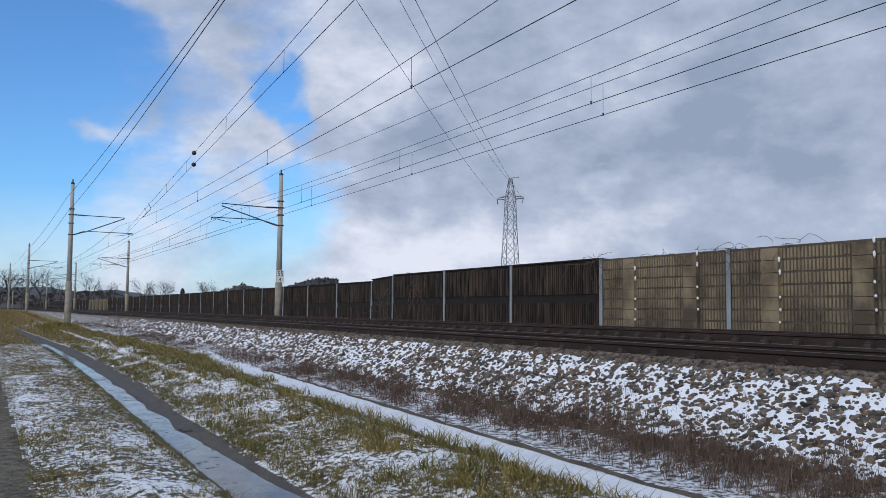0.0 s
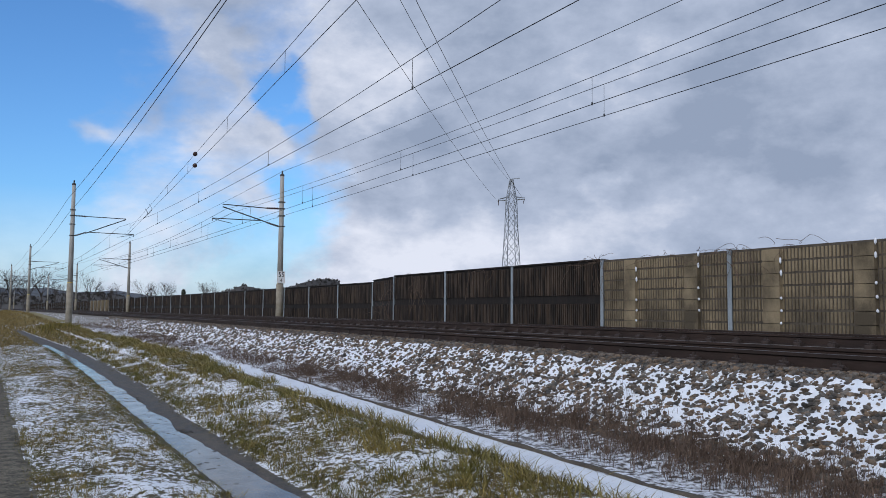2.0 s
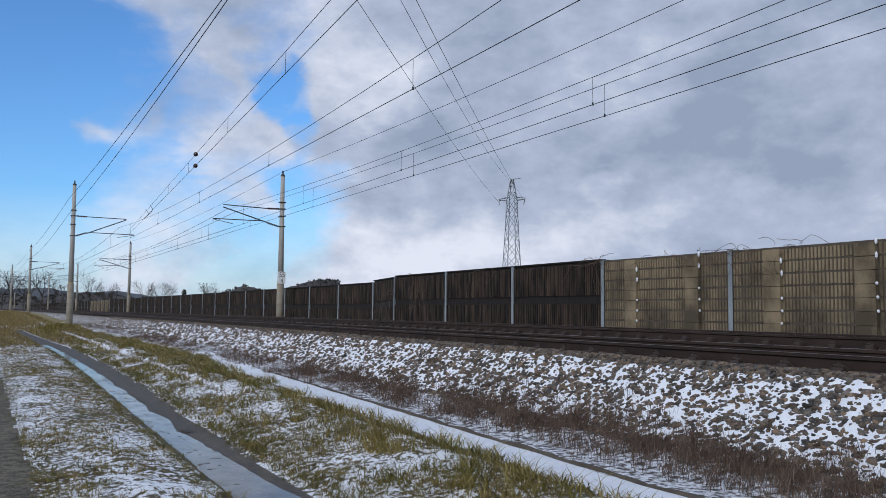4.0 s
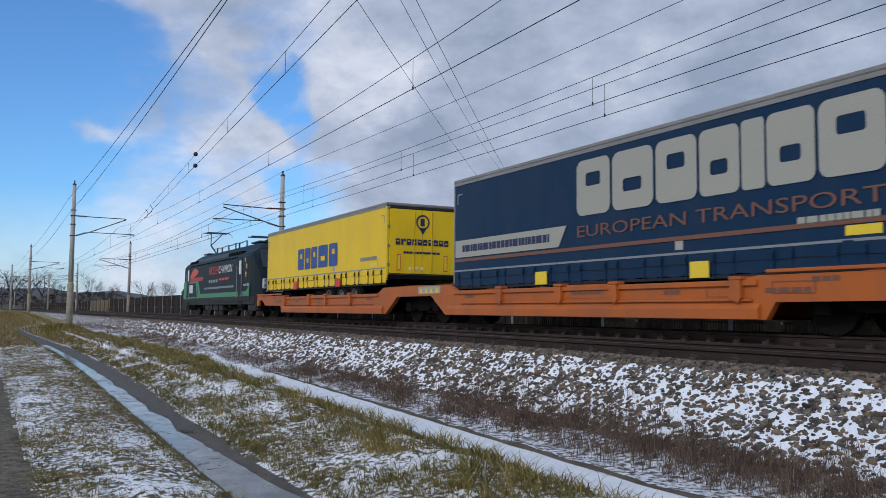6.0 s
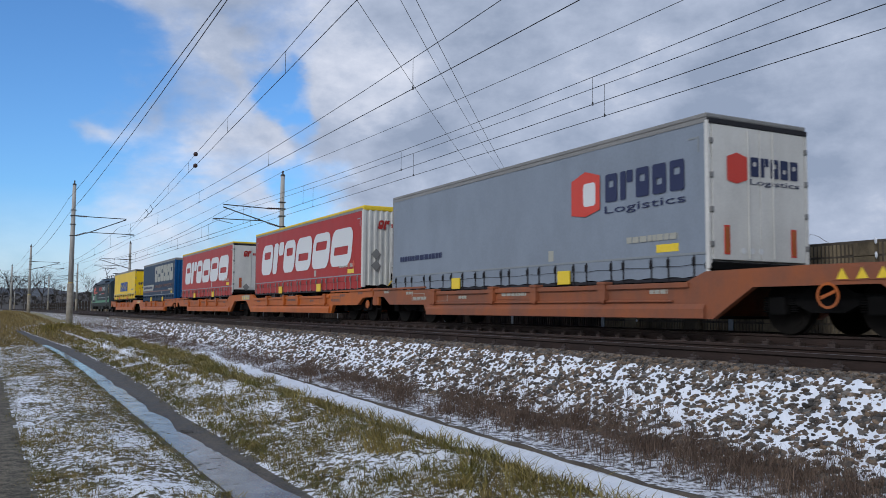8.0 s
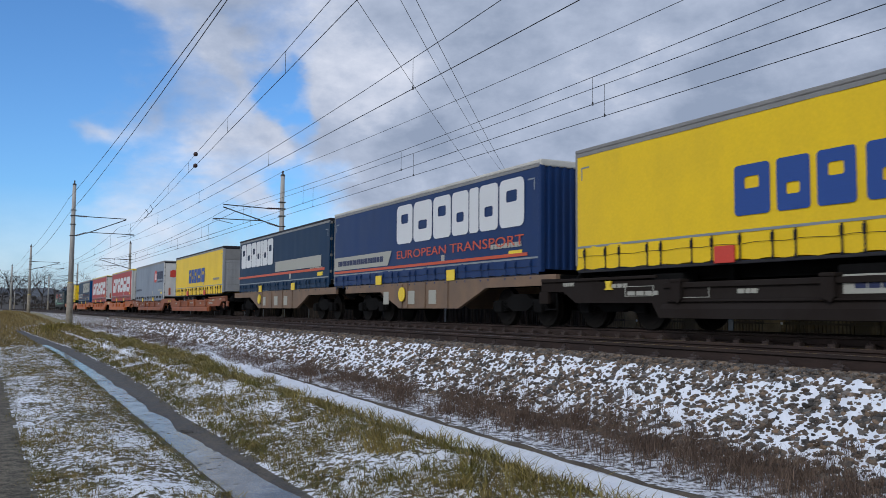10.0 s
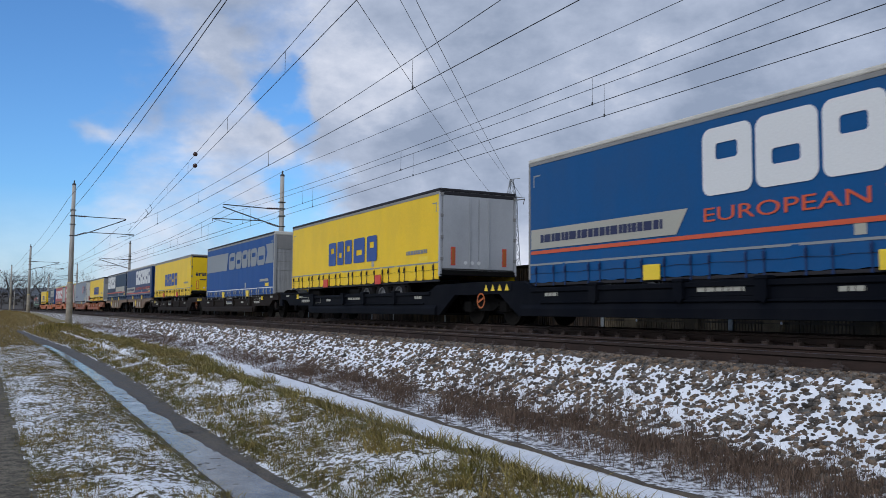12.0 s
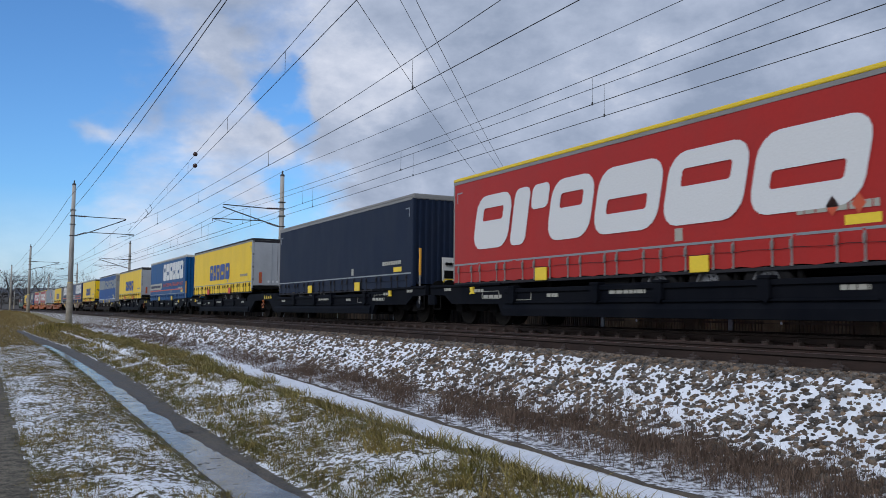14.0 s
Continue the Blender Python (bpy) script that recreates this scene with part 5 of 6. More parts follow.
        part("floor_pan", box(bmesh.new(), -1.3, 1.3, min(g(2.1), g(13.1)), max(g(2.1), g(13.1)), 0.24, 0.29), P["black"], root)
        part("end_deck", box(bmesh.new(), -1.3, 1.3, min(g(13.2), g(17.0)), max(g(13.2), g(17.0)), 0.80, 0.96), P["black"], root)
        part("joint_deck", box(bmesh.new(), -1.2, 1.2, min(g(0.02), g(2.0)), max(g(0.02), g(2.0)), 0.80, 1.0), P["black"], root)
        bogie(root, g(14.9), P["black"])
        if which == 1:
            bogie(root, 0.0, P["black"])
            if mat != "orange":
                ring = [(0.2 * math.cos(2 * math.pi * k / 24), 0.2 * math.sin(2 * math.pi * k / 24)) for k in range(24)]
                flat("brake_mark", ring, P["orange"], root, SIDE_M @ Matrix.Translation((0.3, 0.62, 1.42)), [(x * 0.8, y * 0.8) for x, y in ring], label="orange ring mark")
                flat("brake_mark_bar", [(-0.13, -0.06), (0.13, 0.04), (0.13, 0.09), (-0.13, -0.01)], P["orange"], root, SIDE_M @ Matrix.Translation((0.3, 0.62, 1.42)))
        else:
            part("warning_panel", box(bmesh.new(), -1.415, -1.395, -1.75, -0.35, 0.84, 1.05, 0.004), P["letter_cream" if mat == "orange" else mat], root, "panel with yellow warning triangles")
            for k in range(4):
                flat("warning_triangle", [(-0.1, 0.0), (0.1, 0.0), (0.0, 0.17)], P["tab_yellow"], root, SIDE_M @ Matrix.Translation((0.55 + 0.33 * k, 0.86, 1.416)))
        buffers(root, g(17.05), which, P["black"])
        bm = bmesh.new()
        yb = g(17.0)
        box(bm, -1.40, -1.30, min(yb, yb + which * 0.35) - 0.2, max(yb, yb + which * 0.35) - 0.2, 0.52, 0.80, 0.02)
        part("end_step", bm, P[mat], root)
        if which < 0:
            part("brake_drum", disc(bmesh.new(), (-1.36, g(16.55), 0.56), (1, 0, 0), 0.14, 0.03, 18), P[mat], root)
        part("buffer_sleeve", box(bmesh.new(), -1.1, 1.1, min(yb, yb + which * 0.12), max(yb, yb + which * 0.12), 0.78, 1.08, 0.02), P["black"], root)
        bm = bmesh.new()
        for a, b in (((-1.36, yb - which * 0.1, 0.8), (-1.36, yb - which * 0.1, 0.40)), ((-1.36, yb - which * 0.1, 0.40), (-1.36, yb - which * 0.5, 0.40)), ((-1.36, yb - which * 0.5, 0.40), (-1.36, yb - which * 0.5, 0.8))):
            rod(bm, a, b, 0.018, 6)
        part("foot_step", bm, P["black"], root)
        tube("brake_hose", [(-0.35, yb + which * 0.1, 0.85), (-0.38, yb + which * 0.3, 0.6), (-0.3, yb + which * 0.5, 0.5), (-0.15, yb + which * 0.62, 0.6)], 0.03, P["black"], root, 6)
        part("hitch", prism(bmesh.new(), [(g(14.2) - 0.4, 0.96), (g(14.2) + 0.4, 0.96), (g(14.2) + 0.15, 1.2), (g(14.2) - 0.15, 1.2)], -0.5, 0.5), P["black"], root)
        rolling(root, joint)


pocket_wagon(-138.40, -156.60, "orange", "bright orange twin pocket wagon on three bogies", marks="letter_brown")
pocket_wagon(-172.82, -190.88, "orange", "bright orange twin pocket wagon on three bogies", marks="letter_brown")
pocket_wagon(-207.05, -225.15, "rust", "rusty orange-brown twin pocket wagon with worn paint")
pocket_wagon(-271.32, -289.51, "wagon_dark", "dark brown twin pocket wagon with white stencil marks", plate="letter_cream")
pocket_wagon(-305.83, -324.04, "wagon_black", "black twin pocket wagon with white stencil marks")
pocket_wagon(-340.40, -358.58, "wagon_black", "black twin pocket wagon with white stencil marks")
pocket_wagon(-374.85, -393.05, "wagon_black", "black twin pocket wagon with white stencil marks")


def container_wagon(near, length):
    root = empty("container_wagon", "dusty brown container wagon with fish-bellied side sill", "freight wagon", "wagons of the train")
    n = length
    out = [(0.0, 1.2), (n, 1.2), (n, 0.95), (n - 3.1, 0.95), (n - 4.6, 0.42), (4.6, 0.42), (3.1, 0.95), (0.0, 0.95)]
    for s in (-1, 1):
        part("side_sill", prism(bmesh.new(), out, s * 1.25 - 0.05, s * 1.25 + 0.05), P["wagon_brown"], root)
    for y in (5.2, 6.6, 8.2, n - 5.2):
        part("web_plate", box(bmesh.new(), -1.34, -1.29, y - 0.05, y + 0.05, 0.45, 1.18), P["wagon_brown"], root)
    for y, w in ((5.9, 0.45), (7.3, 0.5), (9.2, 0.4)):
        part("notice_plate", box(bmesh.new(), -1.315, -1.29, y, y + w, 0.55, 0.95), P["letter_cream"], root)
    part("hand_wheel", disc(bmesh.new(), (-1.36, n - 4.9, 0.85), (1, 0, 0), 0.22, 0.04, 20), P["tab_yellow"], root)
    part("deck", box(bmesh.new(), -1.2, 1.2, 0.0, n, 1.05, 1.19), P["black"], root)
    bogie(root, 1.9, P["black"])
    bogie(root, n - 1.9, P["black"])
    buffers(root, 0.0, -1, P["black"])
    buffers(root, n, 1, P["black"])
    rolling(root, near)


container_wagon(-243.0, 15.0)
container_wagon(-257.0, 13.0)


# ---------------------------------------------------------------- locomotive
P["loco"] = plain("loco_slate", (0.016, 0.027, 0.034), 0.45, dirt=0.1)
P["loco_green"] = plain("loco_green", (0.015, 0.20, 0.075), 0.4, dirt=0.1)
P["loco_grey"] = plain("loco_grey", (0.030, 0.033, 0.032), 0.5, dirt=0.25)
P["loco_roof"] = plain("loco_roof_grey", (0.035, 0.042, 0.05), 0.5, dirt=0.2)
P["glass"] = plain("window_glass", (0.03, 0.04, 0.05), 0.08)
P["lamp"] = plain("lamp_glass", (0.55, 0.57, 0.58), 0.15)
P["star"] = plain("print_gold", (0.50, 0.30, 0.05), 0.5)


def loco_body(bm, n):
    stations = [(-0.62, 1.10, 1.85), (-0.50, 1.22, 2.15), (-0.1, 1.38, 2.75), (0.35, 1.46, 3.42), (0.9, 1.5, 3.66), (1.9, 1.5, 3.72), (n / 2, 1.5, 3.72), (n - 1.9, 1.5, 3.72), (n - 0.9, 1.5, 3.66), (n - 0.35, 1.46, 3.42), (n + 0.1, 1.38, 2.75), (n + 0.5, 1.22, 2.15), (n + 0.62, 1.10, 1.85)]
    last = None
    for y, w, zt in stations:
        zs = min(2.98, zt - 0.06)
        zm = min(3.35, zt - 0.02)
        sec = [(-w, 0.78), (-w, 1.5), (-w, zs), (-w * 0.90, zs + (zm - zs) * 0.55), (-w * 0.72, zm), (-w * 0.45, zt), (w * 0.45, zt), (w * 0.72, zm), (w * 0.90, zs + (zm - zs) * 0.55), (w, zs), (w, 1.5), (w, 0.78)]
        ring = [bm.verts.new((x, y, z)) for x, z in sec]
        if last:
            for k in range(len(sec)):
                j = (k + 1) % len(sec)
                bm.faces.new((last[k], last[j], ring[j], ring[k]))
        else:
            bm.faces.new(list(reversed(ring)))
        last = ring
    bm.faces.new(last)
    return bm


def side_poly(name, pts, mat, root, off=0.006, label="", x=-1.5):
    v = [(x - off, y, z) for y, z in pts]
    return mesh(name, v, [tuple(range(len(v)))], mat, root, label)


def locomotive():
    n = 16.75
    root = empty("locomotive", "dark slate and green electric locomotive with raised pantograph", "locomotive")
    part("body", loco_body(bmesh.new(), n), P["loco"], root)
    part("under_frame", box(bmesh.new(), -1.47, 1.47, -0.35, n + 0.35, 0.60, 0.98, 0.03), P["loco_grey"], root)
    for y0, y1 in ((-0.55, 0.9), (n - 0.9, n + 0.55)):
        part("buffer_beam", box(bmesh.new(), -1.42, 1.42, y0, y1, 0.28, 0.95, 0.05), P["loco_grey"], root)
    side_poly("green_band", [(0.45, 1.02), (16.5, 1.02), (16.5, 2.05), (15.4, 2.12), (12.2, 2.12), (11.4, 1.26), (1.0, 1.26), (0.3, 1.62)], P["loco_green"], root)
    side_poly("slate_inset", [(11.9, 1.10), (15.6, 1.10), (15.3, 1.95), (12.45, 1.95)], P["loco"], root, 0.010)
    side_poly("white_mark", [(13.6, 1.35), (15.0, 1.35), (15.3, 1.6), (15.0, 1.85), (13.6, 1.85)], P["letter_white"], root, 0.014)
    side_poly("green_edge", [(12.3, 1.0), (12.0, 1.0), (12.55, 2.05), (12.85, 2.05)], P["loco_green"], root, 0.012)
    side_poly("grey_strip", [(0.3, 0.80), (16.6, 0.80), (16.6, 1.0), (0.3, 1.0)], P["loco_grey"], root, 0.006)
    m0 = SIDE_M @ Matrix.Translation((0, 0, 1.512))
    writing("slogan", "HIDDEN", 0.42, P["tab_red"], root, m0 @ Matrix.Translation((-9.15, 2.32, 0)), width=2.3)
    writing("slogan", "CHAMPION", 0.42, P["letter_white"], root, m0 @ Matrix.Translation((-6.75, 2.32, 0)), width=2.9)
    bars("script_bars", root, m0 @ Matrix.Translation((-9.2, 1.86, 0)), 0, 2.3, 0, 0.16, P["letter_grey"], 5, 11)
    bars("script_bars", root, m0 @ Matrix.Translation((-6.7, 1.94, 0)), 0, 2.3, 0, 0.12, P["tab_red"], 4, 12)
    bars("small_bars", root, m0 @ Matrix.Translation((-10.3, 1.50, 0)), 0, 6.9, 0, 0.11, P["letter_grey"], 26, 13)
    writing("date", "March 2020", 0.12, P["letter_white"], root, m0 @ Matrix.Translation((-1.45, 1.52, 0)), width=1.0)
    side_poly("lips_mark", [(14.6, 2.35), (13.9, 2.25), (12.6, 2.42), (12.0, 2.62), (12.8, 2.85), (13.6, 2.80), (14.2, 2.55)], P["letter_orange"], root, 0.008)
    side_poly("lips_mark", [(15.1, 2.28), (14.0, 2.0), (11.0, 2.05), (10.6, 2.25), (13.0, 2.3)], P["letter_red"], root, 0.007)
    for y, z, r in ((1.18, 2.82, 0.16), (0.92, 2.50, 0.19), (1.05, 2.12, 0.22), (1.95, 1.84, 0.22)):
        pts = []
        for k in range(10):
            a = math.pi / 2 + 2 * math.pi * k / 10
            q = r if k % 2 == 0 else r * 0.42
            pts.append((y + q * math.cos(a), z + q * math.sin(a)))
        c = (y, z)
        v = [(-1.512, c[0], c[1])] + [(-1.512, a, b) for a, b in pts]
        mesh("star", v, [(0, i + 1, (i + 1) % 10 + 1) for i in range(10)], P["star"], root, "gold printed star")
    for y in (2.15, n - 1.75):
        d = part("cab_door", box(bmesh.new(), -1.515, -1.49, y - 0.36, y + 0.36, 1.05, 3.0, 0.008), P["loco"], root)
        part("door_window", box(bmesh.new(), -1.525, -1.51, y - 0.2, y + 0.2, 2.12, 2.82, 0.01), P["lamp"], d, "pale door window")
        for dy in (-0.46, 0.46):
            part("hand_rail", rod(bmesh.new(), (-1.56, y + dy, 0.95), (-1.56, y + dy, 2.55), 0.02, 6), P["rim"], d)
        bm = bmesh.new()
        for z in (0.35, 0.58, 0.8):
            box(bm, -1.5, -1.3, y - 0.24, y + 0.24, z - 0.02, z + 0.02)
        for s in (-0.24, 0.24):
            box(bm, -1.5, -1.46, y + s - 0.02, y + s + 0.02, 0.3, 1.0)
        part("step_ladder", bm, P["loco_grey"], root)
    # near end
    bm = bmesh.new()
    v = [bm.verts.new(p) for p in ((-1.05, -0.36, 2.36), (1.05, -0.36, 2.36), (1.1, 0.26, 3.28), (-1.1, 0.26, 3.28))]
    bm.faces.new(v)
    r = bmesh.ops.extrude_face_region(bm, geom=bm.faces[:])
    for q in [x for x in r["geom"] if isinstance(x, bmesh.types.BMVert)]:
        q.co.y -= 0.05
        q.co.z += 0.03
    part("windscreen", bm, P["glass"], root, "wide dark windscreen")
    part("top_lamp", disc(bmesh.new(), (0, 0.28, 3.5), (0, 1, -0.5), 0.10, 0.1, 14), P["lamp"], root)
    for s in (-1, 1):
        hl = part("headlight", box(bmesh.new(), s * 0.98 - 0.15, s * 0.98 + 0.15, -0.66, -0.42, 1.36, 1.85, 0.04), P["lamp"], root, "clear twin headlight cluster")
        for z in (1.52, 1.76):
            part("headlight_lens", disc(bmesh.new(), (s * 0.98, -0.68, z), (0, 1, 0), 0.09, 0.05, 14), P["steel"], hl)
    for k in range(4):
        part("grille_bar", box(bmesh.new(), -0.92, 0.92, -0.67, -0.60, 1.38 + 0.12 * k, 1.45 + 0.12 * k, 0.01), P["loco_green"], root, "green grille bar")
    part("white_strip", box(bmesh.new(), -0.95, 0.95, -0.66, -0.6, 1.22, 1.30), P["letter_cream"], root)
    for s in (-1.15, 1.15):
        part("step_box", box(bmesh.new(), s - 0.2, s + 0.2, -0.62, -0.4, 0.35, 0.9, 0.02), P["loco_grey"], root)
    # roof
    for y0, y1 in ((2.5, 5.3), (13.2, 15.4)):
        for k in range(3):
            a, b = y0 + (y1 - y0) * k / 3, y0 + (y1 - y0) * (k + 1) / 3 - 0.08
            part("roof_grille", box(bmesh.new(), -1.36, -0.98, a, b, 3.14, 3.34, 0.02), P["black"], root)
    part("roof_fairing", box(bmesh.new(), -1.32, 1.32, 5.4, 13.1, 3.05, 3.42, 0.10), P["loco_roof"], root)
    for i in range(28):
        put("vent_tooth", shared("vent_tooth", lambda bm: box(bm, -0.03, 0.0, -0.14, 0.14, 0, 0.05), P["black"]), root, (-1.5, 2.9 + 0.42 * i, 2.98))
    for y in (4.6, 6.2, 7.0, 8.6, 10.2, 11.4):
        part("roof_insulator", ribbed((-0.55, y, 3.70), (-0.55, y, 4.02), 0.06), M["ceramic"], root)
    tube("roof_cable", [(-0.55, y, 4.03 + 0.03 * math.sin(y * 3)) for y in (4.6, 5.4, 6.2, 7.0, 7.8, 8.6, 9.4, 10.2, 11.4, 12.6)], 0.025, M["steel_dark"], root)
    p = part("pantograph", box(bmesh.new(), -0.6, 0.6, 13.6, 15.0, 3.80, 3.88, 0.02), M["steel_dark"], root, "raised single-arm pantograph")
    part("lower_arm", rod(bmesh.new(), (0, 14.0, 3.88), (0, 15.7, 4.52), 0.05, 8), M["steel_dark"], p)
    for s in (-0.35, 0.35):
        part("upper_arm", rod(bmesh.new(), (0.0, 15.7, 4.52), (s, 14.1, 5.15), 0.03, 6), M["steel_dark"], p)
        part("contact_strip", rod(bmesh.new(), (-0.7, 14.1 + s, 5.2), (0.7, 14.1 + s, 5.2), 0.03, 6), M["steel_dark"], p)
    for s in (-1, 1):
        tube("horn", [(s * 0.7, 14.1, 5.2), (s * 0.85, 14.1, 5.17), (s * 0.95, 14.1, 5.05), (s * 0.98, 14.1, 4.95)], 0.02, M["steel_dark"], p)
    q = part("folded_pantograph", box(bmesh.new(), -0.6, 0.6, 2.0, 3.6, 3.80, 3.88, 0.02), M["steel_dark"], root, "folded pantograph lying on the roof")
    part("lower_arm", rod(bmesh.new(), (0, 3.4, 3.92), (0, 1.4, 4.02), 0.05, 8), M["steel_dark"], q)
    for s in (-0.35, 0.35):
        part("upper_arm", rod(bmesh.new(), (0, 1.5, 4.05), (s, 3.2, 4.12), 0.03, 6), M["steel_dark"], q)
        part("contact_strip", rod(bmesh.new(), (-0.8, 3.2 + s, 4.15), (0.8, 3.2 + s, 4.15), 0.03, 6), M["steel_dark"], q)
    # running gear
    wm = shared("drive_wheel", lambda bm: [disc(bm, (0, 0, 0), (1, 0, 0), 0.62, 0.13, 30), disc(bm, (-0.08, 0, 0), (1, 0, 0), 0.16, 0.14, 16), disc(bm, (0.07, 0, 0), (1, 0, 0), 0.65, 0.03, 30)], P["wheel"])
    tm = shared("wheel_rim_bright", lambda bm: [disc(bm, (-0.068, 0, 0), (1, 0, 0), 0.56, 0.006, 30)], P["loco_grey"])
    for yc in (3.8, 13.1):
        b = part("bogie", box(bmesh.new(), -1.3, -1.08, yc - 2.1, yc + 2.1, 0.62, 0.86, 0.04), P["loco_grey"], root)
        part("bogie_far_side", box(bmesh.new(), 1.08, 1.3, yc - 2.1, yc + 2.1, 0.62, 0.86, 0.04), P["loco_grey"], root)
        for dy in (-1.46, 1.46):
            w = put("wheel", wm, b, (-0.82, yc + dy, 0.63))
            put("wheel_disc", tm, w, (0, 0, 0))
            put("wheel", wm, b, (0.82, yc + dy, 0.63), rot=(0, 0, math.pi))
            part("axle_box", box(bmesh.new(), -1.25, -1.0, yc + dy - 0.2, yc + dy + 0.2, 0.45, 0.78, 0.04), P["loco_grey"], b)
            for ds in (-0.36, 0.36):
                part("spring", ribbed((-1.18, yc + dy + ds, 0.42), (-1.18, yc + dy + ds, 0.75), 0.09), P["black"], b)
            part("brake_block", box(bmesh.new(), -1.0, -0.8, yc + dy * 0.45 - 0.1, yc + dy * 0.45 + 0.1, 0.3, 0.7, 0.03), P["black"], b)
        part("traction_bar", rod(bmesh.new(), (-1.15, yc - 1.2, 0.5), (-1.15, yc + 1.2, 0.42), 0.06, 8), P["black"], b)
    for y, w in ((6.4, 0.8), (7.5, 1.1), (8.9, 0.7), (9.8, 0.9)):
        part("under_box", box(bmesh.new(), -1.35, 1.35, y, y + w, 0.30, 0.66, 0.04), P["loco_grey"], root)
    buffers(root, -0.35, -1, P["black"])
    buffers(root, n + 0.35, 1, P["black"])
    rolling(root, -122.9)


locomotive()


# ---------------------------------------------------------------- stones, grass, weeds
def bank_z(x):
    pts = [(5.6, -1.10), (6.0, -0.96), (6.3, -0.76), (6.6, -0.56), (6.95, -0.29), (7.1, -0.235), (9.2, -0.25)]
    for (a, za), (b, zb) in zip(pts, pts[1:]):
        if a <= x <= b:
            return za + (zb - za) * (x - a) / (b - a)
    return pts[-1][1]


def stone_shape(seed):
    rnd = random.Random(seed)
    bm = bmesh.new()
    bmesh.ops.create_icosphere(bm, subdivisions=1, radius=1.0)
    for v in bm.verts:
        v.co *= rnd.uniform(0.72, 1.18)
        v.co.z *= 0.72
        v.co.x *= 1.0 + 0.25 * (seed % 3)
    vs = [tuple(v.co) for v in bm.verts]
    fs = [tuple(v.index for v in f.verts) for f in bm.faces]
    bm.free()
    return vs, fs


STONES = [stone_shape(i) for i in range(8)]


def ballast_stones():
    rnd = random.Random(4)
    spots = []
    for y0, y1, dens, big in ((2.2, 9, 1500, 0.0225), (9, 18, 1150, 0.0245), (18, 34, 680, 0.030), (34, 62, 420, 0.037)):
        for _ in range(int((y1 - y0) * 1.55 * dens)):
            x, y = rnd.uniform(5.75, 7.34), rnd.uniform(y0, y1)
            patch = noise.noise(Vector((x * 2.2, y * 1.6, 2.0))) * 0.5 + 0.5
            lower = 1.0 if x < 6.1 else 0.0
            keep = (0.54 if y < 14 else 0.40) + 0.25 * (patch - 0.45) + 0.35 * lower + (0.9 if x > 7.08 else 0.2 if x > 6.93 else 0)
            if rnd.random() < keep:
                spots.append((y, x, rnd.uniform(0.6, 1.25) ** 1.6 * 1.25 * big))
    spots.sort()
    near = [s for s in spots if 3.6 < s[0] < 6.4 and 6.05 < s[1] < 6.9][:300]
    chosen = set(near)
    metas = []
    for i, (vs, fs) in enumerate(STONES):
        me = bpy.data.meshes.new("stone")
        me.from_pydata(vs, [], fs)
        me.materials.append(M["stone_piece"])
        metas.append(me)
    for y, x, r in near:
        ob = new("stone", rnd.choice(metas))
        ob.parent = BALLAST
        ob.matrix_local = Matrix.LocRotScale((x, y, bank_z(x) + r * 0.34), Euler((rnd.uniform(-0.5, 0.5), rnd.uniform(-0.5, 0.5), rnd.uniform(0, 6.3))), (r, r, r))
    V3, F3 = [], []
    for s in spots:
        if s in chosen:
            continue
        y, x, r = s
        vs, fs = rnd.choice(STONES)
        mt = Matrix.LocRotScale((x + bend(y), y, bank_z(x) + r * 0.34), Euler((rnd.uniform(-0.5, 0.5), rnd.uniform(-0.5, 0.5), rnd.uniform(0, 6.3))), (r, r, r))
        b = len(V3)
        V3.extend(tuple(mt @ Vector(v)) for v in vs)
        F3.extend(tuple(i + b for i in f) for f in fs)
    ob = mesh("ballast_stones", V3, F3, M["stone"])
    tagged(ob, "angular grey-brown ballast stones poking through snow", "stones", kind="stuff")


def bank_snow():
    """Thin uneven snow lying between the stones of the bank."""
    ys = [2.2 + 0.045 * i for i in range(263)] + [14.06 + 0.08 * i for i in range(200)] + [30.1 + 0.14 * i for i in range(228)]
    xs = [5.72 + 0.034 * i for i in range(39)]
    verts, faces = [], []
    for y in ys:
        far = min(1.0, max(0.0, (y - 12) / 30))
        for x in xs:
            h = 0.034 * noise.noise(Vector((x * 7, y * 6, 1.0))) + 0.030 * noise.noise(Vector((x * 17, y * 14, 5.0))) + 0.012 * noise.noise(Vector((x * 1.6, y * 1.1, 8.0)))
            h += 0.0165 + 0.014 * far - 0.05 * max(0.0, (x - 6.96) / 0.10) - 0.05 * max(0.0, (6.02 - x) / 0.2)
            verts.append((x + bend(y), y, bank_z(x) + h))
    k = len(xs)
    for i in range(len(ys) - 1):
        for j in range(k - 1):
            faces.append((i * k + j, i * k + j + 1, (i + 1) * k + j + 1, (i + 1) * k + j))
    tagged(mesh("bank_snow", verts, faces, M["snow"], smooth=True), "thin patchy snow lying between the ballast stones", "snow", kind="stuff")


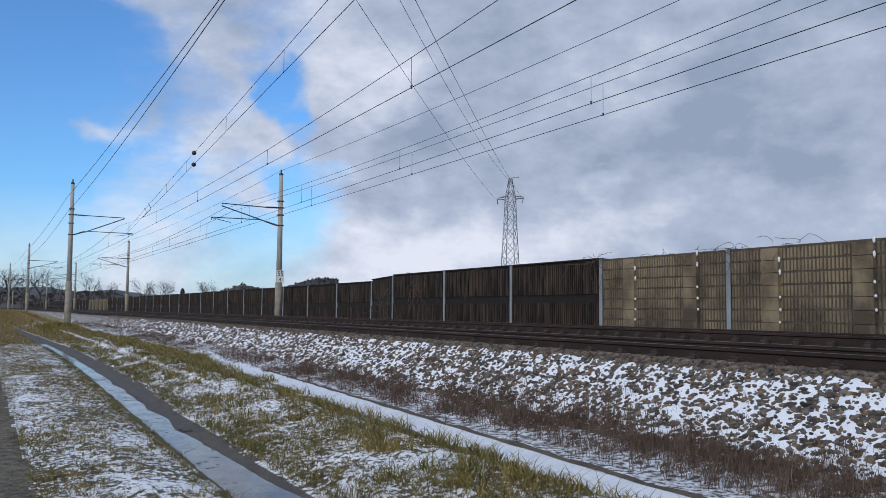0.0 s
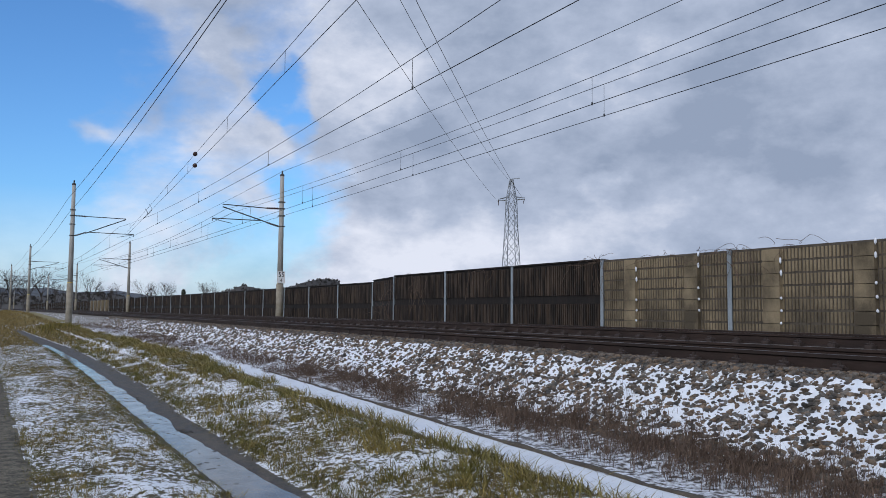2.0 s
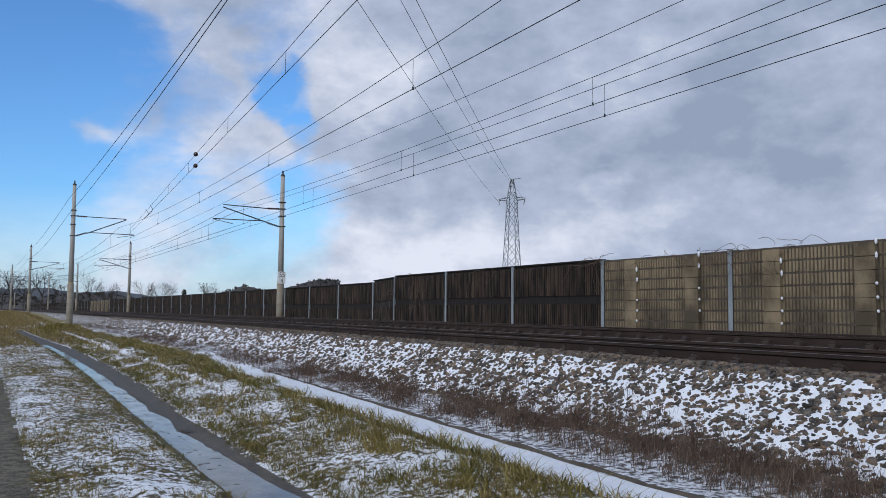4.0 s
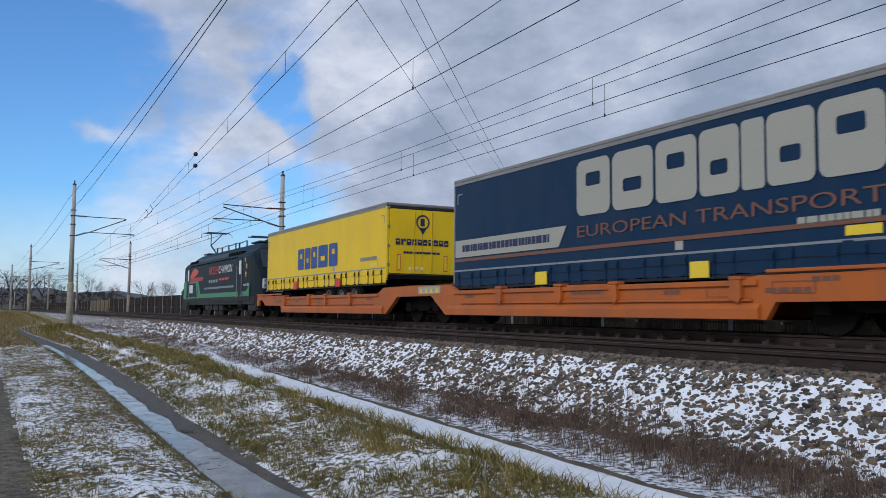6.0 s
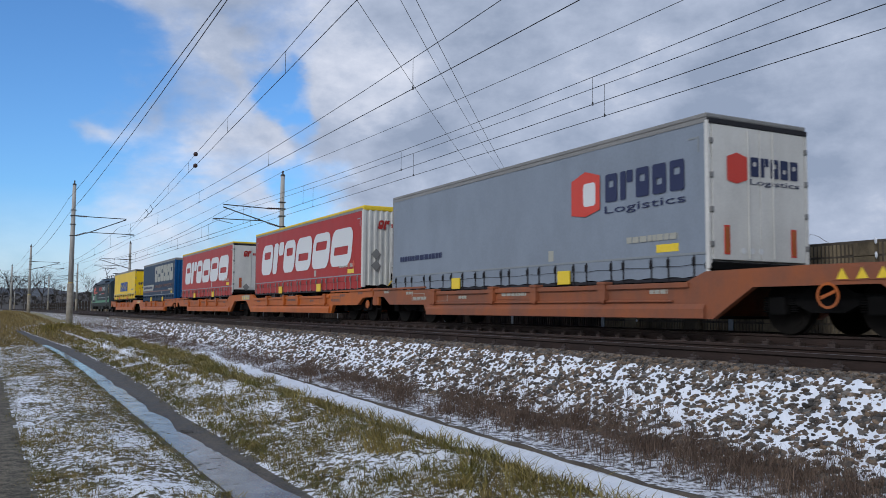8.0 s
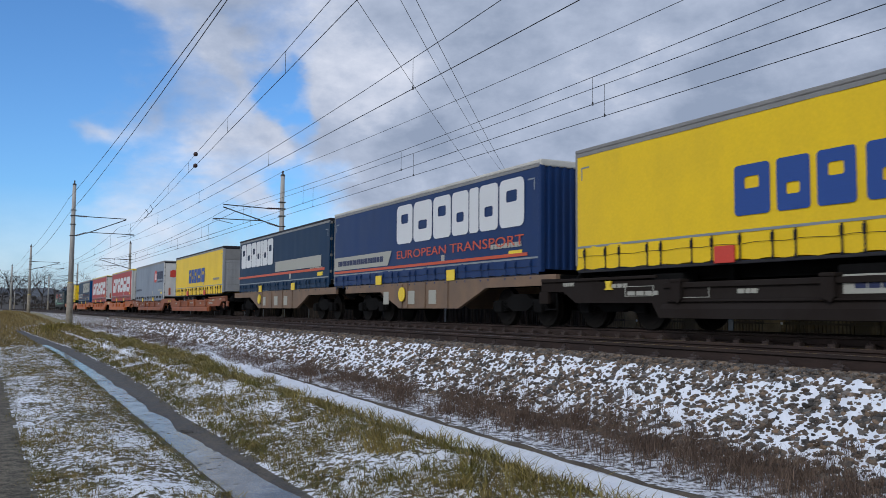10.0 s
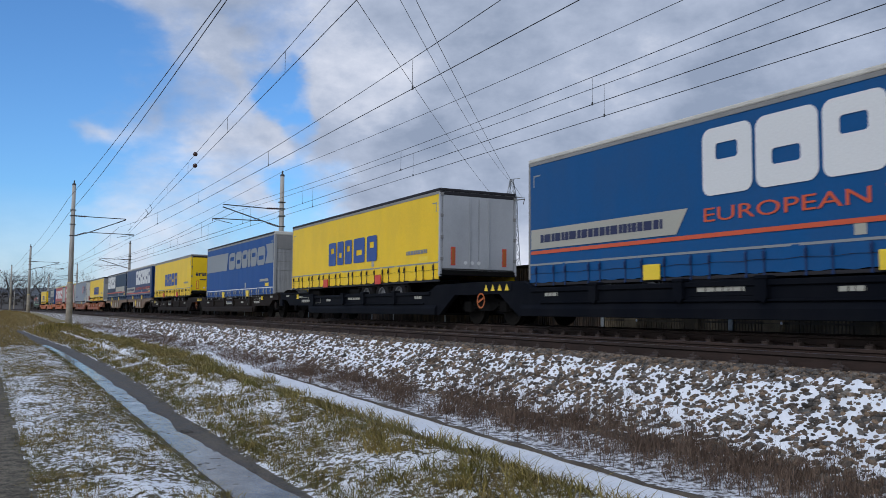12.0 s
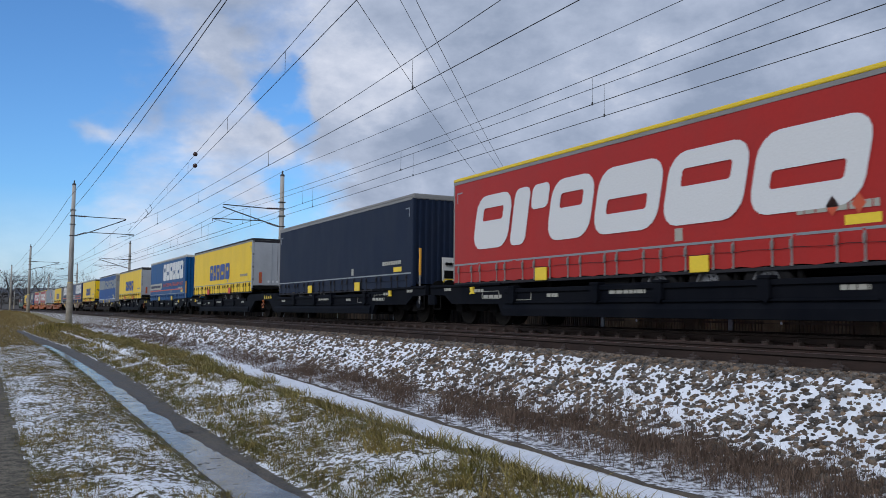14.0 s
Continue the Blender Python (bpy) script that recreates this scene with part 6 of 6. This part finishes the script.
def mud_clods():
    """Low lumps of mud and small stones that break the water in the rut."""
    rnd = random.Random(31)
    V3, F3 = [], []
    for _ in range(700):
        y = 2.5 + 36 * rnd.random() ** 1.3
        if noise.noise(Vector((y * 0.9, 3, 7))) < -0.12 + (0.12 if y < 6 else 0.0):
            continue
        ra, rb = rut(y)
        x = ra + (rb - ra) * min(0.9, abs(rnd.gauss(0.42, 0.26)))
        r = rnd.uniform(0.006, 0.024) * (1 + 0.04 * y)
        vs, fs = rnd.choice(STONES)
        mt = Matrix.LocRotScale((x + bend(y), y, -1.283), Euler((0, 0, rnd.uniform(0, 6.3))), (r * 0.9, r * rnd.uniform(1.0, 2.6), r * 0.22))
        b = len(V3)
        V3.extend(tuple(mt @ Vector(v)) for v in vs)
        F3.extend(tuple(i + b for i in f) for f in fs)
    ob = mesh("mud_clods", V3, F3, M["mud"])
    tagged(ob, "wet grey mud clods breaking the puddle water", "mud", kind="stuff")


ballast_stones()
bank_snow()
mud_clods()


def blades(name, spots, mat, label, category="grass", seg=2):
    """Spots: x, y, z, height, lean x, lean y, width."""
    V3, F3 = [], []
    for x, y, z, h, lx, ly, w in spots:
        b = len(V3)
        px, py = (ly, -lx) if abs(lx) + abs(ly) > 1e-6 else (1, 0)
        k = w / math.hypot(px, py)
        px, py = px * k, py * k
        V3 += [(x - px, y - py, z), (x + px, y + py, z), (x + lx * 0.35 + px * 0.8, y + ly * 0.35 + py * 0.8, z + h * 0.62), (x + lx * 0.35 - px * 0.8, y + ly * 0.35 - py * 0.8, z + h * 0.62), (x + lx, y + ly, z + h)]
        F3 += [(b, b + 1, b + 2, b + 3), (b + 3, b + 2, b + 4)]
    return tagged(mesh(name, V3, F3, mat), label, category, kind="stuff")


def turf():
    rnd = random.Random(8)
    short, straw, tall = [], [], []
    for y0, y1, dens in ((2.4, 6, 440), (6, 12, 330), (12, 26, 170), (26, 60, 70), (60, 120, 30)):
        for _ in range(int((y1 - y0) * 4.0 * dens)):
            cx, cy = rnd.uniform(0.3, 4.9), rnd.uniform(y0, y1)
            ra, rb = rut(cy)
            if ra - 0.02 < cx < rb + 0.04 or (cx > 4.2 + drain_shift(cy) and cy < 26) or cx < 0.5 - 0.012 * min(cy, 40):
                continue
            a = noise.noise(Vector((cx * 0.9, cy * 0.7, 5.0))) + 0.5 * noise.noise(Vector((cx * 3, cy * 2.4, 7.0)))
            if a < 0.16 + rnd.uniform(-0.42, 0.36) - min(cy, 60) * 0.012 - (0.05 if cx > 2.6 else 0.0):
                continue
            sc = 1 + min(cy, 80) * 0.018
            big = rnd.uniform(0.6, 1.3) * (1.25 if cx > 2.6 else 0.9)
            dry = rnd.random() < (0.6 if cx < 2.2 else 0.42)
            turn = rnd.uniform(0, 6.3)
            for _ in range(7):
                x, y = cx + rnd.gauss(0, 0.022) * sc, cy + rnd.gauss(0, 0.03) * sc
                h = rnd.uniform(0.022, 0.062) * big * sc ** 0.4
                an = turn + rnd.gauss(0, 1.1)
                sp = (x + bend(y), y, verge_z(x, y) - 0.008, h, math.cos(an) * h * rnd.uniform(0.5, 2.0), math.sin(an) * h * rnd.uniform(0.5, 2.0), 0.0027 * sc)
                (straw if dry else short).append(sp)
    for y0, y1, n in ((3.0, 7.5, 44), (7.5, 16, 110), (16, 40, 330), (40, 90, 260)):
        for _ in range(n):
            cy = rnd.uniform(y0, y1)
            cx = rnd.uniform(2.95, 4.3 + max(-0.1, drain_shift(cy)))
            if cx < 3.4 + drain_shift(cy) and rnd.random() < 0.72:
                continue
            for _ in range(46):
                x, y = cx + rnd.gauss(0, 0.07), cy + rnd.gauss(0, 0.09)
                h = rnd.uniform(0.06, 0.20)
                an = rnd.gauss(3.6, 1.5)
                sc = 1 + min(y, 80) * 0.016
                tall.append((x + bend(y), y, verge_z(min(max(x, 0.6), 5.4), y) - 0.01, h, math.cos(an) * h * rnd.uniform(0.6, 1.9), math.sin(an) * h * rnd.uniform(0.6, 1.9), 0.0042 * sc))
    for _ in range(520):      # edge tussocks beside the rut
        cy = 2.4 + 34 * rnd.random() ** 1.5
        cx = (rut(cy)[0] - 0.08 if rnd.random() < 0.55 else rut(cy)[1] + 0.1) + rnd.gauss(0, 0.04)
        for _ in range(22):
            h = rnd.uniform(0.04, 0.13)
            an = rnd.uniform(0, 6.3)
            x, y = cx + rnd.gauss(0, 0.05), cy + rnd.gauss(0, 0.07)
            short.append((x + bend(y), y, verge_z(x, y) - 0.01, h * (0.5 if x < 2.2 else 0.9), math.cos(an) * h, math.sin(an) * h, 0.0028 * (1 + 0.03 * y)))
    for _ in range(150):     # ragged edge of the path
        cy = 2.4 + 30 * rnd.random() ** 1.6
        cx = 0.55 - 0.012 * cy + rnd.gauss(0, 0.05)
        for _ in range(16):
            h = rnd.uniform(0.02, 0.07)
            an = rnd.uniform(0, 6.3)
            x, y = cx + rnd.gauss(0, 0.05), cy + rnd.gauss(0, 0.09)
            short.append((x, y, verge_z(x, y) - 0.01, h, math.cos(an) * h * 1.3, math.sin(an) * h * 1.3, 0.003))
    blades("grass", short, M["grass"], "short olive winter grass on the verge")
    blades("straw_grass", straw, M["straw"], "bleached straw-coloured grass on the verge")
    blades("tall_grass", tall, M["grass_tall"], "long yellow-green grass tussocks along the drain")
    bush = []
    for _ in range(2600):
        y = rnd.uniform(50, 72)
        x = 4.1 + rnd.gauss(0, 0.55)
        h = rnd.uniform(0.2, 0.75) * max(0.2, 1 - abs(y - 61) / 13)
        an = rnd.uniform(0, 6.3)
        bush.append((x + bend(y), y, -1.15 + verge_rise(x, y), h, math.cos(an) * 0.25, math.sin(an) * 0.25, 0.02))
    blades("yellow_bush", bush, M["yellow_bush"], "low yellow-green bush at the mast foot", "bush")
    mane = []
    for _ in range(22000):
        y = 40 + 160 * rnd.random() ** 1.4
        x = rnd.uniform(0.0, 4.6)
        ra, rb = rut(y)
        if y < 66 and ra - 0.05 < x < rb + 0.05:
            continue
        h = rnd.uniform(0.08, 0.3) * min(1.0, 0.35 + (y - 40) / 40)
        an = rnd.uniform(0, 6.3)
        mane.append((x + bend(y), y, verge_z(x, y) + verge_rise(x, y), h, math.cos(an) * 0.1, math.sin(an) * 0.1, 0.012))
    blades("far_grass", mane, M["straw"], "pale dry grass further along the verge")


M["straw"] = material("straw_blade", (0.27, 0.20, 0.07), (0.12, 0.085, 0.03), 2.5, 0.8, per="island", fine=0.2)
M["grass_tall"] = material("tall_grass_blade", (0.16, 0.145, 0.03), (0.33, 0.25, 0.08), 1.6, 0.65, per="island", fine=0.2)
turf()


def weeds():
    rnd = random.Random(21)
    spots = []
    for y0, y1, n in ((2.4, 8, 800), (8, 18, 1500), (18, 40, 2100), (40, 75, 1400)):
        for _ in range(n):
            cy = rnd.uniform(y0, y1)
            cx = min(max(rnd.gauss(5.72, 0.26 if cy < 12 else 0.2), 5.0 + drain_shift(cy) * 0.5), 6.6 if cy < 12 else 6.2)
            if noise.noise(Vector((cx * 1.5, cy * 0.8, 1.0))) < -0.12 and rnd.random() < 0.8:
                continue
            z = bank_z(max(cx, 5.6)) if cx > 5.6 else -1.08
            hh = rnd.uniform(0.06, 0.30)
            for _ in range(10):
                h = hh * rnd.uniform(0.5, 1.15)
                an = rnd.uniform(0, 6.3)
                lean = h * rnd.uniform(0.1, 1.1)
                sc = 1 + min(cy, 60) * 0.02
                spots.append((cx + rnd.gauss(0, 0.03) + bend(cy), cy + rnd.gauss(0, 0.04), z - 0.01, h, math.cos(an) * lean, math.sin(an) * lean, 0.0019 * sc))
                for _ in range(2):
                    t = rnd.uniform(0.4, 0.85)
                    a2 = rnd.uniform(0, 6.3)
                    spots.append((spots[-1][0] + math.cos(an) * lean * t * 0.5, spots[-1][1] + math.sin(an) * lean * t * 0.5, z + h * t * 0.8, h * 0.28, math.cos(a2) * h * 0.2, math.sin(a2) * h * 0.2, 0.0022 * sc))
    blades("weeds", spots, M["weed"], "dead brown weeds at the foot of the ballast bank", "weeds")


weeds()


def drain_edge(x0, x1, top, mat, label):
    verts, faces = [], []
    ys = [1 + 0.12 * i for i in range(215)]
    for y in ys:
        s, z = drain_shift(y) + 0.03 * noise.noise(Vector((y * 1.7, x0, 2))), 0.006 * min(max(y - 6, 0), 20) + 0.03 * noise.noise(Vector((y * 2.3, x0, 6))) - 0.006
        verts += [(x0 + s, y, -1.2 + z), (x0 + s, y, top + z), (x1 + s, y, top + z), (x1 + s, y, -1.2 + z)]
    for i in range(len(ys) - 1):
        for j in range(3):
            faces.append((i * 4 + j, i * 4 + j + 1, i * 4 + j + 5, i * 4 + j + 4))
    tagged(mesh("drain_edge", verts, faces, mat), label, "drain", kind="structure")


drain_edge(4.83, 4.875, -1.055, M["beige_dark"], "dark edge of a snow-filled concrete drain")
drain_edge(4.19, 4.22, -1.07, M["sleeper"], "low concrete lip of a snow-filled drain")


def fasteners():
    def shape(bm):
        box(bm, -0.12, 0.01, -0.07, 0.07, -0.02, 0.05, 0.014)
        rod(bm, (-0.06, 0.0, 0.03), (-0.06, 0.0, 0.105), 0.024, 6)
        rod(bm, (-0.09, -0.08, 0.06), (-0.03, 0.09, 0.065), 0.017, 5)
    me = shared("rail_clip", shape, M["clip"])
    root = empty("rail_fastenings", "dark iron rail clips on the sleeper ends", "rail clips", kind="structure")
    for c, z, off in ((NEAR_C - 0.752 - 0.06, NEAR_Z - 0.165, 0.0), (FAR_C - 0.752 - 0.06, FAR_Z - 0.165, 0.2)):
        for i in range(130):
            y = 3.0 + off + 0.645 * i
            ob = put("clip", me, root, (c + bend(y), y, z))
    sl = shared("sleeper", lambda bm: box(bm, -1.28, 1.28, -0.13, 0.13, -0.25, -0.08, 0.02), M["sleeper"])
    for c, z, off in ((NEAR_C, NEAR_Z - 0.18, 0.0), (FAR_C, FAR_Z - 0.18, 0.2)):
        for i in range(130):
            y = 3.0 + off + 0.645 * i
            put("sleeper", sl, root, (c + bend(y), y, z))


fasteners()


# ---------------------------------------------------------------- trees, hills, houses
def spot(px, dist):
    a = radians(YAW) + math.atan((px - 784) / 1511.2)
    return dist * math.sin(a), dist * math.cos(a)


def bare_tree(x, y, z, h, seed):
    rnd = random.Random(seed)
    root = empty("bare_tree", "leafless winter tree with fine dark branches", "tree", "bare trees beyond the line")
    trunk, crown = bmesh.new(), bmesh.new()

    def grow(p, d, ln, r, depth):
        q = p + d * ln
        rod(trunk if depth == 0 else crown, p, q, r, 5 if depth < 2 else 3, r * 0.6)
        if depth >= 5:
            return
        n = 5 if depth == 0 else rnd.choice((3, 3, 4))
        for i in range(n):
            t = rnd.uniform(0.45, 1.0) if depth else rnd.uniform(0.5, 1.0)
            s = p.lerp(q, t if i else 1.0)
            nd = (d + Vector((rnd.gauss(0, 0.5), rnd.gauss(0, 0.5), rnd.gauss(0.12, 0.25)))).normalized()
            grow(s, nd, ln * rnd.uniform(0.52, 0.75), r * 0.55, depth + 1)
    grow(Vector((0, 0, 0)), Vector((rnd.gauss(0, 0.03), rnd.gauss(0, 0.03), 1)).normalized(), h * 0.36, h * 0.014, 0)
    part("trunk", trunk, M["bark"], root)
    part("crown", crown, M["bark"], root)
    root.location = (x, y, z)
    return root


TREES = [bare_tree(*spot(22, 330), -1, 19, 1), bare_tree(*spot(75, 320), -1, 17.5, 2), bare_tree(*spot(161, 300), -1, 15, 3)]
rnd_t = random.Random(5)
for px, dist, sc in ((45, 380, 0.9), (100, 360, 0.95), (112, 400, 1.0), (52, 300, 0.8), (190, 340, 0.72), (203, 330, 0.65), (258, 340, 0.8), (284, 360, 0.75), (298, 350, 0.8), (272, 400, 0.7), (366, 360, 0.85), (376, 380, 0.75), (5, 350, 0.9), (430, 420, 0.8), (418, 430, 0.7)):
    x, y = spot(px, dist)
    t = copy_thing(TREES[rnd_t.randrange(3)], Matrix.Translation((x, y, -1)) @ Matrix.Rotation(rnd_t.uniform(0, 6.3), 4, "Z") @ Matrix.Diagonal((sc, sc, sc, 1)))
    t.matrix_basis = Matrix.Translation((x, y, -1)) @ Matrix.Rotation(rnd_t.uniform(0, 6.3), 4, "Z") @ Matrix.Diagonal((sc, sc, sc, 1))


def conifer(px, dist, h):
    root = empty("conifer", "small dark green conifer behind the noise wall", "tree")
    rnd = random.Random(3)
    part("trunk", rod(bmesh.new(), (0, 0, 0), (0, 0, h * 0.9), 0.15, 6, 0.03), M["bark"], root)
    V3, F3 = [], []
    for _ in range(900):
        t = rnd.random() ** 0.7
        z = h * (1 - t) * 0.92 + h * 0.06
        r = (0.25 + h * 0.26 * t) * rnd.uniform(0.3, 1.0)
        a = rnd.uniform(0, 6.3)
        c = Vector((r * math.cos(a), r * math.sin(a), z))
        b = len(V3)
        for _ in range(3):
            V3.append(tuple(c + Vector((rnd.gauss(0, 0.22), rnd.gauss(0, 0.22), rnd.gauss(-0.05, 0.16)))))
        F3.append((b, b + 1, b + 2))
    mesh("crown", V3, F3, M["conifer"], root)
    x, y = spot(px, dist)
    root.location = (x, y, -1)


M["conifer"] = material("conifer_needles", (0.018, 0.03, 0.016), (0.03, 0.045, 0.022), 1, 0.85, per="island")
conifer(327, 250, 7.2)
M["forest"] = material("winter_forest", (0.055, 0.052, 0.050), (0.085, 0.078, 0.070), 0.02, 0.95, per="island")
# the blue-grey of distance haze is mixed into the far hills' base colour
M["hill"] = material("wooded_hill_haze_tint", (0.075, 0.085, 0.10), (0.11, 0.12, 0.13), 0.01, 0.95, bump=0.0, fine=0.3, bump_scale=0.08)


def ridge(name, pts, dist, mat, label, crowns=0, size=4.0, seed=2):
    """A distant ridge: pts are bearing columns and heights in metres."""
    cols = []
    for (pa, ha), (pb, hb) in zip(pts, pts[1:]):
        n = 10
        for i in range(n):
            t = i / n
            cols.append((pa + (pb - pa) * t, ha + (hb - ha) * t))
    cols.append(pts[-1])
    V3, F3 = [], []
    for px, h in cols:
        x, y = spot(px, dist)
        x2, y2 = spot(px, dist * 1.12)
        x0, y0 = spot(px, dist * 0.9)
        hh = h + h * 0.06 * noise.noise(Vector((px * 0.05, seed, 0)))
        V3 += [(x0, y0, -1.5), (x, y, hh), (x2, y2, -1.5)]
    for i in range(len(cols) - 1):
        a = i * 3
        F3 += [(a, a + 3, a + 4, a + 1), (a + 1, a + 4, a + 5, a + 2)]
    tagged(mesh(name, V3, F3, mat, smooth=True), label, "hill", kind="structure")
    if crowns:
        rnd = random.Random(seed)
        V4, F4 = [], []
        for _ in range(crowns):
            px, h = cols[rnd.randrange(len(cols) - 1)]
            px += rnd.uniform(-3, 3)
            d = dist * rnd.uniform(0.93, 1.02)
            x, y = spot(px, d)
            f = max(0.0, (d / dist - 0.9) / 0.1) if d < dist else 1.0
            c = Vector((x, y, -1.5 + (h + 1.5) * min(1, f) + rnd.uniform(-0.5, 0.35) * size))
            for _ in range(14):
                b = len(V4)
                for _ in range(3):
                    V4.append(tuple(c + Vector((rnd.gauss(0, 0.5), rnd.gauss(0, 0.5), rnd.gauss(0, 0.6))) * size * 0.6))
                F4.append((b, b + 1, b + 2))
        tagged(mesh("forest", V4, F4, M["forest"]), "bare winter woodland on a distant hill", "woodland", kind="stuff")


ridge("backdrop_hill_wooded", [(340, 2), (390, 12), (432, 17.5), (470, 14), (505, 15.5), (545, 21), (575, 23), (598, 22), (615, 12), (680, 6), (760, 2)], 620, M["forest"], "distant wooded hill in winter brown", 900, 1.5)
ridge("backdrop_hills", [(-120, 30), (-40, 36), (20, 30), (80, 33), (140, 26), (210, 30), (270, 22), (340, 24), (420, 15), (520, 10)], 1500, M["hill"], "low hills along the horizon, distance haze put into their blue-grey colour", 0)
ridge("backdrop_woods", [(-150, 5), (0, 8), (60, 6), (120, 8), (180, 9), (240, 6), (330, 7), (400, 5)], 520, M["forest"], "strip of bare woodland behind the line", 700, 1.6, seed=9)


def house(px, dist, w, h, seed):
    root = empty("house", "small far house with a snow-covered gable roof", "house", "houses beyond the line")
    part("wall", box(bmesh.new(), -w / 2, w / 2, -4, 4, 0, h), P["white"], root)
    bm = bmesh.new()
    a = [bm.verts.new(p) for p in ((-w / 2 - 0.5, -4.6, h - 0.2), (w / 2 + 0.5, -4.6, h - 0.2), (w / 2 + 0.5, 0, h + 3), (-w / 2 - 0.5, 0, h + 3), (-w / 2 - 0.5, 4.6, h - 0.2), (w / 2 + 0.5, 4.6, h - 0.2))]
    bm.faces.new((a[0], a[1], a[2], a[3])), bm.faces.new((a[3], a[2], a[5], a[4])), bm.faces.new((a[0], a[3], a[4])), bm.faces.new((a[1], a[5], a[2]))
    part("roof", bm, M["snow"], root, "snowy roof")
    for k in range(3):
        part("window", box(bmesh.new(), -w / 2 + (k + 0.5) * w / 3 - 0.6, -w / 2 + (k + 0.5) * w / 3 + 0.6, -4.08, -3.98, 1.2, 2.6), P["glass"], root)
    x, y = spot(px, dist)
    root.location, root.rotation_euler = (x, y, -1), (0, 0, -0.35)


house(72, 640, 9, 3.2, 1)
house(100, 600, 10, 3.2, 2)
house(113, 610, 8, 3.4, 3)


def vines():
    """Dry creeper on the wall's coping and panels."""
    rnd = random.Random(31)
    for cx, cy, cz, spread, n, drop in ((16.0, 15.4, 1.98, 0.75, 26, 0.0), (16.0, 20.5, 1.96, 0.6, 18, 0.1), (16.0, 17.7, 1.96, 0.45, 9, 0.0), (16.0, 13.3, 1.97, 0.35, 6, 0.0), (16.05, 36.0, 1.7, 0.8, 22, 1.5), (16.0, 32.5, 1.9, 0.7, 14, 0.9), (16.9, 68, 0.3, 1.0, 14, 1.0), (16.0, 27.5, 1.95, 0.8, 7, 0.0)):
        root = empty("creeper", "dry brown creeper twigs tangled on the wall", "creeper", "creepers on the wall")
        for _ in range(n):
            p = Vector((cx + rnd.uniform(-0.12, 0.02), cy + rnd.gauss(0, spread * 0.6), cz - 0.05 - rnd.random() * drop))
            pts = [p]
            d = Vector((rnd.gauss(-0.1, 0.12), rnd.gauss(0, 0.6), rnd.uniform(-0.2, 0.3) if not drop else rnd.gauss(-0.1, 0.6)))
            for _ in range(7):
                d = d + Vector((rnd.gauss(0, 0.12), rnd.gauss(0, 0.35), rnd.gauss(-0.14, 0.25)))
                p = p + d * 0.11
                p.x = min(p.x, cx + 0.05) if cz - p.z > 0.1 else p.x
                pts.append(p.copy())
            tube("twig", pts, 0.006 if cy < 40 else 0.012, M["weed"], root, 3)


vines()


def motions():
    for ob, rows in MOVING:
        walk(ob, rows)


motions()
